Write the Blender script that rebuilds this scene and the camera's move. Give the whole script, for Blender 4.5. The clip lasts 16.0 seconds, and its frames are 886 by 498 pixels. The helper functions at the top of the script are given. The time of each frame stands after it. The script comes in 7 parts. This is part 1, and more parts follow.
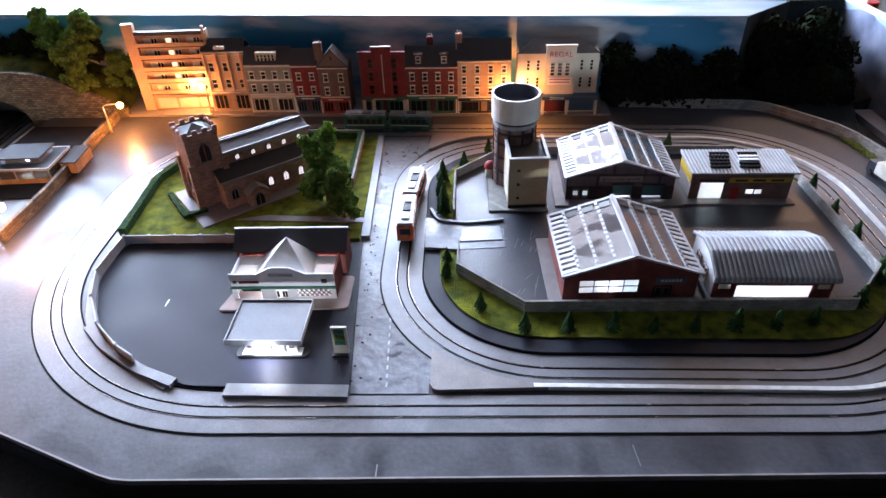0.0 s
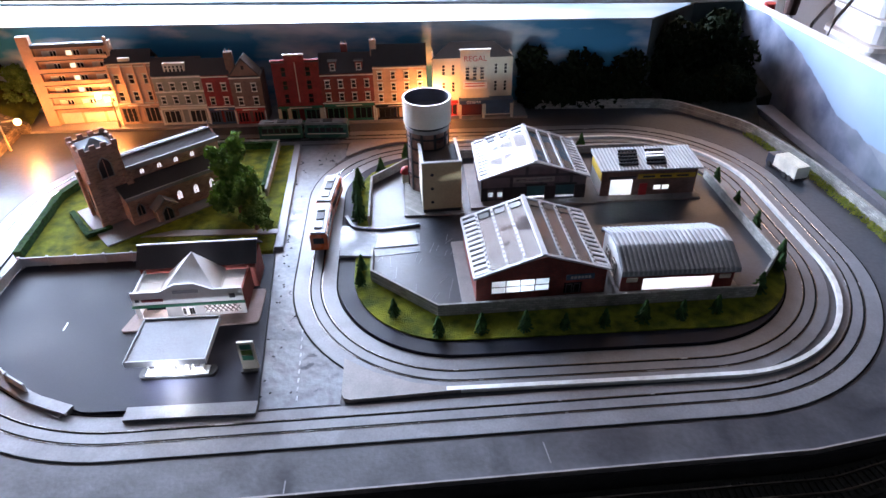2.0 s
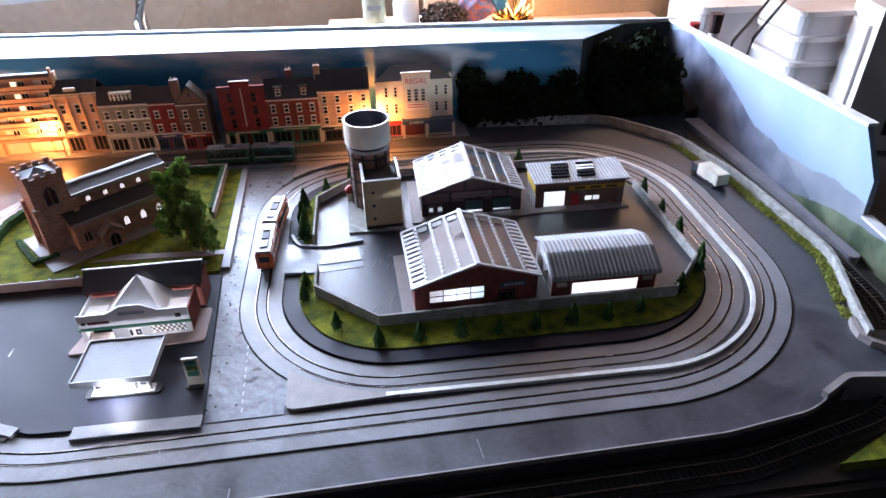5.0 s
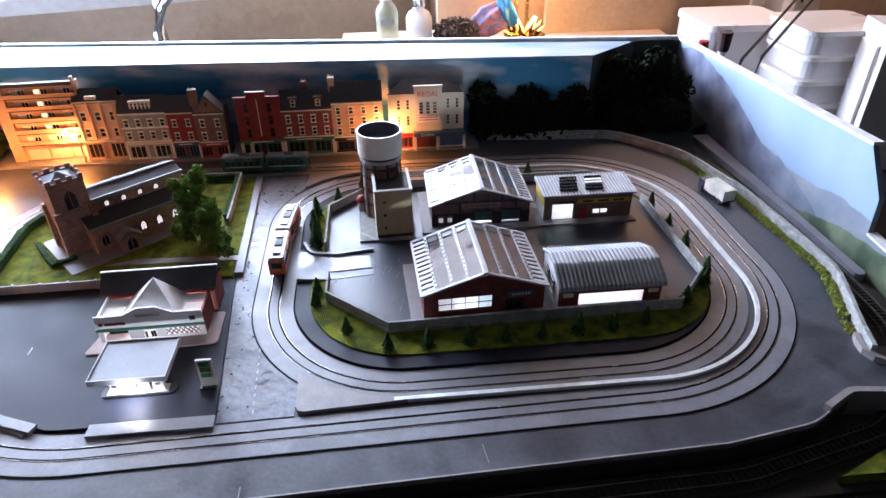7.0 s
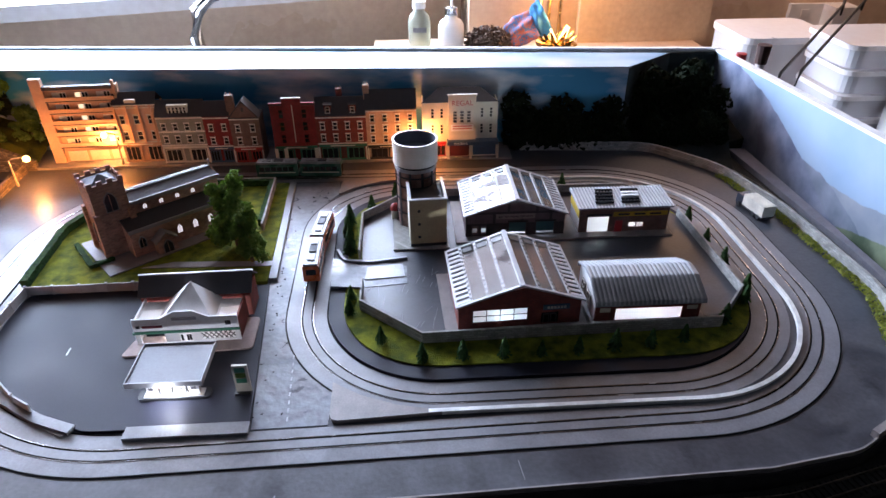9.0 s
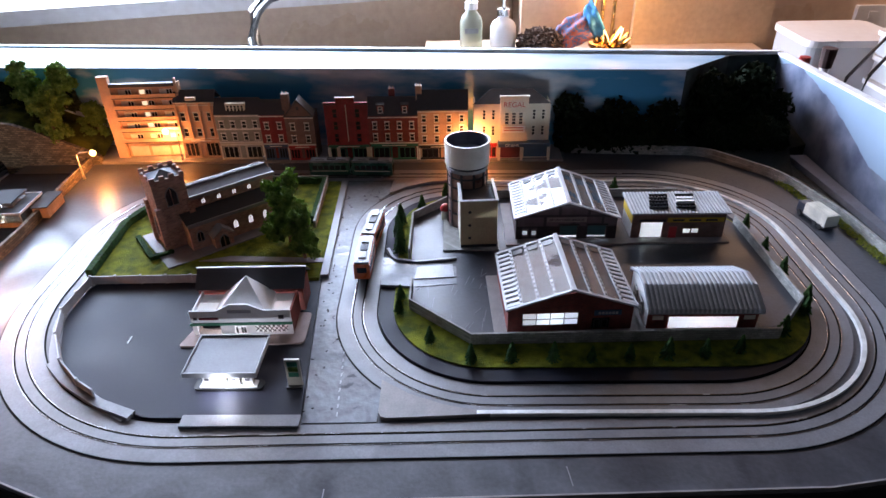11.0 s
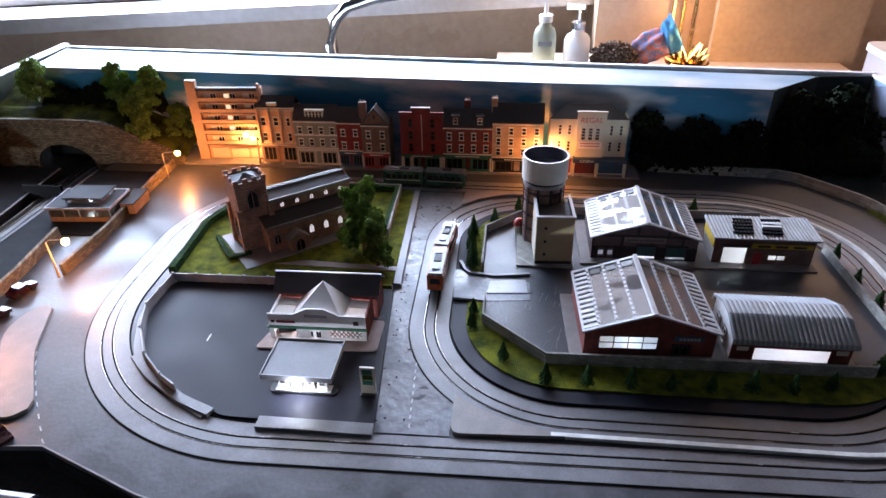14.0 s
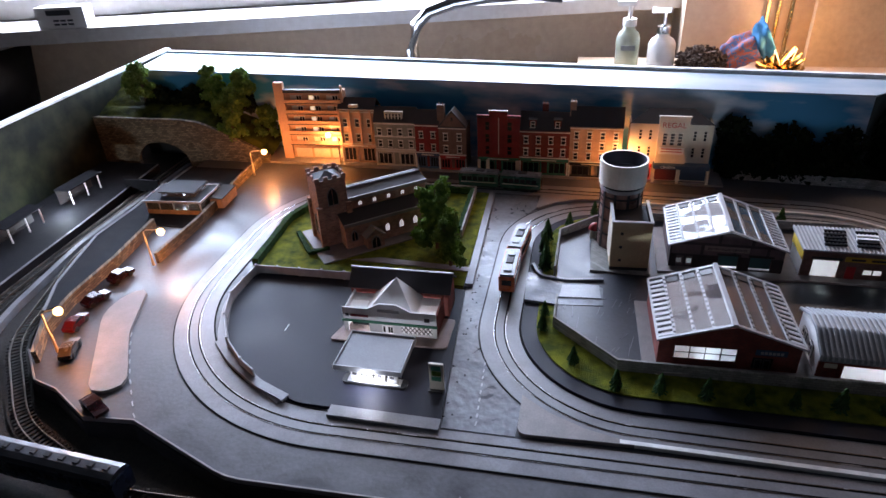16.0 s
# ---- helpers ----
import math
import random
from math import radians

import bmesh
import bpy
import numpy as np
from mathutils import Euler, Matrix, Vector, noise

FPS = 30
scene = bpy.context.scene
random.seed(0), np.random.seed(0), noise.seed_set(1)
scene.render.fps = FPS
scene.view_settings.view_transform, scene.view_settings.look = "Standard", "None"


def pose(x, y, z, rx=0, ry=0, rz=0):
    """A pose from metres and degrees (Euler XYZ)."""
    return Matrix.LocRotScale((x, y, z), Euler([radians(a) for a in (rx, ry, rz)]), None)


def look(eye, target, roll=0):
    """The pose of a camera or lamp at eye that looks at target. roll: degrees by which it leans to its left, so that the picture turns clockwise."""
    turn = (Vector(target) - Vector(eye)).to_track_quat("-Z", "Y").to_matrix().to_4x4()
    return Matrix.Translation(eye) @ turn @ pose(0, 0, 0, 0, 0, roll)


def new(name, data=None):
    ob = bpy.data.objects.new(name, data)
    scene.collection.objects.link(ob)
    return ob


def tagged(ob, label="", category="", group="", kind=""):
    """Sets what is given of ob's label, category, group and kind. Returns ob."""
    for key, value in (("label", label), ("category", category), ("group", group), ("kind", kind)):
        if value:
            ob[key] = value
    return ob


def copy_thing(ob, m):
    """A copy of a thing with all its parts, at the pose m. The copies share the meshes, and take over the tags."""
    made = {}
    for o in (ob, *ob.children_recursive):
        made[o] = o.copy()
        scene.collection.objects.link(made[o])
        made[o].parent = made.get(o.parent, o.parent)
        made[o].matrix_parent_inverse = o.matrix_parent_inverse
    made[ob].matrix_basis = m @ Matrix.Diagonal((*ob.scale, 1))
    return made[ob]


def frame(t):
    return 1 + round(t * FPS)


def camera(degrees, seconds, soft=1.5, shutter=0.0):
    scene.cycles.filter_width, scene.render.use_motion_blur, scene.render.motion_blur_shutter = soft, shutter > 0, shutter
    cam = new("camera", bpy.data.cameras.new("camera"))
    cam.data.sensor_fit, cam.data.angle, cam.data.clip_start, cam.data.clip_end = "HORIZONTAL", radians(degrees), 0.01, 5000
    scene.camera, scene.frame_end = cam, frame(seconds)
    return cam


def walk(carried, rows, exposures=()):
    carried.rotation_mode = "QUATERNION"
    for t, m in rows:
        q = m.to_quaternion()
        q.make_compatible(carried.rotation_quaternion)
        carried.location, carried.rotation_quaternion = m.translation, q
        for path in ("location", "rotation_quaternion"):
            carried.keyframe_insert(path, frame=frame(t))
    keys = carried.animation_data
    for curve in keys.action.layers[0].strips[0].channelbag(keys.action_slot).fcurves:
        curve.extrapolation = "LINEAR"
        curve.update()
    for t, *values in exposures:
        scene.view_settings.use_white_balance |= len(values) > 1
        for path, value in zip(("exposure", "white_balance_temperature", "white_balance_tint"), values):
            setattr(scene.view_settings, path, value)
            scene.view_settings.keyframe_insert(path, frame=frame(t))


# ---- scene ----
cam = camera(69.8, 16.0)
PATH = [
    (0, (0.256, 0.375, 0.348), (0.161, 1.983, -0.838), -1.9),
    (0.5, (0.261, 0.376, 0.348), (0.198, 1.991, -0.829), -1.6),
    (1, (0.266, 0.376, 0.347), (0.253, 2.001, -0.819), -1.2),
    (1.5, (0.273, 0.373, 0.347), (0.271, 2.0, -0.816), -1.4),
    (2, (0.285, 0.377, 0.344), (0.356, 1.997, -0.827), -1.1),
    (2.5, (0.294, 0.377, 0.344), (0.429, 1.986, -0.837), -0.8),
    (3, (0.298, 0.373, 0.345), (0.456, 1.98, -0.837), -0.7),
    (3.5, (0.302, 0.37, 0.347), (0.495, 1.98, -0.823), -0.3),
    (4, (0.306, 0.365, 0.349), (0.495, 1.985, -0.808), -0.7),
    (6.5, (0.308, 0.335, 0.358), (0.471, 2.008, -0.726), -0.9),
    (7, (0.305, 0.339, 0.357), (0.461, 2.011, -0.73), -0.6),
    (7.5, (0.303, 0.338, 0.358), (0.455, 2.018, -0.716), -0.4),
    (8, (0.3, 0.339, 0.359), (0.438, 2.021, -0.715), -0.5),
    (8.5, (0.295, 0.342, 0.359), (0.406, 2.028, -0.71), -0.5),
    (9, (0.292, 0.345, 0.358), (0.385, 2.033, -0.711), -0.4),
    (11.5, (0.282, 0.345, 0.359), (0.222, 2.037, -0.707), -1.4),
    (12, (0.279, 0.347, 0.358), (0.204, 2.034, -0.714), -1.5),
    (12.5, (0.274, 0.349, 0.359), (0.146, 2.036, -0.708), -1.8),
    (13, (0.267, 0.352, 0.358), (0.084, 2.037, -0.703), -1.9),
    (13.5, (0.266, 0.347, 0.361), (0.077, 2.04, -0.686), -1.4),
    (14, (0.262, 0.349, 0.361), (0.06, 2.045, -0.678), -1.2),
    (14.5, (0.256, 0.356, 0.358), (0.003, 2.052, -0.672), -1.7),
    (15, (0.255, 0.348, 0.36), (-0.046, 2.036, -0.669), -1.7),
    (15.5, (0.258, 0.344, 0.361), (-0.1, 2.031, -0.651), -2.3),
    (16, (0.263, 0.343, 0.359), (-0.166, 2.011, -0.658), -3.1),
]
walk(cam, [(t, look(eye, target, roll)) for t, eye, target, roll in PATH], exposures=[(0.0, -0.04, 6650, 29.0), (2.0, 0.04, 6620, 29.5), (4.0, 0.06, 6620, 30.0), (7.5, -0.16, 6700, 30.0), (12.5, -0.52, 6700, 29.5), (14.0, -0.54, 6700, 29.5), (16.0, -0.9, 6750, 31.0)])

# ---- world, daylight and exposure ----
world = bpy.data.worlds.new("room_dusk")
scene.world = world
world.use_nodes = True
wn = world.node_tree.nodes
sky = wn.new("ShaderNodeTexSky")
sky.sky_type, sky.sun_disc = "NISHITA", False
sky.sun_elevation, sky.sun_rotation = radians(20), radians(-20)
world.node_tree.links.new(sky.outputs[0], wn["Background"].inputs[0])
wn["Background"].inputs[1].default_value = 0.05
scene.view_settings.exposure = 0.0


def lamp(name, kind, m, watts, colour, size=0.01, size_y=None):
    data = bpy.data.lights.new(name, kind)
    data.energy, data.color = watts, colour
    if kind == "AREA":
        data.shape, data.size, data.size_y = "RECTANGLE", size, size_y or size
    else:
        data.shadow_soft_size = size
    ob = new(name, data)
    ob.matrix_world = m
    return ob


# daylight that enters through the kitchen window
lamp("window_daylight", "AREA", look((-0.396, 1.932, 0.40), (-0.15, 0.9, 0.05)), 150.0, (0.5, 0.76, 1.0), 1.6, 0.46)
# unseen warm area lamp, added to brighten the kitchen wall beside the window
lamp("unseen_wall_fill", "AREA", look((0.95, 1.70, 0.62), (0.95, 1.80, 0.0)), 4.8, (1.0, 0.76, 0.54), 0.8, 0.06)

# ---- materials ----


def mat(name, colour, rough=0.7, metal=0.0, second=None, scale=60.0, fine=600.0, bump=0.2, depth=0.0006, spec=0.5, mix=0.5, gloss=0.12, speck=0.2, swirl=0.0):
    """A surface with broad blotches, fine grain and relief, in object space."""
    m = bpy.data.materials.new(name)
    m.use_nodes = True
    nt, b = m.node_tree, m.node_tree.nodes["Principled BSDF"]
    co = nt.nodes.new("ShaderNodeTexCoord")
    n1, n2 = nt.nodes.new("ShaderNodeTexNoise"), nt.nodes.new("ShaderNodeTexNoise")
    n1.inputs["Scale"].default_value, n2.inputs["Scale"].default_value = scale, fine
    n1.inputs["Detail"].default_value, n2.inputs["Detail"].default_value = 5.0, 3.0
    n1.inputs["Distortion"].default_value = swirl
    second = second or tuple(c * 0.72 for c in colour)
    ramp = nt.nodes.new("ShaderNodeValToRGB")
    ramp.color_ramp.elements[0].position, ramp.color_ramp.elements[1].position = 0.5 - 0.3 * mix, 0.5 + 0.3 * mix
    ramp.color_ramp.elements[0].color, ramp.color_ramp.elements[1].color = (*second, 1), (*colour, 1)
    grain = nt.nodes.new("ShaderNodeMix")
    grain.data_type, grain.blend_type = "RGBA", "OVERLAY"
    grain.inputs[0].default_value = speck
    bp = nt.nodes.new("ShaderNodeBump")
    bp.inputs["Strength"].default_value, bp.inputs["Distance"].default_value = bump, depth
    rr = nt.nodes.new("ShaderNodeMapRange")
    rr.inputs["From Min"].default_value, rr.inputs["From Max"].default_value = 0.3, 0.7
    rr.inputs["To Min"].default_value, rr.inputs["To Max"].default_value = max(0.02, rough - gloss), min(1.0, rough + gloss)
    for n in (n1, n2):
        nt.links.new(co.outputs["Object"], n.inputs["Vector"])
    nt.links.new(n1.outputs["Fac"], ramp.inputs["Fac"])
    nt.links.new(ramp.outputs["Color"], grain.inputs[6])
    nt.links.new(n2.outputs["Fac"], grain.inputs[7])
    nt.links.new(grain.outputs[2], b.inputs["Base Color"])
    nt.links.new(n2.outputs["Fac"], bp.inputs["Height"])
    nt.links.new(bp.outputs["Normal"], b.inputs["Normal"])
    nt.links.new(n1.outputs["Fac"], rr.inputs["Value"])
    nt.links.new(rr.outputs["Result"], b.inputs["Roughness"])
    b.inputs["Metallic"].default_value = metal
    b.inputs["Specular IOR Level"].default_value = spec
    return m


def brick_mat(name, a, b2, mortar, size=0.0022, rough=0.8):
    """Printed brick or stone courses on card; works on any upright face."""
    m = bpy.data.materials.new(name)
    m.use_nodes = True
    nt, b = m.node_tree, m.node_tree.nodes["Principled BSDF"]
    co, sep, comb = nt.nodes.new("ShaderNodeTexCoord"), nt.nodes.new("ShaderNodeSeparateXYZ"), nt.nodes.new("ShaderNodeCombineXYZ")
    add = nt.nodes.new("ShaderNodeMath")
    br, n1, mx = nt.nodes.new("ShaderNodeTexBrick"), nt.nodes.new("ShaderNodeTexNoise"), nt.nodes.new("ShaderNodeMix")
    br.inputs["Scale"].default_value = 1.0
    br.inputs["Brick Width"].default_value, br.inputs["Row Height"].default_value = size, size * 0.45
    br.inputs["Mortar Size"].default_value = size * 0.05
    br.inputs["Color1"].default_value, br.inputs["Color2"].default_value, br.inputs["Mortar"].default_value = (*a, 1), (*b2, 1), (*mortar, 1)
    n1.inputs["Scale"].default_value, n1.inputs["Detail"].default_value = 90.0, 6.0
    mx.data_type, mx.blend_type = "RGBA", "OVERLAY"
    mx.inputs[0].default_value = 0.6
    nt.links.new(co.outputs["Object"], sep.inputs[0])
    nt.links.new(sep.outputs["X"], add.inputs[0])
    nt.links.new(sep.outputs["Y"], add.inputs[1])
    nt.links.new(add.outputs[0], comb.inputs[0])
    nt.links.new(sep.outputs["Z"], comb.inputs[1])
    nt.links.new(comb.outputs[0], br.inputs["Vector"])
    nt.links.new(co.outputs["Object"], n1.inputs["Vector"])
    nt.links.new(br.outputs["Color"], mx.inputs[6])
    nt.links.new(n1.outputs["Fac"], mx.inputs[7])
    nt.links.new(mx.outputs[2], b.inputs["Base Color"])
    b.inputs["Roughness"].default_value = rough
    b.inputs["Specular IOR Level"].default_value = 0.3
    return m


def glow_mat(name, colour, strength):
    m = bpy.data.materials.new(name)
    m.use_nodes = True
    b = m.node_tree.nodes["Principled BSDF"]
    b.inputs["Base Color"].default_value = (*colour, 1)
    b.inputs["Emission Color"].default_value, b.inputs["Emission Strength"].default_value = (*colour, 1), strength
    return m


def glass_mat(name, colour, rough=0.05, through_light=0.8, body=None, warp=0.0):
    """Clear plastic glazing: mostly see-through, with a gloss."""
    m = bpy.data.materials.new(name)
    m.use_nodes = True
    nt, b = m.node_tree, m.node_tree.nodes["Principled BSDF"]
    out = nt.nodes["Material Output"]
    tr, mx = nt.nodes.new("ShaderNodeBsdfTransparent"), nt.nodes.new("ShaderNodeMixShader")
    tr.inputs[0].default_value = (*colour, 1)
    b.inputs["Base Color"].default_value, b.inputs["Roughness"].default_value = (*(body or colour), 1), rough
    if warp:
        co, nz, bp = nt.nodes.new("ShaderNodeTexCoord"), nt.nodes.new("ShaderNodeTexNoise"), nt.nodes.new("ShaderNodeBump")
        nz.inputs["Scale"].default_value, nz.inputs["Detail"].default_value = 20.0, 1.5
        bp.inputs["Strength"].default_value, bp.inputs["Distance"].default_value = 1.0, warp
        nt.links.new(co.outputs["Object"], nz.inputs["Vector"])
        nt.links.new(nz.outputs["Fac"], bp.inputs["Height"])
        nt.links.new(bp.outputs["Normal"], b.inputs["Normal"])
    mx.inputs[0].default_value = through_light
    nt.links.new(b.outputs[0], mx.inputs[1])
    nt.links.new(tr.outputs[0], mx.inputs[2])
    nt.links.new(mx.outputs[0], out.inputs["Surface"])
    return m


def frosted_mat(name, colour):
    """A white light-spreading window sheet, lit from inside."""
    m = bpy.data.materials.new(name)
    m.use_nodes = True
    nt, b = m.node_tree, m.node_tree.nodes["Principled BSDF"]
    tl, mx = nt.nodes.new("ShaderNodeBsdfTranslucent"), nt.nodes.new("ShaderNodeMixShader")
    tl.inputs[0].default_value = (*colour, 1)
    b.inputs["Base Color"].default_value, b.inputs["Roughness"].default_value = (*colour, 1), 0.3
    mx.inputs[0].default_value = 0.75
    nt.links.new(b.outputs[0], mx.inputs[1])
    nt.links.new(tl.outputs[0], mx.inputs[2])
    nt.links.new(mx.outputs[0], nt.nodes["Material Output"].inputs["Surface"])
    return m


def print_mat(name, along, low, high, steps, hill, tone, hill_tone, reach, rough=0.35):
    """A printed landscape sheet: cloudy sky above a ridge line that falls along one axis."""
    m = bpy.data.materials.new(name)
    m.use_nodes = True
    nt, b = m.node_tree, m.node_tree.nodes["Principled BSDF"]
    L, N = nt.links.new, nt.nodes.new
    co, sep = N("ShaderNodeTexCoord"), N("ShaderNodeSeparateXYZ")
    L(co.outputs["Object"], sep.inputs[0])
    cl, cr = N("ShaderNodeTexNoise"), N("ShaderNodeValToRGB")
    mp = N("ShaderNodeMapping")
    mp.inputs["Scale"].default_value = (1, 1, 3.5)
    L(co.outputs["Object"], mp.inputs[0])
    L(mp.outputs[0], cl.inputs["Vector"])
    cl.inputs["Scale"].default_value, cl.inputs["Detail"].default_value = 7.0, 7.0
    cr.color_ramp.elements[0].position, cr.color_ramp.elements[1].position = steps
    cr.color_ramp.elements[0].color, cr.color_ramp.elements[1].color = (*tone[0], 1), (*tone[1], 1)
    L(cl.outputs["Fac"], cr.inputs["Fac"])
    rg = N("ShaderNodeMapRange")
    rg.inputs["From Min"].default_value, rg.inputs["From Max"].default_value = reach
    rg.inputs["To Min"].default_value, rg.inputs["To Max"].default_value = low, high
    L(sep.outputs[along], rg.inputs["Value"])
    wob, wr = N("ShaderNodeTexNoise"), N("ShaderNodeMath")
    wob.inputs["Scale"].default_value, wob.inputs["Detail"].default_value = 22.0, 6.0
    L(co.outputs["Object"], wob.inputs["Vector"])
    wr.operation = "MULTIPLY_ADD"
    wr.inputs[1].default_value = hill
    L(wob.outputs["Fac"], wr.inputs[0])
    L(rg.outputs["Result"], wr.inputs[2])
    df, sm = N("ShaderNodeMath"), N("ShaderNodeMapRange")
    df.operation = "SUBTRACT"
    L(wr.outputs[0], df.inputs[0])
    L(sep.outputs["Z"], df.inputs[1])
    sm.inputs["From Min"].default_value, sm.inputs["From Max"].default_value = 0.0, 0.002
    L(df.outputs[0], sm.inputs["Value"])
    fo, fr = N("ShaderNodeTexNoise"), N("ShaderNodeValToRGB")
    fo.inputs["Scale"].default_value, fo.inputs["Detail"].default_value = 34.0, 9.0
    L(co.outputs["Object"], fo.inputs["Vector"])
    fr.color_ramp.elements[0].position, fr.color_ramp.elements[1].position = 0.35, 0.7
    fr.color_ramp.elements[0].color, fr.color_ramp.elements[1].color = (*hill_tone[0], 1), (*hill_tone[1], 1)
    L(fo.outputs["Fac"], fr.inputs["Fac"])
    mx = N("ShaderNodeMix")
    mx.data_type = "RGBA"
    L(sm.outputs["Result"], mx.inputs[0])
    L(cr.outputs["Color"], mx.inputs[6])
    L(fr.outputs["Color"], mx.inputs[7])
    L(mx.outputs[2], b.inputs["Base Color"])
    b.inputs["Roughness"].default_value = rough
    b.inputs["Specular IOR Level"].default_value = 0.25
    return m



def mountain_mat(name, ridges, sky, rough=0.45):
    """A printed mountain view on an upright board: layers of hills, each under its own ridge line along y."""
    m = bpy.data.materials.new(name)
    m.use_nodes = True
    nt, b = m.node_tree, m.node_tree.nodes["Principled BSDF"]
    L, N = nt.links.new, nt.nodes.new
    co, turn, sep = N("ShaderNodeTexCoord"), N("ShaderNodeMapping"), N("ShaderNodeSeparateXYZ")
    L(co.outputs["Object"], turn.inputs[0])
    L(turn.outputs[0], sep.inputs[0])
    along = N("ShaderNodeMapRange")
    along.inputs["From Min"].default_value, along.inputs["From Max"].default_value = 0.70, 1.34
    L(sep.outputs["Y"], along.inputs["Value"])
    rough_edge, folds, haze = N("ShaderNodeTexNoise"), N("ShaderNodeTexNoise"), N("ShaderNodeTexNoise")
    for node, scale, detail in ((rough_edge, 55.0, 6.0), (folds, 26.0, 9.0), (haze, 9.0, 4.0)):
        node.inputs["Scale"].default_value, node.inputs["Detail"].default_value = scale, detail
        L(turn.outputs[0], node.inputs["Vector"])
    air = N("ShaderNodeValToRGB")
    air.color_ramp.elements[0].position, air.color_ramp.elements[1].position = 0.35, 0.7
    air.color_ramp.elements[0].color, air.color_ramp.elements[1].color = (*sky[0], 1), (*sky[1], 1)
    L(haze.outputs["Fac"], air.inputs["Fac"])
    colour = air.outputs["Color"]
    for crest, dark, pale in ridges:
        up = N("ShaderNodeValToRGB")
        while len(up.color_ramp.elements) < len(crest):
            up.color_ramp.elements.new(0.5)
        for el, (y, z) in zip(up.color_ramp.elements, crest):
            el.position = (y - 0.70) / 0.64
            v = (z + 0.06) / 0.2
            el.color = (v, v, v, 1)
        L(along.outputs["Result"], up.inputs["Fac"])
        lift, wob, gap, mask = N("ShaderNodeMath"), N("ShaderNodeMath"), N("ShaderNodeMath"), N("ShaderNodeMapRange")
        lift.operation, wob.operation, gap.operation = "MULTIPLY_ADD", "MULTIPLY_ADD", "SUBTRACT"
        lift.inputs[1].default_value, lift.inputs[2].default_value = 0.2, -0.063
        wob.inputs[1].default_value = 0.007
        L(up.outputs["Color"], lift.inputs[0])
        L(rough_edge.outputs["Fac"], wob.inputs[0])
        L(lift.outputs[0], wob.inputs[2])
        L(wob.outputs[0], gap.inputs[0])
        L(sep.outputs["Z"], gap.inputs[1])
        mask.inputs["From Min"].default_value, mask.inputs["From Max"].default_value = 0.0, 0.0015
        L(gap.outputs[0], mask.inputs["Value"])
        tone, mx = N("ShaderNodeValToRGB"), N("ShaderNodeMix")
        tone.color_ramp.elements[0].position, tone.color_ramp.elements[1].position = 0.36, 0.66
        tone.color_ramp.elements[0].color, tone.color_ramp.elements[1].color = (*dark, 1), (*pale, 1)
        L(folds.outputs["Fac"], tone.inputs["Fac"])
        mx.data_type = "RGBA"
        L(mask.outputs["Result"], mx.inputs[0])
        L(colour, mx.inputs[6])
        L(tone.outputs["Color"], mx.inputs[7])
        colour = mx.outputs[2]
    L(colour, b.inputs["Base Color"])
    b.inputs["Roughness"].default_value = rough
    b.inputs["Specular IOR Level"].default_value = 0.25
    return m


ROAD = mat("painted_road", (0.075, 0.077, 0.088), 0.46, second=(0.02, 0.021, 0.027), scale=16, fine=260, bump=0.25, gloss=0.15, mix=0.95, swirl=1.7, spec=0.4, speck=0.35)
PLATE = mat("tram_plate_grey", (0.205, 0.205, 0.222), 0.44, second=(0.13, 0.13, 0.142), scale=38, fine=700, bump=0.15, mix=0.9, swirl=0.8, speck=0.3)
SLOT = mat("slot_black", (0.006, 0.006, 0.007), 0.9, spec=0.08, bump=0.0)
STEEL = mat("rail_steel", (0.4, 0.4, 0.41), 0.2, metal=1.0)
WHITE_LINE = mat("white_road_paint", (0.78, 0.78, 0.76), 0.5, second=(0.6, 0.6, 0.58), scale=120)
PALE_ROAD = mat("pale_worn_road", (0.17, 0.18, 0.205), 0.45, second=(0.05, 0.055, 0.068), scale=42, fine=160, bump=0.4, depth=0.0012, gloss=0.22, mix=0.8, swirl=1.6, speck=0.4)
DARK_TAR = mat("black_tarmac", (0.015, 0.016, 0.027), 0.58, second=(0.011, 0.012, 0.02), scale=26, fine=700, bump=0.06, spec=0.17, gloss=0.06)
FENCEGREY = mat("pale_fence_card", (0.45, 0.45, 0.46), 0.6)
FADED = mat("faded_road_paint", (0.4, 0.41, 0.43), 0.6, second=(0.25, 0.26, 0.28), scale=300)
YARD = mat("yard_tarmac", (0.042, 0.046, 0.058), 0.40, second=(0.018, 0.02, 0.027), scale=26, fine=320, bump=0.2, gloss=0.08, mix=0.9, swirl=1.2, spec=0.4, speck=0.35)
KERB = mat("pavement_card", (0.27, 0.235, 0.225), 0.6, second=(0.17, 0.15, 0.145), scale=70, mix=0.8)
# darker copy of the scatter grass, with the mound's shade in its colour
SHADEDGRASS = mat("mound_grass_shade_in_colour", (0.085, 0.095, 0.014), 0.95, second=(0.012, 0.02, 0.005), scale=55, fine=900, bump=0.9, depth=0.002, spec=0.1)
GREYKERB = mat("grey_kerb", (0.19, 0.19, 0.205), 0.5)
GRASS = mat("scatter_grass", (0.2, 0.21, 0.02), 0.95, second=(0.06, 0.085, 0.01), scale=90, fine=900, bump=0.9, depth=0.002, spec=0.1)
LEAF = mat("foam_foliage", (0.25, 0.36, 0.085), 0.9, second=(0.03, 0.075, 0.018), scale=190, fine=1200, bump=0.9, depth=0.001, spec=0.15, mix=0.6)
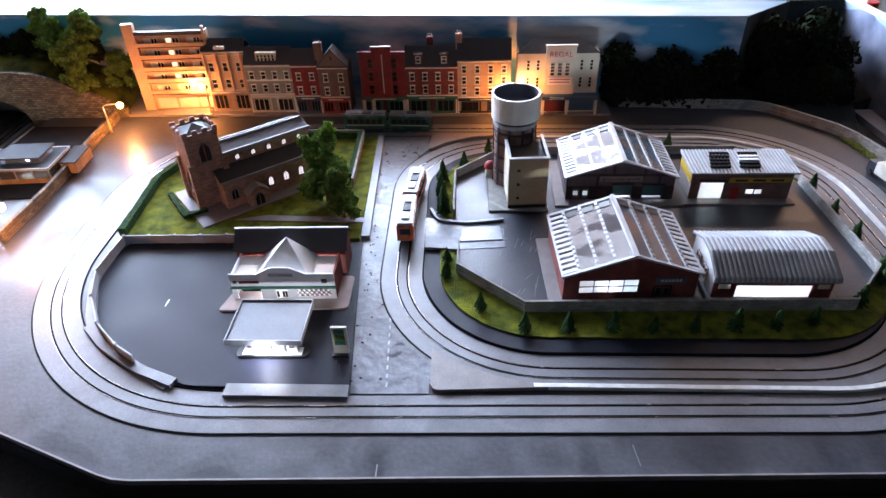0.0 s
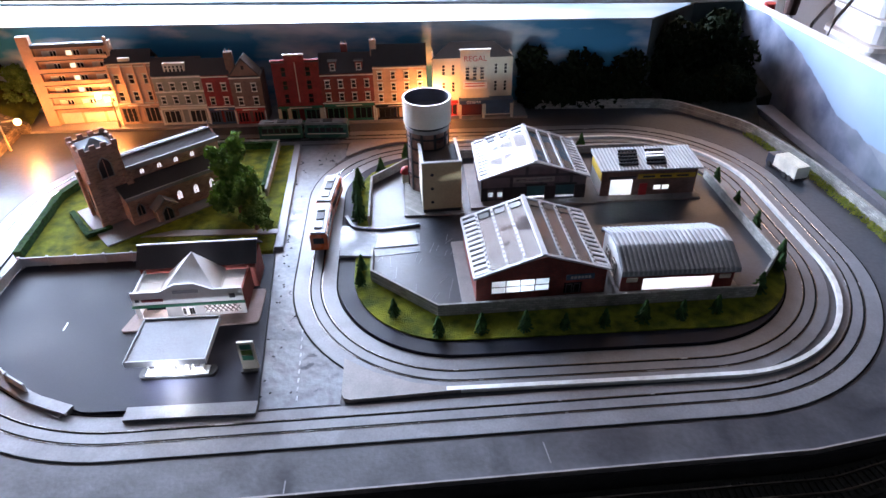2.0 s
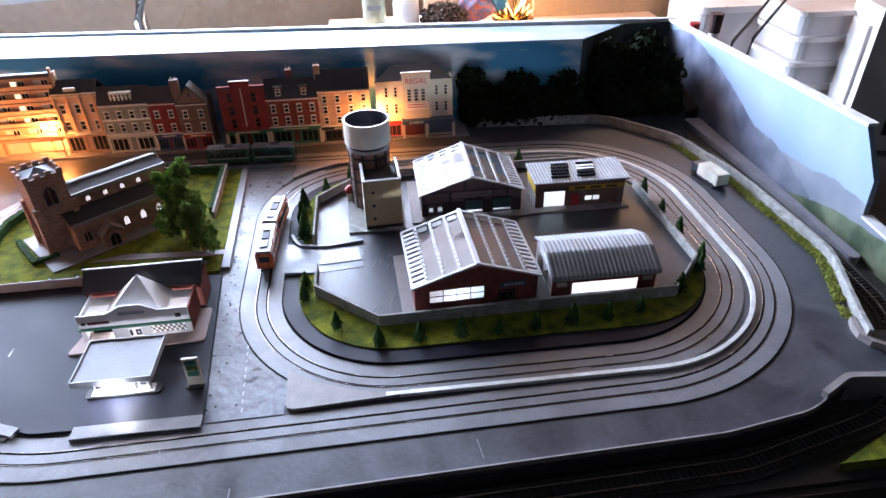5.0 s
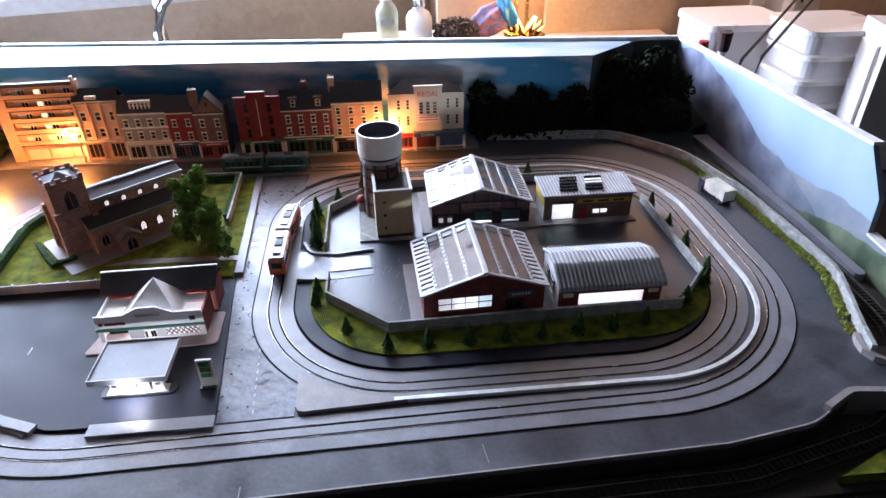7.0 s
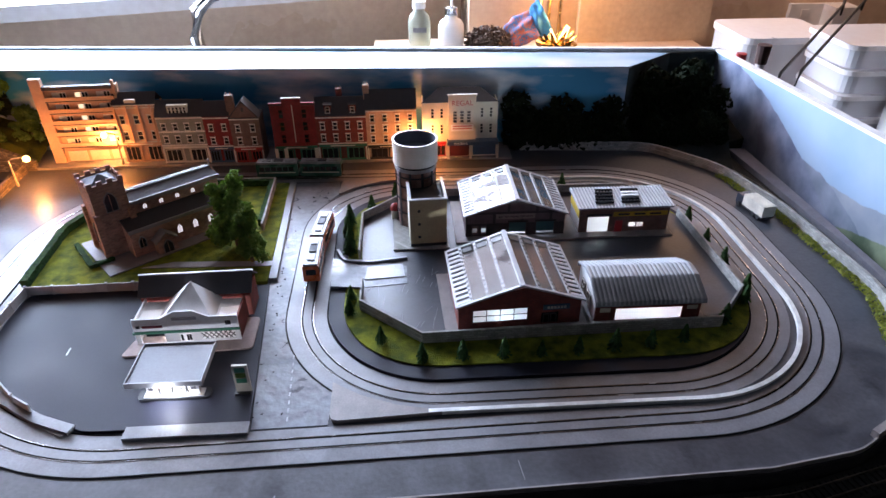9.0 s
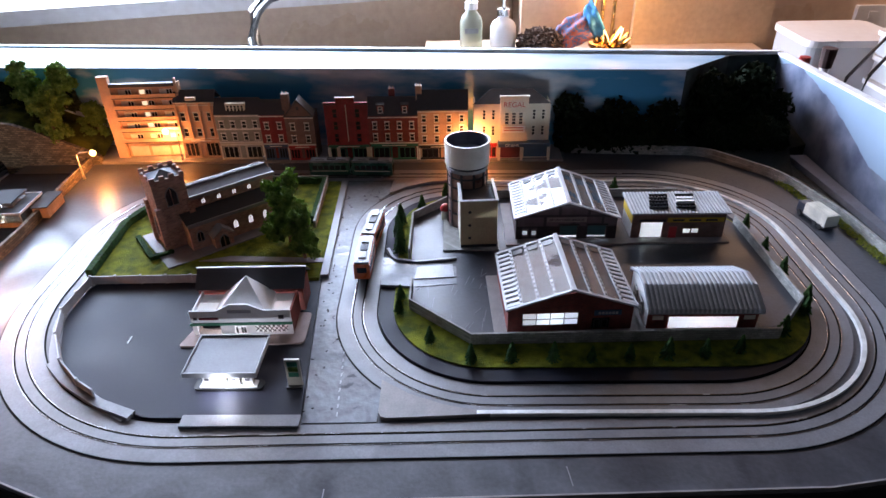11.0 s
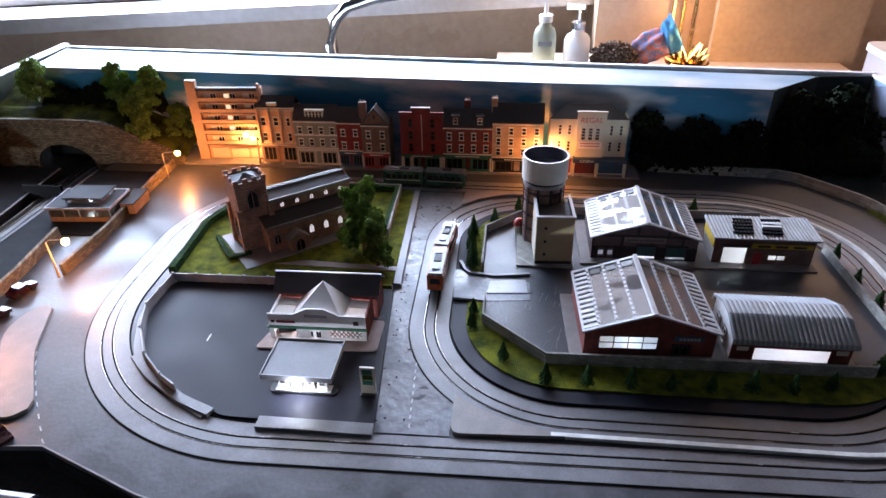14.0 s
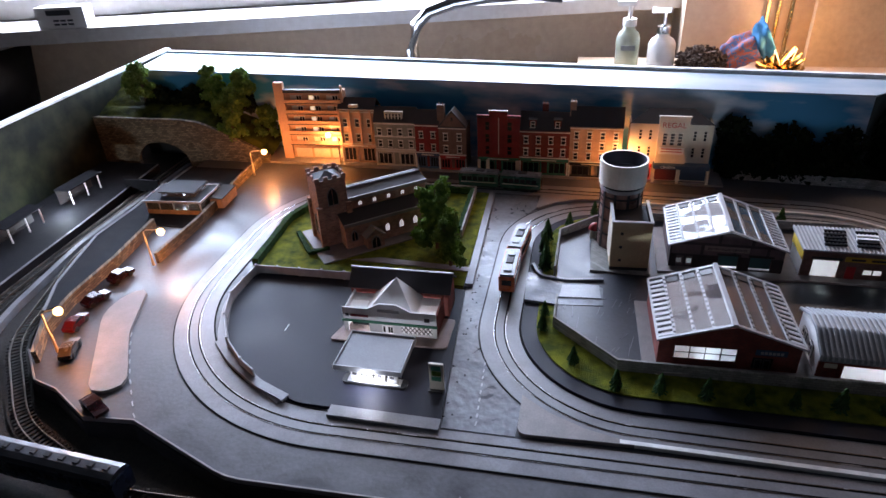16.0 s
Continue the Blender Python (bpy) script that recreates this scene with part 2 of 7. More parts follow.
FIR = mat("dark_fir_foliage", (0.06, 0.14, 0.04), 0.9, second=(0.012, 0.035, 0.016), scale=200, fine=1200, bump=0.8, spec=0.15)


def let_light_through(m, colour, share):
    """Thin leaves: part of the light passes through them."""
    nt = m.node_tree
    tl, mx = nt.nodes.new("ShaderNodeBsdfTranslucent"), nt.nodes.new("ShaderNodeMixShader")
    tl.inputs[0].default_value = (*colour, 1)
    mx.inputs[0].default_value = share
    nt.links.new(nt.nodes["Principled BSDF"].outputs[0], mx.inputs[1])
    nt.links.new(tl.outputs[0], mx.inputs[2])
    nt.links.new(mx.outputs[0], nt.nodes["Material Output"].inputs["Surface"])


let_light_through(LEAF, (0.22, 0.36, 0.07), 0.4)
let_light_through(FIR, (0.05, 0.12, 0.03), 0.3)
HEDGE = mat("hedge_foam", (0.025, 0.075, 0.022), 0.95, second=(0.012, 0.035, 0.012), scale=200, fine=1100, bump=0.9, depth=0.001, spec=0.1)
BARK = mat("bark", (0.2, 0.14, 0.08), 0.9, scale=200)
STONE = brick_mat("stone_wall_card", (0.22, 0.165, 0.10), (0.085, 0.062, 0.04), (0.06, 0.048, 0.036), 0.006)
GREYSTONE = brick_mat("grey_stone_card", (0.34, 0.33, 0.3), (0.22, 0.215, 0.2), (0.2, 0.19, 0.18), 0.005)
CHURCH = brick_mat("brown_stone_card", (0.47, 0.25, 0.18), (0.27, 0.14, 0.105), (0.36, 0.24, 0.19), 0.0042)
REDBRICK = brick_mat("red_brick_card", (0.22, 0.04, 0.03), (0.15, 0.03, 0.024), (0.14, 0.05, 0.04))
SHOPRED = brick_mat("bright_red_brick_card", (0.26, 0.026, 0.028), (0.19, 0.02, 0.022), (0.16, 0.04, 0.036))
BROWNBRICK = brick_mat("brown_brick_card", (0.2, 0.11, 0.085), (0.14, 0.08, 0.065), (0.16, 0.12, 0.1))
TANBRICK = brick_mat("tan_brick_card", (0.48, 0.31, 0.21), (0.4, 0.25, 0.17), (0.42, 0.3, 0.22))
BOARDING = brick_mat("grey_cladding_card", (0.12, 0.1, 0.105), (0.1, 0.085, 0.09), (0.05, 0.045, 0.05), 0.03)
DARKBRICK = brick_mat("dark_plinth_card", (0.04, 0.033, 0.035), (0.03, 0.026, 0.028), (0.02, 0.02, 0.02))
SLATE = mat("slate_card", (0.05, 0.045, 0.05), 0.7, scale=80)
CREAM = mat("cream_card", (0.62, 0.56, 0.45), 0.7, second=(0.55, 0.49, 0.39), scale=60)
PEACH = mat("peach_render_card", (0.60, 0.36, 0.23), 0.75, second=(0.52, 0.31, 0.2), scale=60)
GREYFRONT = mat("grey_front_card", (0.3, 0.29, 0.24), 0.75)
WHITECARD = mat("white_card", (0.78, 0.77, 0.76), 0.6, second=(0.7, 0.69, 0.68), scale=80)
TANK = mat("tank_white", (0.74, 0.7, 0.62), 0.55, second=(0.66, 0.62, 0.54), scale=70)
TANKIN = mat("tank_inside_grey", (0.12, 0.12, 0.14), 0.35)
RUST = mat("rusty_sheet", (0.34, 0.2, 0.16), 0.35, second=(0.16, 0.085, 0.075), scale=130)
BLOCKSIDE = mat("ochre_block_card", (0.42, 0.33, 0.19), 0.7, second=(0.37, 0.29, 0.165), scale=60)
ROOFGREY = mat("corrugated_grey", (0.27, 0.28, 0.30), 0.42, second=(0.17, 0.178, 0.195), scale=50)
ROOFTRIM = mat("roof_trim_grey", (0.40, 0.40, 0.41), 0.45, second=(0.3, 0.3, 0.31), scale=90)
RIB = mat("pale_rib", (0.46, 0.47, 0.49), 0.4)
DARKGLASS = mat("dark_window", (0.018, 0.018, 0.022), 0.15, bump=0.0)
FRAME = mat("white_window_frame", (0.82, 0.78, 0.7), 0.6)
TEAL = mat("teal_shutter", (0.02, 0.1, 0.11), 0.5)
GREEN_SIGN = mat("green_fascia", (0.02, 0.16, 0.09), 0.5)
YELLOW = mat("yellow_board", (0.6, 0.38, 0.03), 0.6)
BLUE = mat("blue_board", (0.04, 0.09, 0.16), 0.6)
REDP = mat("red_paint", (0.45, 0.03, 0.03), 0.4)
BLACK = mat("black_plastic", (0.012, 0.012, 0.013), 0.5)
ORANGE = mat("orange_tram_paint", (0.5, 0.1, 0.03), 0.3, second=(0.42, 0.08, 0.025), scale=60)
TRAMGREEN = mat("green_tram_paint", (0.015, 0.085, 0.06), 0.3)
TRAMROOF = mat("tram_roof_grey", (0.2, 0.2, 0.215), 0.4, second=(0.12, 0.12, 0.13), scale=120)
TRUCKCREAM = mat("cream_tilt", (0.7, 0.66, 0.56), 0.6)
MAROON = mat("maroon_car_paint", (0.035, 0.005, 0.007), 0.2)
TAUPE = mat("bronze_car_paint", (0.05, 0.035, 0.025), 0.25)
DARKRAIL = mat("dull_rail", (0.3, 0.26, 0.22), 0.4, metal=1.0)
BALLAST = mat("ballast", (0.045, 0.04, 0.034), 0.95, second=(0.018, 0.016, 0.014), scale=500, fine=1500, bump=1.0, depth=0.001)
SLEEPER = mat("sleeper", (0.03, 0.026, 0.022), 0.8)
PLATFORM = mat("platform_grey", (0.018, 0.018, 0.022), 0.8, spec=0.1)
CONCRETE = mat("concrete_strip_grey", (0.2, 0.2, 0.215), 0.6)
ROOFSHEET = mat("station_roof_grey", (0.07, 0.075, 0.08), 0.8, spec=0.15)
RIM = mat("white_box_rim", (0.82, 0.82, 0.82), 0.5)
BOXOUT = mat("baseboard_wood", (0.05, 0.04, 0.032), 0.75)
LAMPPOST = mat("lamp_post_cream", (0.55, 0.42, 0.28), 0.5)
FROST = frosted_mat("lit_white_window", (0.92, 0.95, 0.95))
CLEAR = glass_mat("roof_glazing", (0.75, 0.78, 0.8), 0.07, 0.35, (0.11, 0.115, 0.125), 0.0045)
BULB = glow_mat("warm_bulb", (1.0, 0.55, 0.17), 16.0)
LED = glow_mat("white_led", (0.85, 0.95, 1.0), 10.0)
SKYCARD = print_mat("printed_sky_backdrop", 0, 0.0, 0.0, (0.47, 0.70), -0.05, ((0.03, 0.22, 0.40), (0.72, 0.68, 0.68)), ((0.02, 0.03, 0.02), (0.05, 0.06, 0.04)), (-1.0, 1.0))
SKYTOP = print_mat("printed_sky_top", 0, 0.0, 0.0, (0.35, 0.65), -0.05, ((0.10, 0.21, 0.29), (0.36, 0.40, 0.43)), ((0.5, 0.7, 0.8), (0.6, 0.7, 0.8)), (-1.0, 1.0), 0.4)
PALECARD = mat("pale_lilac_card", (0.27, 0.265, 0.30), 0.7, second=(0.2, 0.195, 0.22), scale=40)
MOUNTAIN = mountain_mat("printed_mountain_side", (
    (((0.80, 0.038), (0.855, 0.036), (0.884, 0.039), (0.927, 0.030), (0.974, 0.026), (1.34, 0.0)), (0.16, 0.185, 0.22), (0.22, 0.24, 0.265)),
    (((0.70, -0.03), (0.905, -0.001), (0.926, 0.009), (0.966, 0.023), (0.999, 0.030), (1.037, 0.031), (1.34, 0.03)), (0.10, 0.12, 0.155), (0.19, 0.21, 0.25)),
    (((0.70, 0.022), (0.80, 0.016), (0.88, 0.008), (0.95, -0.012), (1.34, -0.05)), (0.045, 0.07, 0.04), (0.16, 0.19, 0.12)),
    (((0.70, -0.06), (0.968, -0.007), (1.037, 0.030), (1.079, 0.046), (1.142, 0.068), (1.206, 0.083), (1.253, 0.091), (1.34, 0.07)), (0.075, 0.09, 0.135), (0.20, 0.215, 0.27)),
), ((0.20, 0.29, 0.39), (0.26, 0.34, 0.42)))
# woodland print darkened so that its colours hold the shade on this board
WOODS = print_mat("printed_woods_side", 1, 0.3, 0.3, (0.3, 0.75), 0.0, ((0.3, 0.4, 0.5), (0.4, 0.5, 0.6)), ((0.002, 0.004, 0.002), (0.026, 0.031, 0.012)), (0.8, 1.3), 0.7)
# dark hill print; the corner's shadow is put into its colours too
HILLCARD = print_mat("printed_hill_with_shade", 1, 0.3, 0.3, (0.3, 0.75), 0.0, ((0.3, 0.4, 0.5), (0.4, 0.5, 0.6)), ((0.01, 0.014, 0.012), (0.04, 0.055, 0.05)), (0.8, 1.3), 0.8)

# ---- builders ----


def bm_new():
    return bmesh.new()


def box(bm, x0, y0, z0, x1, y1, z1, m=None):
    vs = [bm.verts.new(Vector(p) if m is None else m @ Vector(p)) for p in
          ((x0, y0, z0), (x1, y0, z0), (x1, y1, z0), (x0, y1, z0), (x0, y0, z1), (x1, y0, z1), (x1, y1, z1), (x0, y1, z1))]
    for f in ((3, 2, 1, 0), (4, 5, 6, 7), (0, 1, 5, 4), (1, 2, 6, 5), (2, 3, 7, 6), (3, 0, 4, 7)):
        bm.faces.new([vs[i] for i in f])
    return bm


def prism(bm, pts, z0, z1, m=None):
    """An upright block on an outline; z1 may be a function of (x, y)."""
    up = z1 if callable(z1) else (lambda x, y: z1)
    lo = [bm.verts.new(Vector((x, y, z0)) if m is None else m @ Vector((x, y, z0))) for x, y in pts]
    hi = [bm.verts.new(Vector((x, y, up(x, y))) if m is None else m @ Vector((x, y, up(x, y)))) for x, y in pts]
    n = len(pts)
    bm.faces.new(lo[::-1])
    bm.faces.new(hi)
    for i in range(n):
        bm.faces.new((lo[i], lo[(i + 1) % n], hi[(i + 1) % n], hi[i]))
    return bm


def slab(bm, a, b, c, d, thick):
    """A flat sheet through four corners, thickened downwards along its normal."""
    a, b, c, d = (Vector(p) for p in (a, b, c, d))
    n = (b - a).cross(d - a).normalized() * thick
    top = [bm.verts.new(p) for p in (a, b, c, d)]
    low = [bm.verts.new(p - n) for p in (a, b, c, d)]
    bm.faces.new(top)
    bm.faces.new(low[::-1])
    for i in range(4):
        bm.faces.new((top[i], low[i], low[(i + 1) % 4], top[(i + 1) % 4]))
    return bm


def tube(bm, cx, cy, z0, z1, r0, r1=None, n=16):
    r1 = r0 if r1 is None else r1
    lo = [bm.verts.new((cx + r0 * math.cos(6.2832 * i / n), cy + r0 * math.sin(6.2832 * i / n), z0)) for i in range(n)]
    hi = [bm.verts.new((cx + r1 * math.cos(6.2832 * i / n), cy + r1 * math.sin(6.2832 * i / n), z1)) for i in range(n)]
    for i in range(n):
        bm.faces.new((lo[i], lo[(i + 1) % n], hi[(i + 1) % n], hi[i]))
    bm.faces.new(lo[::-1])
    bm.faces.new(hi)
    return bm


def lathe(bm, cx, cy, prof, n=24):
    """A turned shape from (radius, height) pairs, open at both ends."""
    rings = [[bm.verts.new((cx + r * math.cos(6.2832 * i / n), cy + r * math.sin(6.2832 * i / n), z)) for i in range(n)] for r, z in prof]
    for a, b in zip(rings, rings[1:]):
        for i in range(n):
            bm.faces.new((a[i], a[(i + 1) % n], b[(i + 1) % n], b[i]))
    return bm


def pipe(bm, pts, r, n=8):
    """A round bar along a line of points."""
    pts = [Vector(p) for p in pts]
    rings = []
    for i, p in enumerate(pts):
        d = (pts[min(i + 1, len(pts) - 1)] - pts[max(i - 1, 0)]).normalized()
        a = d.cross(Vector((0.3, 0.2, 1)) if abs(d.z) < 0.95 else Vector((1, 0, 0))).normalized()
        b = d.cross(a)
        rr = r[i] if isinstance(r, (list, tuple)) else r
        rings.append([bm.verts.new(p + (a * math.cos(6.2832 * k / n) + b * math.sin(6.2832 * k / n)) * rr) for k in range(n)])
    for a, b in zip(rings, rings[1:]):
        for k in range(n):
            bm.faces.new((a[k], a[(k + 1) % n], b[(k + 1) % n], b[k]))
    bm.faces.new(rings[0][::-1])
    bm.faces.new(rings[-1])
    return bm


def rounded(corners, closed=True, step=0.012):
    """A line through corners (x, y, radius) with round bends, evenly sampled."""
    out, n = [], len(corners)
    for i, (x, y, r) in enumerate(corners):
        p = Vector((x, y))
        if not closed and i in (0, n - 1):
            out.append(p)
            continue
        a, b = Vector(corners[i - 1][:2]) - p, Vector(corners[(i + 1) % n][:2]) - p
        a.normalize(), b.normalize()
        half = a.angle(b) / 2
        if r < 1e-5:
            out.append(p)
            continue
        cut = r / math.tan(half)
        c = p + (a + b).normalized() * (r / math.sin(half))
        s, e = p + a * cut - c, p + b * cut - c
        a0 = math.atan2(s.y, s.x)
        turn = (math.atan2(e.y, e.x) - a0 + math.pi) % (2 * math.pi) - math.pi
        k = max(2, int(abs(turn) * r / step) + 1)
        out += [c + Vector((math.cos(a0 + turn * j / k), math.sin(a0 + turn * j / k))) * r for j in range(k + 1)]
    return out


def shifted(pts, d, closed=True):
    """The same line, moved sideways (to its left) by d."""
    n, out = len(pts), []
    for i, p in enumerate(pts):
        a = pts[i - 1] if closed or i else p
        b = pts[(i + 1) % n] if closed or i < n - 1 else p
        t = (b - a).normalized()
        out.append(p + Vector((-t.y, t.x)) * d)
    return out


def ribbon(bm, pts, d0, d1, z0, z1, closed=True):
    """A bar of box section that follows a line, between two sideways offsets."""
    a, b = shifted(pts, d0, closed), shifted(pts, d1, closed)
    rows = [[bm.verts.new((p.x, p.y, z)) for p, z in ((q, z0), (w, z0), (w, z1), (q, z1))] for q, w in zip(a, b)]
    n = len(rows)
    for i in range(n if closed else n - 1):
        r, s = rows[i], rows[(i + 1) % n]
        for k in range(4):
            bm.faces.new((r[k], s[k], s[(k + 1) % 4], r[(k + 1) % 4]))
    if not closed:
        bm.faces.new(rows[0])
        bm.faces.new(rows[-1][::-1])
    return bm


def mesh_of(name, bm, material, smooth=False, bevel=0.0):
    if bevel:
        bmesh.ops.bevel(bm, geom=[e for e in bm.edges if len(e.link_faces) == 2 and e.calc_face_angle(0) > 0.6], offset=bevel, segments=2, affect="EDGES")
    bmesh.ops.recalc_face_normals(bm, faces=bm.faces)
    me = bpy.data.meshes.new(name)
    bm.to_mesh(me)
    bm.free()
    me.materials.append(material)
    if smooth:
        for p in me.polygons:
            p.use_smooth = True
    return me


def part(name, bm, material, parent, label="", smooth=False, bevel=0.0):
    ob = new(name, mesh_of(name, bm, material, smooth, bevel))
    ob.parent = parent
    return tagged(ob, label)


def thing(name, label, category, at=(0, 0, 0), turn=0.0, group=""):
    ob = new(name)
    ob.matrix_basis = pose(*at, 0, 0, turn)
    ob.empty_display_size = 0.01
    return tagged(ob, label, category, group)


def structure(name, bm, material, label, category, smooth=False, bevel=0.0, kind="structure"):
    return tagged(new(name, mesh_of(name, bm, material, smooth, bevel)), label, category, kind=kind)


def words(text, size, material, m, name, parent=None, label="", depth=0.0002):
    cu = bpy.data.curves.new(name, "FONT")
    cu.body, cu.size, cu.extrude = text, size, depth
    cu.align_x, cu.align_y = "CENTER", "CENTER"
    ob = new("tmp_text", cu)
    me = bpy.data.meshes.new_from_object(ob.evaluated_get(bpy.context.evaluated_depsgraph_get()))
    bpy.data.objects.remove(ob)
    me.materials.clear()
    me.materials.append(material)
    ob = new(name, me)
    ob.parent = parent
    ob.matrix_basis = m
    return tagged(ob, label)

# ---- the layout: board, roads and tram lines ----
RAIL_Z = -0.012
FRONT = [(-0.225, 0.698, 0), (-0.188, 0.664, 0), (-0.160, 0.657, 0), (-0.114, 0.633, 0), (-0.070, 0.637, 0), (0.03, 0.600, 0.06), (0.53, 0.616, 0.05), (0.60, 0.627, 0.05), (0.640, 0.650, 0)]
BOARD = rounded(FRONT + [(0.70, 0.645, 0), (0.71, 0.70, 0), (0.690, 0.70, 0), (0.722, 0.80, 0.1), (0.713, 0.96, 0.15), (0.688, 1.07, 0.1), (0.62, 1.145, 0.06), (0.59, 1.19, 0), (-0.30, 1.235, 0),
                         (-0.309, 1.10, 0), (-0.309, 0.90, 0.1), (-0.258, 0.752, 0.04)])
structure("ground", prism(bm_new(), [(p.x, p.y) for p in BOARD], -0.05, 0.0), ROAD, "dark grey painted road surface of the model town", "ground")
structure("track_bed", prism(bm_new(), [(-0.60, 0.545), (-0.05, 0.553), (0.10, 0.570), (0.55, 0.583), (0.80, 0.583), (0.80, 1.40), (-0.60, 1.40)], -0.06, -0.019), BALLAST, "dark ballast and scenery base under the railway", "ground")

OUTER = rounded([(-0.108, 0.651, 0.19), (0.657, 0.6675, 0.16), (0.653, 1.083, 0.148), (-0.119, 1.10, 0.16)])
INNER = rounded([(0.196, 0.694, 0.12), (0.621, 0.695, 0.13), (0.619, 1.047, 0.113), (0.189, 1.055, 0.10)])
DIVIDER = rounded([(0.299, 0.681, 0), (0.638, 0.681, 0.13), (0.636, 1.064, 0.13), (0.30, 1.070, 0)], closed=False)


def open_run(line, keep):
    """The unbroken run of a closed line's points that lie where keep(point) holds."""
    n = len(line)
    first = next(i for i in range(n) if keep(line[i]) and not keep(line[i - 1]))
    out = []
    while keep(line[first % n]) and len(out) < n:
        out.append(line[first % n])
        first += 1
    return out


def tram_line(line, label, wide, other, keep, lift):
    """Street plates with two rails: wide names the free side, other the side shared with the next line."""
    ob = thing("tram_track", label, "tram track", group="tram tracks")
    free, shared = 0.0175 * wide, 0.0140 * other
    part("plate", ribbon(bm_new(), line, min(free, shared), max(free, shared), 0.0, 0.0009 + lift), PLATE, ob)
    part("plate_joint", ribbon(bm_new(), line, min(free, free * 1.075), max(free, free * 1.075), 0.0, 0.0006 + lift), SLOT, ob, "black joint beside the plate")
    run = open_run(line, keep)
    a, b = shared, other * 0.0180
    part("plate", ribbon(bm_new(), run, min(a, b), max(a, b), 0.0, 0.0009 + lift, closed=False), PLATE, ob)
    a, b = other * 0.0180, other * 0.0194
    part("plate_joint", ribbon(bm_new(), run, min(a, b), max(a, b), 0.0, 0.0006 + lift, closed=False), SLOT, ob, "black joint beside the plate")
    for s in (-1, 1):
        part("slot", ribbon(bm_new(), line, s * 0.0043 - 0.0007, s * 0.0043 + 0.0007, 0.0004, 0.00095 + lift), SLOT, ob, "black groove beside the rail")
        part("rail", ribbon(bm_new(), line, s * 0.0053 - 0.0003, s * 0.0053 + 0.0003, 0.0004, 0.0012 + lift), STEEL, ob, "polished steel rail")
    return ob


tram_line(OUTER, "outer tram line set in light grey street plates", -1, 1, lambda p: p.x < 0.16, 0.0)
tram_line(INNER, "inner tram line set in light grey street plates round the yard", 1, -1, lambda p: p.x < 0.25, 0.0003)
structure("road_marking", ribbon(bm_new(), DIVIDER, -0.0018, 0.0018, 0.0, 0.0035, closed=False), WHITE_LINE, "white painted divider strip between the tram lines", "road marking")

# junction road and islands of pavement
structure("road", prism(bm_new(), [(0.169, 0.673), (0.2245, 0.674), (0.2255, 0.714), (0.207, 0.736), (0.192, 0.768), (0.183, 0.81), (0.1785, 0.858), (0.1745, 0.915), (0.1745, 0.966), (0.182, 1.00), (0.195, 1.028), (0.205, 1.045), (0.202, 1.076), (0.139, 1.076), (0.143, 1.00), (0.152, 0.86)], 0.0, 0.0007), PALE_ROAD,
          "pale blue-grey worn road with chips and brush marks", "road")
structure("pavement", prism(bm_new(), [(p.x, p.y) for p in rounded([(0.2255, 0.675, 0.006), (0.315, 0.6795, 0), (0.275, 0.6885, 0), (0.247, 0.7005, 0), (0.225, 0.7155, 0)])], 0.0, 0.0034), KERB,
          "pale triangular pavement island at the junction", "pavement")
structure("pavement.001", prism(bm_new(), [(p.x, p.y) for p in rounded([(0.2035, 1.038, 0.002), (0.222, 1.056, 0), (0.255, 1.071, 0), (0.30, 1.076, 0), (0.206, 1.077, 0.006)])], 0.0, 0.003), KERB,
          "small pale pavement corner by the back road", "pavement")
structure("pavement.002", prism(bm_new(), [(-0.24, 1.141), (0.43, 1.133), (0.43, 1.185), (-0.24, 1.20)], 0.0, 0.003), KERB,
          "pavement in front of the row of town houses", "pavement", bevel=0.0006)
for i in range(12):
    y = 0.679 + i * 0.0085
    bm = box(bm_new(), 0.194 - 0.00055 * i - 0.0006, y, 0.0006, 0.194 - 0.00055 * i + 0.0006, y + 0.0045, 0.0010)
    structure("road_marking.%03d" % (i + 2), bm, FADED, "short worn white dash on the junction road", "road marking")

# forecourt of the filling station
FORE = rounded([(0.168, 0.676, 0), (0.152, 0.853, 0), (-0.073, 0.851, 0.01), (-0.072, 0.795, 0.05), (-0.052, 0.750, 0.05), (-0.035, 0.728, 0.05), (0.0, 0.702, 0.04), (0.048, 0.677, 0.03)])
structure("forecourt", prism(bm_new(), [(p.x, p.y) for p in FORE], 0.0, 0.0028), DARK_TAR, "smooth blue-black forecourt tarmac", "forecourt")
structure("pavement.003", ribbon(bm_new(), rounded([(-0.078, 0.858, 0), (-0.077, 0.795, 0.06), (-0.057, 0.748, 0.06), (-0.040, 0.726, 0.06), (-0.004, 0.699, 0.04), (0.036, 0.677, 0)], closed=False), -0.004, 0.006, 0.0, 0.0024, closed=False), GREYKERB,
          "narrow grey pavement round the forecourt", "pavement")
structure("kerb", box(bm_new(), 0.079, 0.668, 0.0, 0.168, 0.679, 0.0034), GREYKERB, "long pale raised kerb in front of the forecourt", "kerb", bevel=0.0009)
structure("kerb.001", ribbon(bm_new(), rounded([(-0.052, 0.738, 0), (-0.028, 0.716, 0.05), (0.010, 0.692, 0.05), (0.040, 0.680, 0)], closed=False), -0.005, 0.003, 0.0, 0.0042, closed=False), GREYKERB,
          "short curved kerb at the forecourt corner", "kerb")
structure("road_marking.001", box(bm_new(), 0.0, 0.762, 0.0028, 0.0010, 0.771, 0.0031), WHITE_LINE, "small white mark on the forecourt", "road marking")


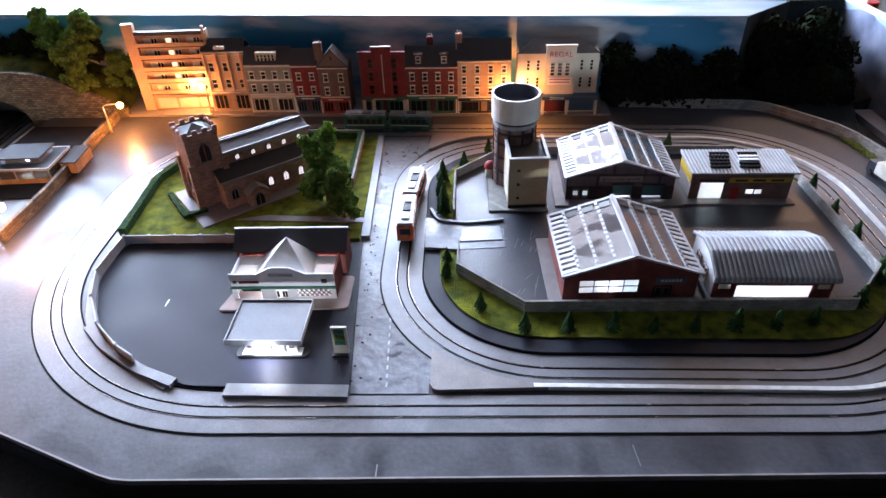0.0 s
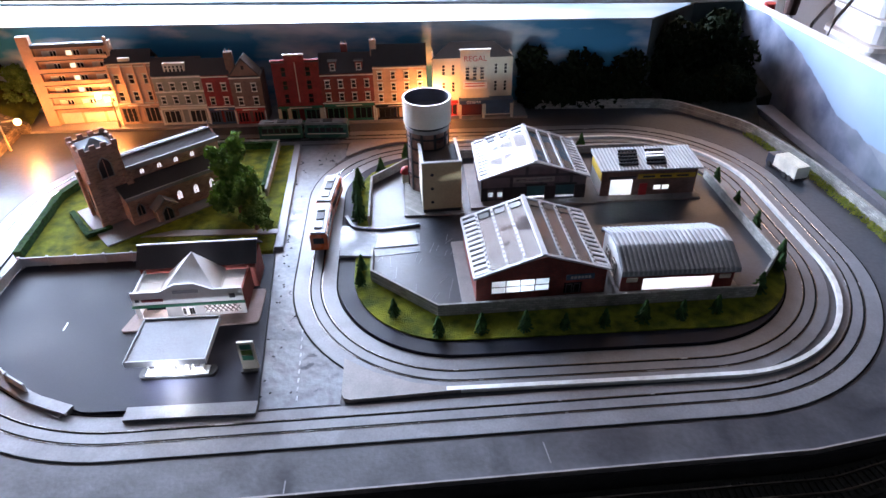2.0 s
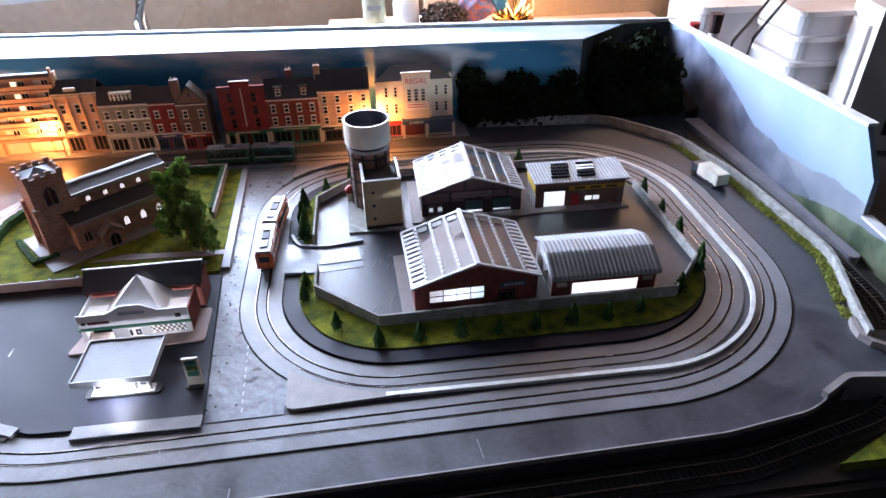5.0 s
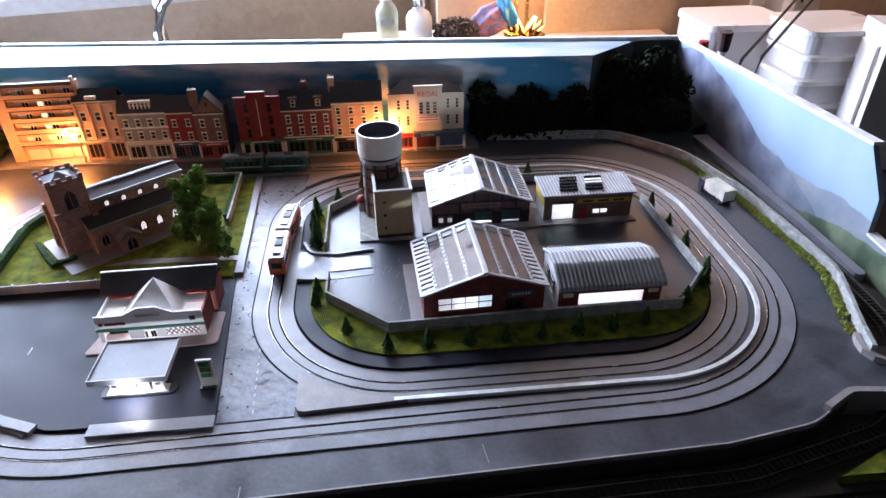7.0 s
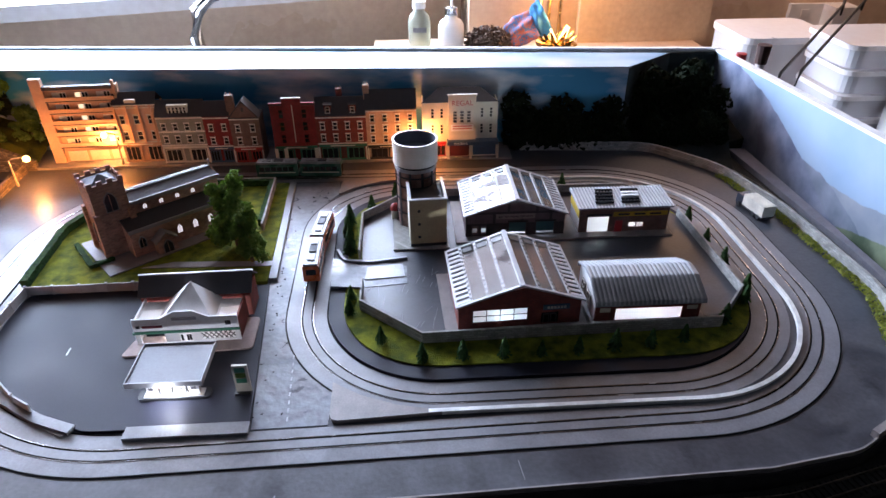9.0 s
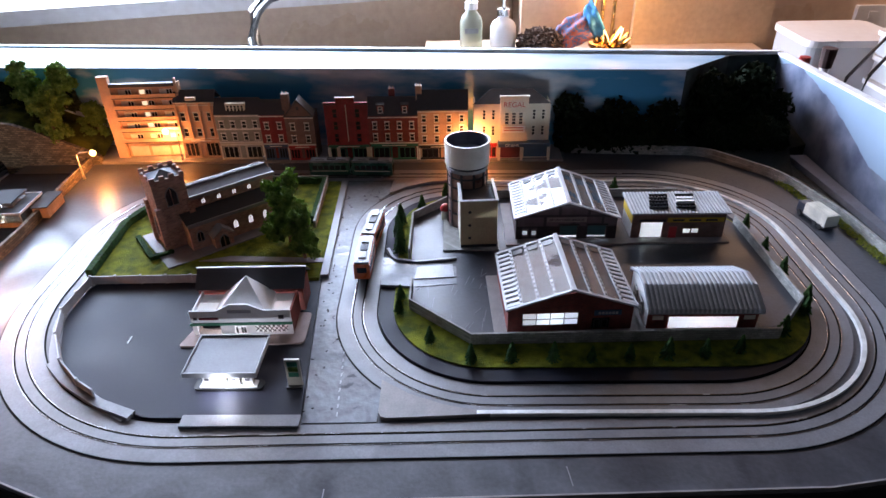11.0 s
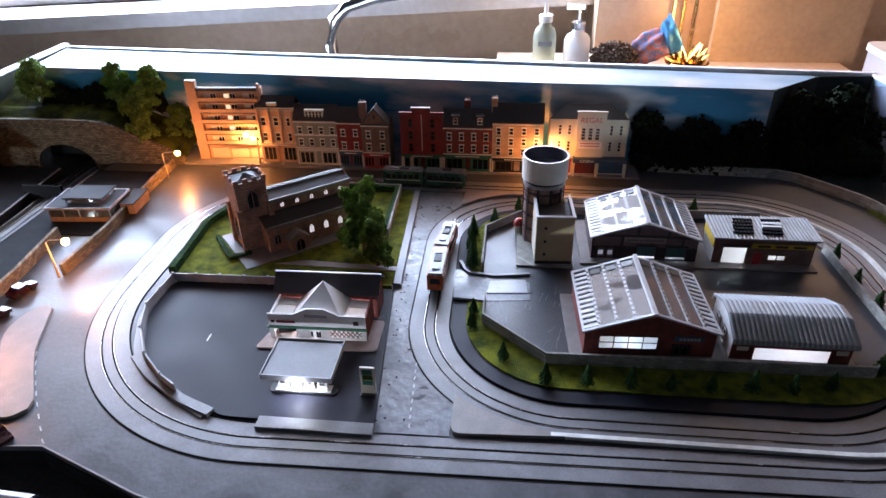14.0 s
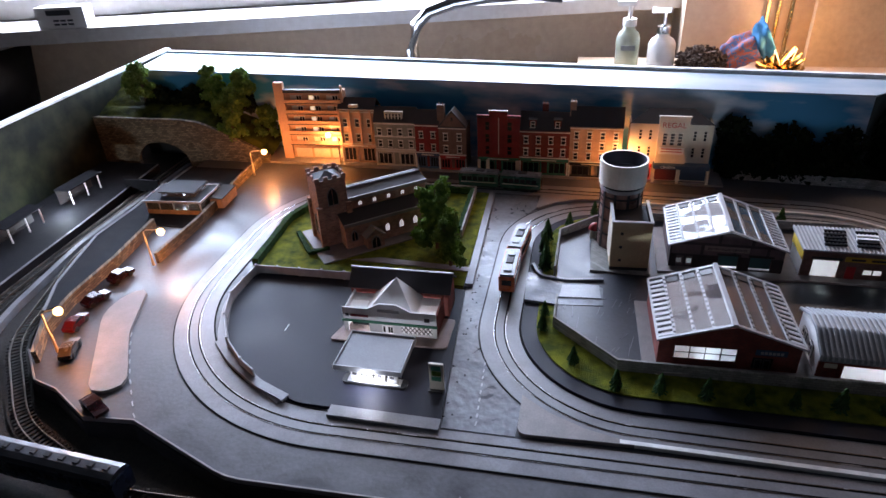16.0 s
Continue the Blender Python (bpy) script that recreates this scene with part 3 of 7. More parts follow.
def fence(line, label, height=0.013):
    """Panel fence: posts with pale boards between."""
    ob = thing("fence", label, "fence")
    for a, b in zip(line, line[1:]):
        d = b - a
        n = max(1, round(d.length / 0.027))
        ang = math.degrees(math.atan2(d.y, d.x))
        for i in range(n):
            p = a + d * (i / n)
            q = a + d * ((i + 1) / n)
            m = pose(p.x, p.y, 0, 0, 0, ang)
            part("panel", box(bm_new(), 0.001, -0.0006, 0.003, (q - p).length - 0.001, 0.0006, height - 0.001, m), FENCEGREY, ob)
            part("post", box(bm_new(), -0.001, -0.0012, 0, 0.001, 0.0012, height, m), FENCEGREY, ob)
    return ob


fence(rounded([(0.05, 0.853, 0), (-0.073, 0.851, 0), (-0.0745, 0.80, 0), (-0.062, 0.766, 0), (-0.041, 0.733, 0), (-0.015, 0.709, 0), (0.004, 0.697, 0)], closed=False), "pale grey panel fence round the forecourt")

# churchyard
CHURCHYARD = rounded([(-0.083, 0.857, 0.004), (0.149, 0.858, 0), (0.141, 1.072, 0.004), (-0.045, 1.072, 0.05), (-0.086, 0.985, 0.04)])
structure("grass", prism(bm_new(), [(p.x, p.y) for p in CHURCHYARD], 0.0, 0.004), GRASS, "bright yellow-green scatter grass of the churchyard", "grass")
structure("pavement.004", prism(bm_new(), [(0.150, 0.862), (0.158, 0.862), (0.148, 1.075), (0.141, 1.075)], 0.0, 0.0045), GREYKERB, "narrow grey pavement beside the churchyard", "pavement")
structure("path", prism(bm_new(), [(0.02, 0.888), (0.15, 0.884), (0.15, 0.892), (0.05, 0.897)], 0.004, 0.0048), KERB, "pale flat footpath across the churchyard grass", "path")


def hedge(line, width, height, label):
    """A clipped foam hedge with a ragged skin."""
    pts = [p for a, b in zip(line, line[1:]) for p in (a + (b - a) * (i / max(1, int((b - a).length / 0.003))) for i in range(max(1, int((b - a).length / 0.003))))] + [line[-1]]
    bm = ribbon(bm_new(), pts, -width / 2, width / 2, 0.002, height, closed=False)
    bmesh.ops.subdivide_edges(bm, edges=[e for e in bm.edges if e.calc_length() > 0.0035], cuts=2, use_grid_fill=True)
    for v in bm.verts:
        v.co += noise.noise_vector(v.co * 400) * 0.0011
    return tagged(new("hedge", mesh_of("hedge", bm, HEDGE)), label, "hedge")


hedge(rounded([(-0.080, 0.862, 0), (-0.087, 0.965, 0.05), (-0.058, 1.045, 0.03), (0.0, 1.067, 0)], closed=False), 0.007, 0.012, "dark green clipped hedge beside the tram line")
hedge([Vector((0.0, 1.067)), Vector((0.120, 1.067)), Vector((0.124, 0.965))], 0.005, 0.012, "dark green clipped hedge at the churchyard's back")
hedge([Vector((-0.062, 0.935)), Vector((-0.030, 0.893)), Vector((-0.012, 0.905))], 0.005, 0.008, "low dark green hedge at the foot of the church tower")
structure("wall_low", ribbon(bm_new(), [Vector((0.128, 0.955)), Vector((0.124, 1.07)), Vector((0.0, 1.073))], -0.0012, 0.0012, 0.003, 0.013, closed=False), GREYSTONE, "pale low stone wall round the churchyard", "wall")

# industrial yard
YARD_LINE = [(0.242, 0.806), (0.297, 0.757), (0.556, 0.762), (0.594, 0.806), (0.590, 0.955), (0.545, 1.02), (0.29, 1.02), (0.237, 0.968)]
PAVE = shifted(INNER, 0.0192)
structure("pavement.005", prism(bm_new(), [(p.x, p.y) for p in PAVE], 0.0, 0.003), DARK_TAR, "blue-black pavement round the industrial yard", "pavement")
LAWN = rounded([(0.229, 0.728, 0.085), (0.573, 0.729, 0.085), (0.5985, 0.80, 0.06), (0.595, 1.016, 0.09), (0.222, 1.028, 0.07)])
structure("grass.001", prism(bm_new(), [(p.x, p.y) for p in LAWN], 0.0, 0.0042), GRASS, "yellow-green grass verge round the industrial yard", "grass")
structure("yard", prism(bm_new(), YARD_LINE, 0.0, 0.0056), YARD, "glossy blue-black yard tarmac with pale scuffs", "yard")
structure("road.001", prism(bm_new(), [(0.212, 0.842), (0.246, 0.838), (0.285, 0.842), (0.285, 0.872), (0.245, 0.884), (0.210, 0.890)], 0.0, 0.0060), PALE_ROAD, "rough pale patched entrance road of the yard", "road")
structure("road.002", prism(bm_new(), [(0.244, 0.850), (0.283, 0.853), (0.281, 0.875), (0.246, 0.871)], 0.0, 0.0068), mat("patch_grey", (0.3, 0.31, 0.33), 0.35, scale=40), "pale square patch in the yard entrance", "road")
WALL_A = [Vector((0.2425, 0.842)), Vector((0.2425, 0.806)), Vector((0.297, 0.757)), Vector((0.556, 0.762)), Vector((0.594, 0.806)), Vector((0.590, 0.955))]
WALL_B = [Vector((0.545, 1.02)), Vector((0.29, 1.02)), Vector((0.237, 0.968)), Vector((0.237, 0.890)), Vector((0.285, 0.884))]
structure("wall_yard", ribbon(bm_new(), WALL_A, -0.001, 0.001, 0.003, 0.0155, closed=False), GREYSTONE, "low weathered grey yard wall of stone-printed card", "wall")
structure("wall_yard.001", ribbon(bm_new(), WALL_B[:4], -0.001, 0.001, 0.003, 0.0155, closed=False), GREYSTONE, "low weathered grey yard wall of stone-printed card", "wall")
structure("kerb.002", ribbon(bm_new(), rounded([(0.214, 0.905, 0), (0.222, 0.884, 0.012), (0.250, 0.880, 0.02), (0.285, 0.886, 0)], closed=False), -0.0015, 0.0015, 0.0, 0.008, closed=False), GREYKERB, "thin curled kerb strip at the yard entrance", "kerb")

# retaining wall with verge on the outside of the road
EDGE = rounded([(0.684, 0.69, 0), (0.692, 0.715, 0.02), (0.724, 0.80, 0.1), (0.715, 0.96, 0.15), (0.690, 1.07, 0.1), (0.62, 1.147, 0.06), (0.445, 1.160, 0)], closed=False)
structure("wall_edge", ribbon(bm_new(), EDGE, -0.0035, 0.0, -0.02, 0.012, closed=False), GREYSTONE, "curved pale stone parapet wall beside the railway", "wall")
structure("wall_edge.001", ribbon(bm_new(), rounded(FRONT, closed=False), -0.0008, 0.0005, -0.0025, 0.0022, closed=False), KERB, "thin pale edge strip along the front of the road", "wall")
structure("wall_front", ribbon(bm_new(), rounded(FRONT, closed=False), -0.0022, -0.0003, -0.02, -0.0026, closed=False), DARKBRICK, "dark retaining wall under the front edge of the road", "wall")
PARAPET = [rounded([(0.688, 0.712, 0), (0.676, 0.686, 0.018), (0.72, 0.668, 0)], closed=False), rounded([(0.615, 0.638, 0), (0.642, 0.652, 0.015), (0.70, 0.645, 0)], closed=False)]
for line in PARAPET:
    structure("parapet", ribbon(bm_new(), line, -0.0025, 0.0025, -0.02, 0.006, closed=False), KERB, "pale curved parapet of the road bridge", "parapet")

# ---- backdrop box ----
FOLD_L, FOLD_R = Vector((-0.445, 1.215)), Vector((0.592, 1.185))
REAR_L, REAR_R = Vector((-0.497, 1.372)), Vector((0.772, 1.322))


def upright(name, a, b, z0, z1, thick, material, label, category="backdrop"):
    d = b - a
    m = pose(a.x, a.y, 0, 0, 0, math.degrees(math.atan2(d.y, d.x)))
    ob = structure(name, box(bm_new(), 0, 0, z0, d.length, thick, z1), material, label, category)
    ob.matrix_basis = m
    return ob


structure("backdrop_back", prism(bm_new(), [(FOLD_L.x, FOLD_L.y), (FOLD_R.x, FOLD_R.y), (FOLD_R.x, FOLD_R.y + 0.004), (FOLD_L.x, FOLD_L.y + 0.004)], -0.02, lambda x, y: 0.1150 - 0.0092 * (x - FOLD_L.x)), SKYCARD, "printed cloudy evening sky behind the town", "backdrop")
structure("backdrop_top", slab(bm_new(), (FOLD_L.x, FOLD_L.y, 0.1155), (FOLD_R.x, FOLD_R.y, 0.1065), (0.70, 1.318, 0.087), (REAR_L.x, REAR_L.y, 0.103), 0.002), SKYTOP, "bright printed sky sheet folded back over the box top", "backdrop")
structure("backdrop_corner", prism(bm_new(), [(FOLD_R.x, FOLD_R.y), (0.70, 1.316), (0.775, 1.318), (0.775, 1.326), (0.695, 1.326), (FOLD_R.x - 0.004, FOLD_R.y + 0.006)], -0.02, lambda x, y: 0.105 - 0.14 * max(0.0, y - 1.19)), HILLCARD, "dark printed hillside in the backdrop corner, with shade in its colours", "backdrop")
SIDE = [(1.33, -0.05), (1.33, 0.086), (0.868, 0.103), (0.836, 0.060), (0.833, 0.022), (0.70, 0.012), (0.70, -0.05)]
structure("backdrop_side", prism(bm_new(), SIDE, 0.775, 0.781, pose(0, 0, 0, 90, 0, 90)), MOUNTAIN, "printed blue mountains and pale sky on the side board", "backdrop")
structure("trim_rim.003", prism(bm_new(), [(0.8325, 0.0223), (0.8325, 0.0245), (0.70, 0.0145), (0.70, 0.0123)], 0.7735, 0.7845, pose(0, 0, 0, 90, 0, 90)), RIM, "white edge along the low end of the side board", "trim")
structure("concrete_strip.001", prism(bm_new(), [(p.x, p.y) for p in rounded([(0.7625, 0.812, 0.004), (0.7735, 0.812, 0.005), (0.7735, 1.17, 0), (0.750, 1.17, 0), (0.7585, 1.02, 0), (0.7645, 0.90, 0)])], -0.019, -0.011), PALECARD, "pale card strip between the railway and the mountain board", "pavement")
structure("backdrop_side.001", prism(bm_new(), [(-0.450, 0.50), (-0.456, 0.50), (-0.506, 1.38), (-0.500, 1.38)], -0.05, 0.105), WOODS, "printed woodland on the side board, colours darkened as shade", "backdrop")
structure("trim_rim", prism(bm_new(), [(0.866, 0.1032), (0.866, 0.1067), (1.336, 0.0894), (1.336, 0.0859)], 0.7735, 0.7845, pose(0, 0, 0, 90, 0, 90)), RIM, "white edge along the top of the side board", "trim")
structure("trim_rim.001", prism(bm_new(), [(REAR_L.x - 0.01, REAR_L.y), (REAR_R.x + 0.01, REAR_R.y), (REAR_R.x + 0.01, REAR_R.y + 0.008), (REAR_L.x - 0.01, REAR_L.y + 0.008)], 0.0, lambda x, y: 0.106 - 0.0150 * (x - REAR_L.x) / 1.27), RIM, "white edge along the top of the back board", "trim")
structure("trim_rim.002", prism(bm_new(), [(-0.448, 0.50), (-0.460, 0.50), (-0.510, 1.385), (-0.498, 1.385)], 0.105, 0.1085), RIM, "white edge along the top of the side board", "trim")
structure("fascia", prism(bm_new(), [(-0.60, 0.539), (-0.05, 0.547), (0.10, 0.564), (0.55, 0.577), (0.81, 0.577), (0.81, 0.582), (0.55, 0.582), (0.10, 0.569), (-0.05, 0.552), (-0.60, 0.544)], -0.12, -0.022), BOXOUT, "dark front board of the layout box", "fascia")

# chips in the worn road and pale scuffs on the yard
rng = random.Random(31)
bm = bm_new()
for _ in range(46):
    y = rng.uniform(0.68, 1.05)
    x = 0.158 + (0.674 - y) * 0.07 + rng.choice((rng.uniform(-0.002, 0.006), rng.uniform(0.0, 0.03)))
    m = pose(x + 0.012, y, 0.0, 0, 0, rng.uniform(0, 180))
    prism(bm, [(rng.uniform(0.0006, 0.0016) * math.cos(a), rng.uniform(0.0004, 0.001) * math.sin(a)) for a in (0.2, 1.3, 2.4, 3.6, 4.7, 5.6)], 0.0005, 0.0010, m)
structure("road_chips", bm, SLOT, "dark chips where the pale road paint has flaked", "road wear", kind="stuff")
bm = bm_new()
for _ in range(26):
    x, y = rng.uniform(0.25, 0.315), rng.uniform(0.775, 0.875)
    box(bm, -rng.uniform(0.003, 0.012), -0.0002, 0.0056, rng.uniform(0.003, 0.010), 0.0002, 0.0059, pose(x, y, 0, 0, 0, rng.gauss(70, 14)))
structure("yard_scuffs", bm, mat("pale_scuff", (0.16, 0.17, 0.19), 0.5), "thin pale scuff marks on the yard tarmac", "road wear", kind="stuff")
structure("grass.003", prism(bm_new(), [(0.60, 0.590), (0.795, 0.590), (0.795, 0.70), (0.768, 0.70), (0.735, 0.655), (0.655, 0.613)], -0.019, -0.010), GRASS, "green grass patch outside the railway curve", "grass")
for x0, y0, x1, y1 in ((0.3605, 0.618, 0.3585, 0.634), (0.195, 0.606, 0.195, 0.616)):
    structure("road_seam", slab(bm_new(), (x0, y0, 0.0004), (x0 + 0.0008, y0, 0.0004), (x1 + 0.0008, y1, 0.0004), (x1, y1, 0.0004), 0.0003), GREYKERB, "thin pale seam across the front road", "road wear")

# ---- buildings ----


def wall_with_holes(w, h, holes, thick=0.0015):
    """A sheet in x and z with rectangular openings (x0, z0, x1, z1); it stands at y 0 to thick."""
    bm = bm_new()
    xs = sorted({0.0, w, *[v for q in holes for v in (q[0], q[2])]})
    for a, b in zip(xs, xs[1:]):
        mid, z = (a + b) / 2, 0.0
        top = h(mid) if callable(h) else h
        for q in sorted([q for q in holes if q[0] <= mid <= q[2]], key=lambda q: q[1]):
            if q[1] - z > 1e-6:
                box(bm, a, 0, z, b, thick, q[1])
            z = q[3]
        if callable(h):
            vs = [(a, z), (b, z), (b, h(b)), (a, h(a))]
            lo = [bm.verts.new((x, 0, zz)) for x, zz in vs]
            hi = [bm.verts.new((x, thick, zz)) for x, zz in vs]
            bm.faces.new(lo), bm.faces.new(hi[::-1])
            for i in range(4):
                bm.faces.new((lo[i], hi[i], hi[(i + 1) % 4], lo[(i + 1) % 4]))
        elif top - z > 1e-6:
            box(bm, a, 0, z, b, thick, top)
    bmesh.ops.remove_doubles(bm, verts=bm.verts, dist=1e-6)
    return bm


def sash(parent, x, z, w, h, y=0.0, bars=(1, 1), frame=FRAME, glass=DARKGLASS, m=None, sill=True):
    """A window: pane, frame with bars, and sill, facing -y."""
    win = part("window", box(bm_new(), x, y + 0.0004, z, x + w, y + 0.0012, z + h, m), glass, parent)
    t = 0.0007
    bm = bm_new()
    box(bm, x, y - 0.0003, z, x + t, y + 0.0009, z + h, m)
    box(bm, x + w - t, y - 0.0003, z, x + w, y + 0.0009, z + h, m)
    box(bm, x, y - 0.0003, z + h - t, x + w, y + 0.0009, z + h, m)
    for i in range(1, bars[1] + 1):
        zz = z + h * i / (bars[1] + 1)
        box(bm, x, y - 0.0002, zz - t / 2, x + w, y + 0.0008, zz + t / 2, m)
    for i in range(1, bars[0]):
        xx = x + w * i / bars[0]
        box(bm, xx - t / 2, y - 0.0002, z, xx + t / 2, y + 0.0008, z + h, m)
    part("frame", bm, frame, win)
    if sill:
        part("sill", box(bm_new(), x - 0.0006, y - 0.0009, z - 0.0008, x + w + 0.0006, y + 0.0009, z, m), frame, win)
    return win


def town_house(label, x0, x1, height, roof_top, wall, cols, rows, roof=SLATE, y=1.150, depth=0.030, ground=0.016, shop=None, win=(0.005, 0.009), parapet=False, frame=FRAME, turn=0.0):
    """A low-relief house front with sash windows, a shop floor and a pitched roof."""
    w = x1 - x0
    ob = thing("town_house", label, "house", (x0, y, 0.003), turn, "row of town houses")
    zs = [ground + 0.004 + i * (height - ground - 0.006) / rows for i in range(rows)]
    holes = [(w * (c + 0.5) / cols - win[0] / 2, z, w * (c + 0.5) / cols + win[0] / 2, z + win[1]) for c in range(cols) for z in zs]
    part("wall", wall_with_holes(w, height, holes), wall, ob)
    part("side_wall", box(bm_new(), 0, 0.0015, 0, 0.0015, depth, height), wall, ob)
    part("side_wall", box(bm_new(), w - 0.0015, 0.0015, 0, w, depth, height), wall, ob)
    for a, b, c, d in holes:
        sash(ob, a, b, c - a, d - b, frame=frame, bars=(1, 1))
        part("lintel", box(bm_new(), a - 0.0006, -0.0007, d, c + 0.0006, 0.0, d + 0.0011), frame, ob)
    if parapet:
        part("cornice", box(bm_new(), -0.0005, -0.0015, height, w + 0.0005, 0.003, height + 0.0015), frame, ob)
    part("cornice", box(bm_new(), 0, -0.0012, height - 0.003, w, 0, height - 0.0018), frame, ob)
    part("roof", slab(bm_new(), (-0.0005, -0.001, height), (w + 0.0005, -0.001, height), (w + 0.0005, 0.4 * depth, roof_top), (-0.0005, 0.4 * depth, roof_top), 0.0015), roof, ob, "dark slate roof")
    part("roof", slab(bm_new(), (-0.0005, 0.4 * depth + 0.0002, roof_top), (w + 0.0005, 0.4 * depth + 0.0002, roof_top), (w + 0.0005, depth, height), (-0.0005, depth, height), 0.0015), roof, ob, "dark slate roof")
    part("string_course", box(bm_new(), 0, -0.001, ground, w, 0, ground + 0.0015), frame, ob)
    if shop:
        part("fascia", box(bm_new(), 0.001, -0.002, ground - 0.0038, w - 0.001, 0, ground - 0.0003), shop, ob, "shop name board")
        bars = bm_new()
        box(bars, w * 0.25, -0.0024, ground - 0.0026, w * 0.75, -0.0019, ground - 0.0014)
        part("lettering", bars, FRAME, ob, "pale unreadable shop lettering")
        for a, b in ((0.07, 0.40), (0.60, 0.93)):
            sash(ob, w * a, 0.003, w * (b - a), ground - 0.008, y=-0.0014, bars=(3, 0), frame=shop)
        part("shop_door", box(bm_new(), w * 0.44, 0.0002, 0.0005, w * 0.56, 0.0012, ground - 0.005), DARKGLASS, ob, "dark shop door")
        for a in (0.0, 0.42, 0.57, 0.96):
            part("pilaster", box(bm_new(), w * a, -0.0018, 0.0, w * a + w * 0.03, -0.0001, ground - 0.004), frame if a in (0.0, 0.96) else shop, ob)
        part("stall_riser", box(bm_new(), 0.001, -0.0012, 0, w - 0.001, 0, 0.002), shop, ob)
    return ob


def chimney(x, y, z0, z1, s, wall, parent):
    st = part("chimney", box(bm_new(), x - s, y - s * 0.7, z0, x + s, y + s * 0.7, z1), wall, parent)
    for k in (-0.5, 0.5):
        part("chimney_pot", tube(bm_new(), x + k * s, y, z1, z1 + 0.003, 0.001, 0.0008, 8), TANBRICK, st)


# block of flats with balcony bands
flats = thing("apartment_block", "peach-rendered block of flats with balcony bands and some lit windows", "building", (-0.168, 1.160, 0.003), 3.0)
FW, FH = 0.088, 0.112
fl_holes = [(0.008 + 0.027 * c, 0.026 + 0.0155 * r, 0.008 + 0.027 * c + 0.017, 0.026 + 0.0155 * r + 0.0065) for r in range(5) for c in range(3)]
part("wall", wall_with_holes(FW, 0.103, fl_holes), PEACH, flats)
part("stair_tower", box(bm_new(), -0.014, -0.004, 0, -0.0002, 0.003, FH + 0.001), PEACH, flats)
part("side_wall", box(bm_new(), FW - 0.002, 0.0016, 0, FW, 0.008, 0.103), PEACH, flats)
part("fin_wall", box(bm_new(), FW - 0.004, -0.004, 0, FW - 0.001, -0.0002, FH - 0.003), PEACH, flats)
part("roof", box(bm_new(), 0, 0.0016, 0.100, FW - 0.002, 0.006, 0.102), SLATE, flats)
WARMWIN = glow_mat("lit_flat_window", (1.0, 0.8, 0.5), 1.5)
for i, (a, b, c, d) in enumerate(fl_holes):
    on = i in (4, 7, 13, 10)
    sash(flats, a, b, 0.008, d - b, bars=(1, 0), glass=WARMWIN if on else FRAME, sill=False)
    sash(flats, a + 0.0085, b, 0.0085, d - b, bars=(2, 0), sill=False)
for r in range(5):
    z = 0.0225 + 0.0155 * r
    bal = part("balcony", box(bm_new(), 0.0, -0.006, z, FW - 0.004, -0.0001, z + 0.001), PEACH, flats)
    part("parapet", box(bm_new(), 0.0, -0.0062, z + 0.001, FW - 0.004, -0.0055, z + 0.0052), PEACH, bal)
    # black strip that draws the shadow under each balcony
    part("painted_shadow_strip", box(bm_new(), 0.0, -0.0064, z - 0.0008, FW - 0.004, -0.0052, z + 0.0002), BLACK, bal, "black strip put in as the shadow under the balcony")
part("balcony", box(bm_new(), 0, -0.006, 0.099, FW - 0.004, 0.0014, 0.1035), SLATE, flats, "dark roof edge")
for i in range(3):
    part("garage_door", box(bm_new(), 0.004 + 0.028 * i, -0.0006, 0.001, 0.028 + 0.028 * i, 0.0, 0.015), CREAM, flats)

h1 = town_house("ornate cream-stone fronted house with arched ground floor", -0.088, -0.034, 0.077, 0.092, PEACH, 3, 2, y=1.154, ground=0.027, shop=TANBRICK, win=(0.0072, 0.0115), frame=CREAM, parapet=True)
for k in range(4):
    part("pilaster", box(bm_new(), 0.0004 + 0.0155 * k, -0.0018, 0.027, 0.0028 + 0.0155 * k, -0.0001, 0.078), PEACH, h1)
part("pediment", box(bm_new(), 0.018, -0.0022, 0.0815, 0.031, 0.002, 0.0855), CREAM, h1)
h2 = town_house("grey rendered house with white bands above a cream shop", -0.034, 0.026, 0.064, 0.083, GREYFRONT, 4, 2, y=1.147, ground=0.024, shop=CREAM, win=(0.0066, 0.0095))
for z in (0.0425, 0.061):
    part("band", box(bm_new(), 0.0, -0.0011, z, 0.060, -0.0001, z + 0.0016), FRAME, h2, "white moulded band")
part("dormer", box(bm_new(), 0.016, 0.002, 0.066, 0.042, 0.02, 0.078), CREAM, h2)
for i in range(5):
    sash(h2, 0.0175 + 0.0047 * i, 0.068, 0.0042, 0.008, y=0.0015, bars=(1, 1), sill=False)
h3 = town_house("narrow red-brick house over a dark shop front", 0.026, 0.060, 0.064, 0.081, SHOPRED, 2, 2, y=1.144, ground=0.022, shop=BLUE, win=(0.0062, 0.009))
h4 = town_house("brown brick gabled house with a red shop sign", 0.060, 0.098, 0.062, 0.064, BROWNBRICK, 2, 2, y=1.142, ground=0.021, shop=REDP, win=(0.0064, 0.0098))
bm = bm_new()
prism(bm, [(0, 0), (0.038, 0), (0.019, 0.021)], 0, 0.0015, pose(0, 0.0, 0.062, 90, 0, 0) @ pose(0, 0, -0.0015))
part("gable", bm, BROWNBRICK, h4)
part("roof", slab(bm_new(), (-0.001, -0.0005, 0.0615), (-0.001, 0.02, 0.0615), (0.019, 0.02, 0.0845), (0.019, -0.0005, 0.0845), -0.0015), SLATE, h4, "dark slate roof")
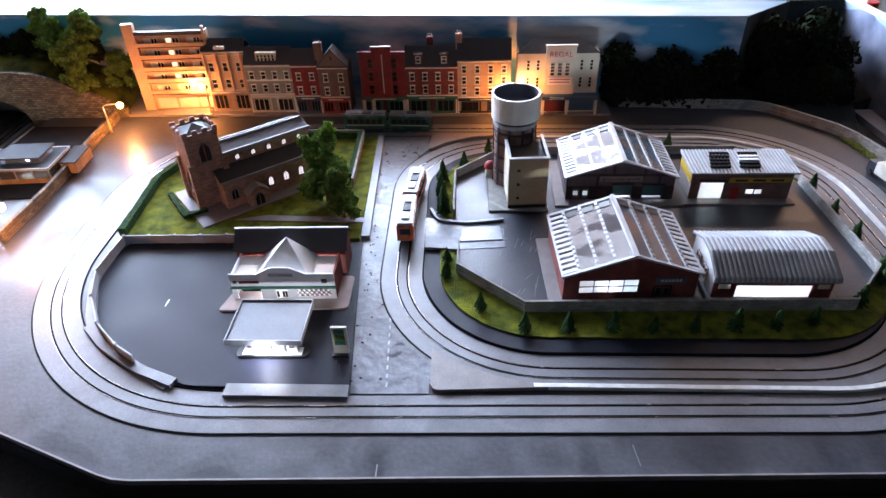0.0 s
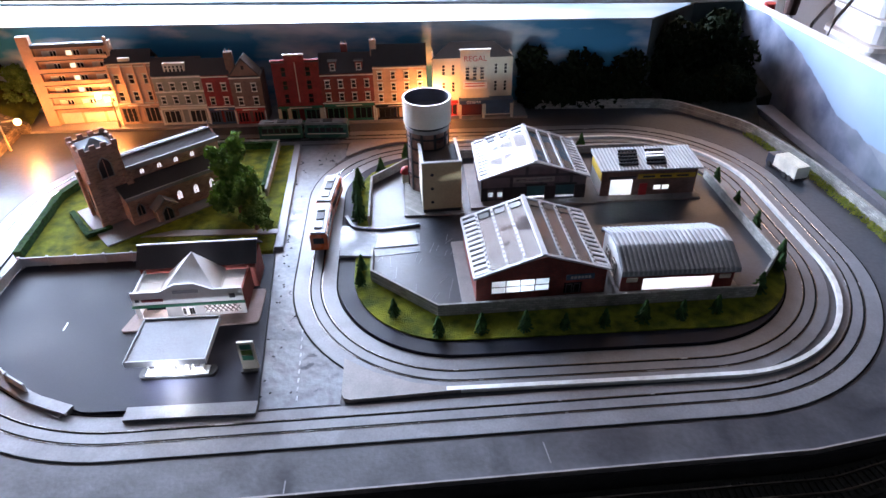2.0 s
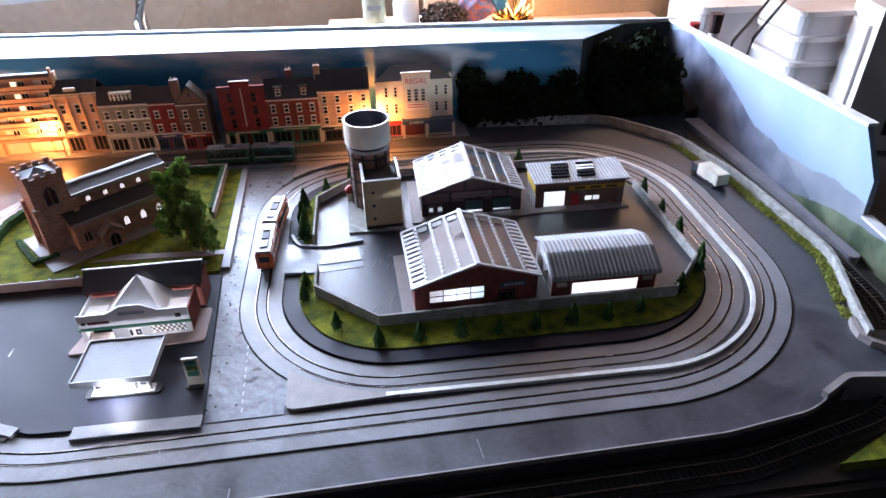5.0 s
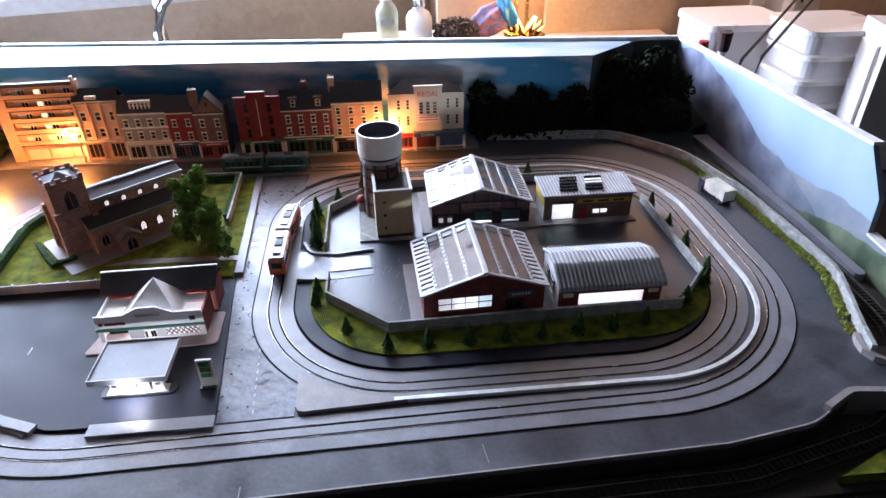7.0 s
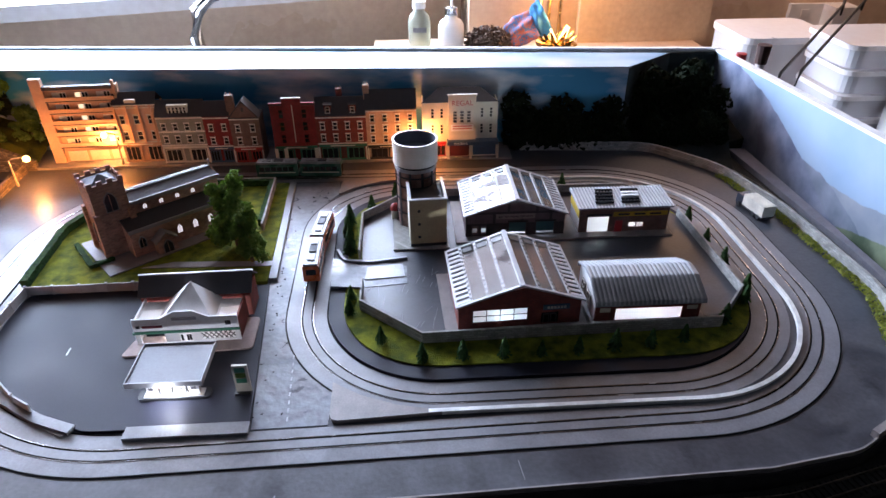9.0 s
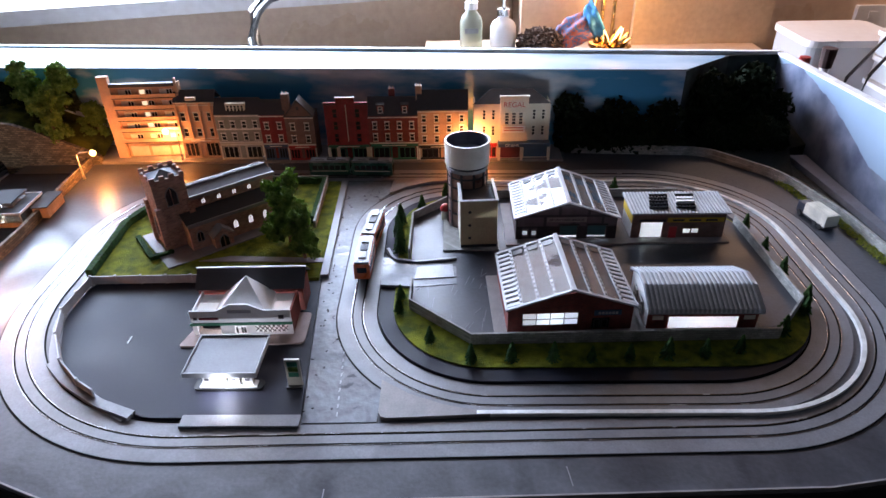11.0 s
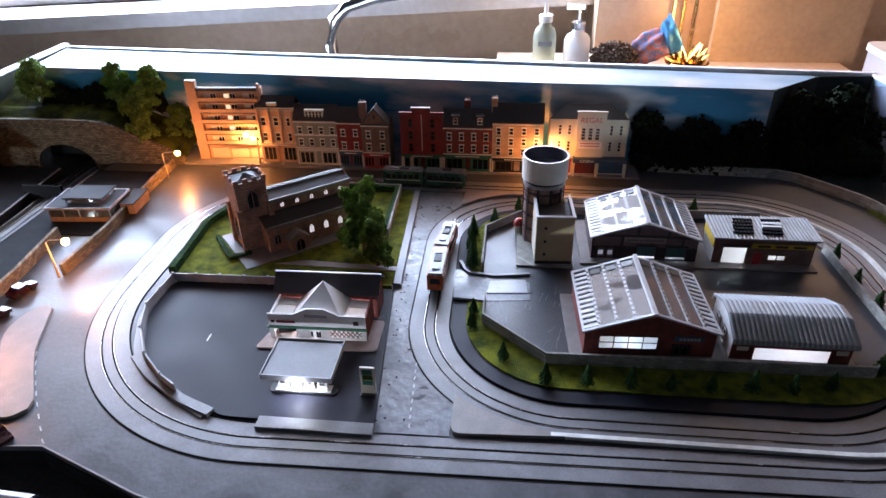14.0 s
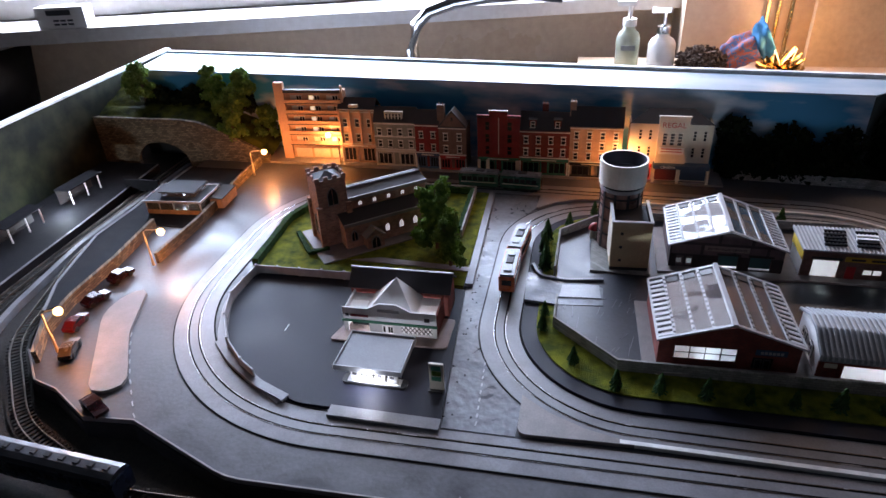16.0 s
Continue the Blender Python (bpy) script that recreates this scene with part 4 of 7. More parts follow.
part("roof", slab(bm_new(), (0.039, -0.0005, 0.0615), (0.039, 0.02, 0.0615), (0.019, 0.02, 0.0845), (0.019, -0.0005, 0.0845), 0.0015), SLATE, h4, "dark slate roof")
part("loft_window", box(bm_new(), 0.0175, -0.0004, 0.070, 0.0205, 0.0002, 0.075), DARKGLASS, h4)
chimney(0.003, 0.008, 0.06, 0.090, 0.005, BROWNBRICK, h4)
h5 = town_house("bright red shop front with stepped parapet and tall panes", 0.114, 0.171, 0.079, 0.0792, SHOPRED, 2, 3, y=1.140, depth=0.006, ground=0.022, shop=GREEN_SIGN, win=(0.008, 0.012), frame=SHOPRED, parapet=True)
part("parapet", box(bm_new(), 0.0165, -0.0018, 0.022, 0.0405, 0.0, 0.0865), SHOPRED, h5)
part("coping", box(bm_new(), 0.0160, -0.0024, 0.0866, 0.0410, 0.0008, 0.0876), CREAM, h5)
for x0, x1 in ((0.0, 0.004), (0.012, 0.0165), (0.052, 0.0568)):
    part("pier", box(bm_new(), x0, -0.0032, 0.0, x1, -0.0019, 0.019), CREAM, h5, "pale shop front pier")
part("fin", box(bm_new(), 0.0285, -0.0028, 0.028, 0.0295, -0.0018, 0.078), CREAM, h5)
h6 = town_house("dark red-brick pair of houses with two dormers", 0.171, 0.236, 0.062, 0.084, REDBRICK, 4, 2, y=1.140, ground=0.023, shop=GREEN_SIGN, win=(0.0062, 0.0098))
for dx in (0.012, 0.044):
    d = part("dormer", box(bm_new(), dx, 0.002, 0.064, dx + 0.009, 0.016, 0.076), REDBRICK, h6)
    sash(d, dx + 0.0015, 0.0655, 0.006, 0.008, y=0.0015)
    part("dormer_roof", slab(bm_new(), (dx - 0.001, 0.001, 0.076), (dx + 0.010, 0.001, 0.076), (dx + 0.010, 0.018, 0.079), (dx - 0.001, 0.018, 0.079), 0.001), SLATE, d)
chimney(0.031, 0.02, 0.07, 0.092, 0.004, REDBRICK, h6)
h7 = town_house("tan brick corner inn with white sash windows", 0.236, 0.302, 0.069, 0.092, TANBRICK, 4, 3, y=1.140, ground=0.020, shop=BLACK, win=(0.0062, 0.0092))
chimney(0.002, 0.012, 0.07, 0.098, 0.004, TANBRICK, h7)

# cinema
cin = thing("cinema", "cream art deco cinema with a raised lettered tower and canopy", "cinema", (0.310, 1.140, 0.003))
CW = 0.099
c_holes = [(0.011, 0.033, 0.0155, 0.046), (0.023, 0.033, 0.0275, 0.046), (0.011, 0.055, 0.0155, 0.068), (0.023, 0.055, 0.0275, 0.068),
           (0.076, 0.033, 0.0805, 0.046), (0.088, 0.033, 0.0925, 0.046), (0.076, 0.055, 0.0805, 0.068), (0.088, 0.055, 0.0925, 0.068)]
part("wall", wall_with_holes(CW, 0.0755, c_holes), CREAM, cin)
for a, b, c, d in c_holes:
    sash(cin, a, b, c - a, d - b, bars=(1, 2), frame=CREAM)
part("side_wall", box(bm_new(), 0, 0.0015, 0, 0.0015, 0.03, 0.0755), CREAM, cin)
part("side_wall", box(bm_new(), CW - 0.0015, 0.0015, 0, CW, 0.03, 0.0755), CREAM, cin)
part("roof", slab(bm_new(), (-0.001, 0, 0.0757), (CW + 0.001, 0, 0.0757), (CW - 0.022, 0.022, 0.089), (0.022, 0.022, 0.089), 0.0015), SLATE, cin, "dark hipped roof")
part("tower_front", box(bm_new(), 0.034, -0.004, 0.02, 0.070, -0.0001, 0.0858), CREAM, cin)
part("tower_cap", box(bm_new(), 0.033, -0.005, 0.0858, 0.071, -0.0006, 0.0872), CREAM, cin)
for i in range(3):
    sash(cin, 0.0395 + 0.009 * i, 0.050, 0.006, 0.016, y=-0.0052, bars=(1, 3), frame=CREAM)
words("REGAL", 0.0095, REDP, pose(0.052, -0.0043, 0.0755, 90, 0, 0), "lettering", cin, "dark red cinema name lettering")
part("poster_board", box(bm_new(), 0.037, -0.0052, 0.038, 0.067, -0.0041, 0.047), WHITECARD, cin)
for i in range(2):
    part("poster_line", box(bm_new(), 0.0395, -0.0056, 0.0445 - 0.0035 * i, 0.0645, -0.0051, 0.0455 - 0.0035 * i), REDP, cin, "red unreadable programme line")
part("canopy", box(bm_new(), 0.032, -0.012, 0.0205, 0.100, -0.0001, 0.0255), BLUE, cin)
words("CINEMA", 0.005, WHITECARD, pose(0.05, -0.0124, 0.023, 90, 0, 0), "lettering", cin, "white cinema lettering")
part("foyer", box(bm_new(), 0.034, -0.0008, 0.001, 0.062, 0, 0.020), mat("dark_red_doors", (0.1, 0.012, 0.014), 0.5), cin, "dark red foyer doors")
part("shop_window", box(bm_new(), 0.067, -0.0008, 0.002, 0.098, 0, 0.019), BLUE, cin)
for xx in (0.032, 0.062, 0.098):
    part("pillar", box(bm_new(), xx, -0.009, 0, xx + 0.003, -0.006, 0.0205), CREAM, cin)
sash(cin, 0.006, 0.003, 0.024, 0.014, y=-0.0014, bars=(4, 0), frame=REDP)
part("fascia", box(bm_new(), 0.003, -0.002, 0.018, 0.031, -0.0001, 0.022), REDP, cin)


def gable_shed(label, x0, y0, x1, y1, eave, ridge, wall, turn, cells, front):
    """A gable-fronted works shed: hollow walls, glazed roof in a steel lattice, card base."""
    w, d = x1 - x0, y1 - y0
    ob = thing("workshop", label, "workshop", (x0, y0, 0.0056), turn, "industrial units")
    part("base", box(bm_new(), -0.011, -0.012, 0, w + 0.010, d + 0.004, 0.0018), KERB, ob, "pale card base")
    top = lambda x: eave + (ridge - eave) * (1 - abs(x - w / 2) / (w / 2))
    zb = pose(0, 0, 0.0018)
    fr = part("front_wall", wall_with_holes(w, top, front), wall, ob)
    fr.matrix_basis = zb
    bk = part("back_wall", wall_with_holes(w, top, []), wall, ob)
    bk.matrix_basis = pose(0, d - 0.0015, 0.0018)
    for x in (0.0, w - 0.0015):
        part("side_wall", box(bm_new(), x, 0.0015, 0.0018, x + 0.0015, d - 0.0015, eave + 0.001), wall, ob)
    for s in (0, 1):
        xa, xb = (-0.003, w / 2) if s == 0 else (w + 0.003, w / 2)
        za, zt = eave + 0.0008, ridge + 0.003
        P = lambda u, v: Vector((xa + (xb - xa) * v, -0.004 + (d + 0.007) * u, za + (zt - za) * v))
        roof = part("roof", slab(bm_new(), P(0.02, 0.02), P(0.98, 0.02), P(0.98, 0.98), P(0.02, 0.98), 0.0008 if s else -0.0008), CLEAR, ob, "clear glazed roof sheet")
        up = Vector((0, 0, 0.0012))
        th = 0.0016 if s else -0.0016
        for v0, v1 in ((0, 0.035), (0.225, 0.265), (0.47, 0.51), (0.715, 0.755), (0.955, 1.0)):
            bar = part("roof_bar", slab(bm_new(), P(0, v0) + up, P(1, v0) + up, P(1, v1) + up, P(0, v1) + up, th), ROOFTRIM, ob)
            if 0.1 < v0 < 0.9:
                for j in range(13):
                    u = 0.05 + 0.07 * j
                    hole = slab(bm_new(), P(u, v0 + 0.006) + up * 1.15, P(u + 0.03, v0 + 0.006) + up * 1.15, P(u + 0.03, v1 - 0.006) + up * 1.15, P(u, v1 - 0.006) + up * 1.15, th * 0.1)
                    part("slot", hole, BLACK, bar)
        for u0, u1 in ((0, 0.03), (0.97, 1.0)):
            part("roof_bar", slab(bm_new(), P(u0, 0) + up, P(u1, 0) + up, P(u1, 1) + up, P(u0, 1) + up, th), ROOFTRIM, roof)
        for j in range(12):
            u = 0.045 + j * 0.077
            part("roof_rung", slab(bm_new(), P(u, 0.035) + up * 0.7, P(u + 0.038, 0.035) + up * 0.7, P(u + 0.038, 0.225) + up * 0.7, P(u, 0.225) + up * 0.7, th * 0.5), RIB, roof)
        for v in (0.285, 0.53, 0.775):
            part("vent", slab(bm_new(), P(0.86, v) + up * 0.6, P(0.94, v) + up * 0.6, P(0.94, v + 0.15) + up * 0.6, P(0.86, v + 0.15) + up * 0.6, th * 0.3), BLACK, roof, "small dark roof vent")
    part("ridge_cap", box(bm_new(), w / 2 - 0.0018, -0.0045, ridge + 0.0035, w / 2 + 0.0018, d + 0.0035, ridge + 0.005), ROOFTRIM, ob)
    return ob


def light_in(x, y, z, watts, colour=(0.70, 0.95, 1.0), size=0.004):
    lamp("interior_led", "POINT", pose(x, y, z), watts, colour, size)


# brick workshop
bw = gable_shed("red-brick workshop with glazed lattice roof and wide lit window", 0.328, 0.768, 0.434, 0.850, 0.026, 0.043, REDBRICK, 2.5, 5,
                [(0.012, 0.006, 0.060, 0.0195), (0.072, 0.001, 0.087, 0.0125)])
part("window", box(bm_new(), 0.012, 0.0005, 0.0078, 0.060, 0.001, 0.0213), FROST, bw, "white lit window sheet")
bm = bm_new()
for i in range(5):
    box(bm, 0.012 + 0.01185 * i, -0.0002, 0.0078, 0.0126 + 0.01185 * i, 0.0004, 0.0213)
for i in range(3):
    box(bm, 0.012, -0.0002, 0.0078 + 0.0065 * i, 0.060, 0.0004, 0.0083 + 0.0065 * i)
part("glazing_bars", bm, BLACK, bw)
part("doorway", box(bm_new(), 0.072, 0.001, 0.0028, 0.087, 0.0014, 0.0143), DARKGLASS, bw)
for i in range(2):
    sash(bw, 0.0735 + 0.0065 * i, 0.0035, 0.0055, 0.009, y=0.0002, bars=(1, 0), sill=False, frame=SLATE)
part("name_board", box(bm_new(), 0.073, -0.001, 0.0175, 0.096, -0.0001, 0.0225), BLUE, bw, "dark blue shop name board")
bm = bm_new()
for i in range(6):
    box(bm, 0.0765 + 0.0029 * i, -0.0013, 0.0188, 0.0785 + 0.0029 * i, -0.0009, 0.0212)
part("name_mark", bm, ROOFTRIM, bw, "pale plain bars of the shop name")
light_in(0.365, 0.777, 0.020, 0.5)

# grey works shed
gw = gable_shed("grey clad road service depot with teal doors and glazed roof", 0.348, 0.922, 0.453, 0.998, 0.026, 0.043, BOARDING, 0.0, 4,
                [(0.007, 0.004, 0.012, 0.0095), (0.0165, 0.004, 0.0215, 0.0095), (0.046, 0.001, 0.064, 0.016), (0.075, 0.001, 0.094, 0.016)])
for a in (0.007, 0.0165):
    part("window", box(bm_new(), a, 0.0005, 0.0055, a + 0.005, 0.001, 0.0115), FROST, gw, "small white lit window")
for a, b in ((0.046, 0.064), (0.075, 0.094)):
    dr = part("roller_door", box(bm_new(), a, 0.0004, 0.0055, b, 0.0012, 0.0178), TEAL, gw, "teal half-raised roller door")
    part("door_frame", box(bm_new(), a - 0.002, -0.0012, 0.0178, b + 0.002, 0, 0.0195), BLACK, dr)
part("plinth", box(bm_new(), 0.0, -0.0008, 0.0018, 0.0065, -0.0001, 0.016), DARKBRICK, gw)
part("plinth", box(bm_new(), 0.022, -0.0008, 0.0018, 0.0455, -0.0001, 0.016), DARKBRICK, gw)
part("plinth", box(bm_new(), 0.0645, -0.0008, 0.0018, 0.0745, -0.0001, 0.016), DARKBRICK, gw)
part("plinth", box(bm_new(), 0.0945, -0.0008, 0.0018, 0.105, -0.0001, 0.016), DARKBRICK, gw)
part("sign_board", box(bm_new(), 0.032, -0.0012, 0.022, 0.073, -0.0001, 0.0275), KERB, gw, "pale sign board")
words("BRITISH ROAD SERVICES", 0.0033, BLACK, pose(0.0525, -0.0014, 0.0247, 90, 0, 0), "lettering", gw, "dark sign lettering")
light_in(0.385, 0.935, 0.024, 0.5)

# yellow-fronted depot
yd = thing("depot", "brown brick depot with yellow sign band and ribbed flat roof", "workshop", (0.469, 0.922, 0.0056), 0.0, "industrial units")
part("base", box(bm_new(), -0.006, -0.010, 0, 0.100, 0.043, 0.0018), KERB, yd, "pale card base")
fw = part("front_wall", wall_with_holes(0.096, 0.029, [(0.009, 0.0, 0.032, 0.019), (0.054, 0.005, 0.070, 0.0105)]), BROWNBRICK, yd)
fw.matrix_basis = pose(0, 0, 0.0018)
for x in (0, 0.0945):
    part("side_wall", box(bm_new(), x, 0.0015, 0.0018, x + 0.0015, 0.0385, 0.030), BROWNBRICK if x else WHITECARD, yd)
part("back_wall", box(bm_new(), 0, 0.0386, 0.0018, 0.096, 0.040, 0.031), BROWNBRICK, yd)
part("side_board", box(bm_new(), -0.0009, 0.001, 0.019, -0.0001, 0.038, 0.028), YELLOW, yd)
part("sign_board", box(bm_new(), 0.036, -0.001, 0.0205, 0.094, -0.0001, 0.0255), YELLOW, yd, "dull yellow sign board")
for i in range(3):
    part("sign_bar", box(bm_new(), 0.041 + 0.017 * i, -0.0014, 0.022, 0.053 + 0.017 * i, -0.0009, 0.024), BLACK, yd, "dark unreadable sign word")
part("door_frame", box(bm_new(), 0.007, -0.0012, 0.0208, 0.034, -0.0001, 0.0235), SLATE, yd)
part("roller_door", box(bm_new(), 0.009, 0.0008, 0.0018, 0.032, 0.0014, 0.0208), FROST, yd, "white lit roller door")
part("window", box(bm_new(), 0.054, 0.0006, 0.0068, 0.070, 0.0012, 0.0123), FROST, yd, "small white lit window")
part("window_bar", box(bm_new(), 0.0615, -0.0003, 0.0068, 0.0625, 0.0004, 0.0123), BLACK, yd)
part("door", box(bm_new(), 0.039, -0.0008, 0.0018, 0.047, -0.0001, 0.015), REDP, yd, "red side door")
part("roof", slab(bm_new(), (-0.003, -0.004, 0.0325), (0.099, -0.004, 0.0325), (0.099, 0.041, 0.034), (-0.003, 0.041, 0.034), 0.0015), ROOFGREY, yd, "grey ribbed roof sheet")
for i in range(30):
    x = -0.0025 + i * 0.00345
    part("roof_rib", slab(bm_new(), (x, -0.0042, 0.0336), (x + 0.0014, -0.0042, 0.0336), (x + 0.0014, 0.041, 0.0352), (x, 0.041, 0.0352), 0.0012), RIB, yd)
for cx in (0.017, 0.045):
    for k in range(5):
        # two of the dark rooflights are coloured white for a reflection
        pale = cx > 0.03 and k in (2, 3)
        part("rooflight", box(bm_new(), cx + 0.0015 * k, 0.004 + 0.0068 * k, 0.0338, cx + 0.019 + 0.0015 * k, 0.0072 + 0.0068 * k, 0.0356), WHITECARD if pale else SLOT, yd, "rooflight coloured white as a reflection" if pale else "dark narrow rooflight")
light_in(0.515, 0.942, 0.026, 0.5)

# barrel-roof unit
au = thing("workshop", "brick unit with ribbed grey barrel roof and wide lit doorway", "workshop", (0.447, 0.772, 0.0056), 0.0, "industrial units")
AW, AD = 0.093, 0.056
part("base", box(bm_new(), -0.006, -0.010, 0, AW + 0.006, AD + 0.004, 0.0018), KERB, au, "pale card base")
fw = part("front_wall", wall_with_holes(AW, 0.0215, [(0.018, 0.0, 0.077, 0.0125)]), REDBRICK, au)
fw.matrix_basis = pose(0, 0, 0.0018)
ARC_Y = [-0.005, -0.004, 0.019, 0.037, AD + 0.004, AD + 0.005]
ARC_Z = [0.0205, 0.0245, 0.0345, 0.0345, 0.0245, 0.0205]
for x in (0, AW - 0.0015):
    bm = bm_new()
    prism(bm, [(0.0015, 0.0018), (AD, 0.0018), (AD, 0.0235), (0.048, 0.029), (0.036, 0.0325), (0.02, 0.0325), (0.008, 0.029), (0.0015, 0.0235)], 0, 0.0015, pose(x, 0, 0, 90, 0, 90))
    part("side_wall", bm, REDBRICK if x else WHITECARD, au)
part("back_wall", box(bm_new(), 0, AD, 0.0018, AW, AD + 0.0015, 0.024), REDBRICK, au)
part("sign_board", box(bm_new(), 0.002, -0.0012, 0.0195, AW - 0.002, -0.0001, 0.0225), KERB, au, "long pale sign board")
part("doorway", box(bm_new(), 0.018, 0.0006, 0.0018, 0.077, 0.0012, 0.0143), FROST, au, "white lit wide doorway")
for x in (0.004, 0.081):
    part("notice", box(bm_new(), x, -0.0008, 0.0115, x + 0.009, -0.0001, 0.0155), CREAM, au)
for a, b, za, zb2 in zip(ARC_Y, ARC_Y[1:], ARC_Z, ARC_Z[1:]):
    part("roof_sheet", slab(bm_new(), (-0.002, a, za), (AW + 0.002, a, za), (AW + 0.002, b, zb2), (-0.002, b, zb2), 0.0012), ROOFGREY, au)
for i in range(24):
    x = -0.0015 + i * (AW + 0.002) / 24
    bm = bm_new()
    for a, b, za, zb2 in zip(ARC_Y, ARC_Y[1:], ARC_Z, ARC_Z[1:]):
        slab(bm, (x, a, za + 0.0012), (x + 0.0015, a, za + 0.0012), (x + 0.0015, b, zb2 + 0.0012), (x, b, zb2 + 0.0012), 0.0012)
    part("roof_rib", bm, RIB, au)
for i in range(2):
    sash(au, 0.012 + 0.018 * i, 0.006, 0.010, 0.012, m=pose(-0.0012, 0, 0, 0, 0, -90) @ pose(-AD, 0, 0), bars=(2, 1))
light_in(0.495, 0.795, 0.02, 0.92)

# water tower
wt = thing("water_tower", "white water tank on a rusty clad round tower", "water tower", (0.2975, 0.963, 0.0056))
part("base", box(bm_new(), -0.026, -0.062, 0, 0.032, 0.024, 0.0018), GREYSTONE, wt, "cobbled card base")
part("shaft", lathe(bm_new(), 0, 0, [(0.0, 0.0018), (0.0205, 0.0018), (0.0205, 0.067), (0.0, 0.067)], 28), RUST, wt)
for z in (0.018, 0.034, 0.049, 0.060):
    part("band", lathe(bm_new(), 0, 0, [(0.0205, z), (0.0212, z), (0.0212, z + 0.0016), (0.0205, z + 0.0016)], 28), SLATE, wt)
part("collar", lathe(bm_new(), 0, 0, [(0.0, 0.0671), (0.0222, 0.0671), (0.0222, 0.0705), (0.0, 0.0705)], 28), ROOFTRIM, wt)
part("neck", lathe(bm_new(), 0, 0, [(0.0, 0.0706), (0.021, 0.0706), (0.0222, 0.0735), (0.0, 0.0735)], 28), BLACK, wt)
tk = part("tank", lathe(bm_new(), 0, 0, [(0.0, 0.0736), (0.0236, 0.0736), (0.0238, 0.098), (0.0218, 0.098)], 40), TANK, wt, smooth=False)
part("tank_lining", lathe(bm_new(), 0, 0, [(0.0218, 0.0979), (0.0215, 0.084), (0.0, 0.084)], 40), TANKIN, tk)
for k in range(10):
    a = 6.2832 * k / 10
    part("cladding_strip", box(bm_new(), 0.0205, -0.0012, 0.0018, 0.0215, 0.0012, 0.0668, pose(0, 0, 0, 0, 0, math.degrees(a))), SLATE, wt)

# stair block beside the tower
sb = thing("stair_block", "ochre block with white copings and three round holes", "building", (0.290, 0.905, 0.0056), 3.0)
part("body", box(bm_new(), 0.001, 0.001, 0.006, 0.036, 0.046, 0.050), SLATE, sb)
part("plinth", box(bm_new(), 0, 0, 0.0018, 0.037, 0.047, 0.006), BLACK, sb)
part("front", box(bm_new(), 0, -0.0012, 0.006, 0.037, 0.001, 0.056), BLOCKSIDE, sb)
for x in (0, 0.036):
    part("side", box(bm_new(), x - 0.0006, 0.001, 0.006, x + 0.0012, 0.047, 0.056), CREAM if x == 0 else SLATE, sb)
    part("coping", box(bm_new(), x - 0.0012, -0.0016, 0.056, x + 0.0018, 0.048, 0.0572), WHITECARD, sb)
part("coping", box(bm_new(), 0.0018, -0.0016, 0.056, 0.0348, 0.0012, 0.0572), WHITECARD, sb)
for z in (0.014, 0.029, 0.044):
    bm = bm_new()
    tube(bm, 0, 0, 0, 0.0004, 0.0016, n=14)
    for v in bm.verts:
        v.co = Vector((v.co.x + 0.009, -0.0012 - v.co.z, v.co.y + z))
    part("hole", bm, BLACK, sb, "round dark hole")
# red awning hut
hut = thing("kiosk", "small white kiosk with a red domed top", "kiosk", (0.2735, 0.970, 0.0056))
part("body", tube(bm_new(), 0, 0, 0, 0.012, 0.0045, n=10), CREAM, hut)
part("dome", lathe(bm_new(), 0, 0, [(0.0062, 0.012), (0.0055, 0.0155), (0.0035, 0.018), (0.0, 0.019)], 14), REDP, hut, smooth=True)

# filling station shop
fs = thing("filling_station", "white-fronted filling station shop with a peaked roof", "shop", (0.057, 0.770, 0.0028), 1.0)
SW = 0.086
part("base", prism(bm_new(), [(p.x, p.y) for p in rounded([(-0.010, -0.014, 0.002), (SW + 0.011, -0.012, 0.004), (SW + 0.011, 0.03, 0.003), (0.002, 0.03, 0)])], 0, 0.0015), mat("pink_pavement", (0.42, 0.3, 0.27), 0.7), fs, "pink pavement slab")
shape = lambda x: 0.026 + 0.0065 * max(0.0, min(1.0, 1.6 - abs(x - SW / 2) / 0.0125))
front = part("front_wall", wall_with_holes(SW, shape, [(0.004, 0.0, 0.024, 0.0105), (0.036, 0.0, 0.046, 0.0095), (0.054, 0.002, 0.082, 0.0105)] + [(a, 0.0259, a + 0.0001, 0.0259) for a in (0.0230, 0.0305, 0.0355, 0.0505, 0.0555, 0.063)]), WHITECARD, fs)
front.matrix_basis = pose(0, 0, 0.0015)
part("sign_oval", box(bm_new(), 0.033, -0.0006, 0.0255, 0.053, -0.0001, 0.0283), ROOFTRIM, fs, "faint grey oval name panel")
part("fascia", box(bm_new(), -0.001, -0.0016, 0.0132, SW + 0.001, -0.0001, 0.0152), GREEN_SIGN, fs)
part("notice", box(bm_new(), 0.0075, -0.0006, 0.0185, 0.024, -0.0001, 0.0208), mat("dark_red_notice", (0.2, 0.02, 0.03), 0.5), fs)
part("notice", box(bm_new(), 0.0025, -0.0006, 0.0185, 0.0055, -0.0001, 0.021), SLATE, fs)
part("notice", box(bm_new(), 0.0755, -0.0006, 0.0185, 0.080, -0.0001, 0.0225), SLATE, fs)
for x in (0.0, SW - 0.0015):
    part("side_wall", box(bm_new(), x, 0.0015, 0.0015, x + 0.0015, 0.034, 0.024), WHITECARD if x == 0 else REDBRICK, fs)
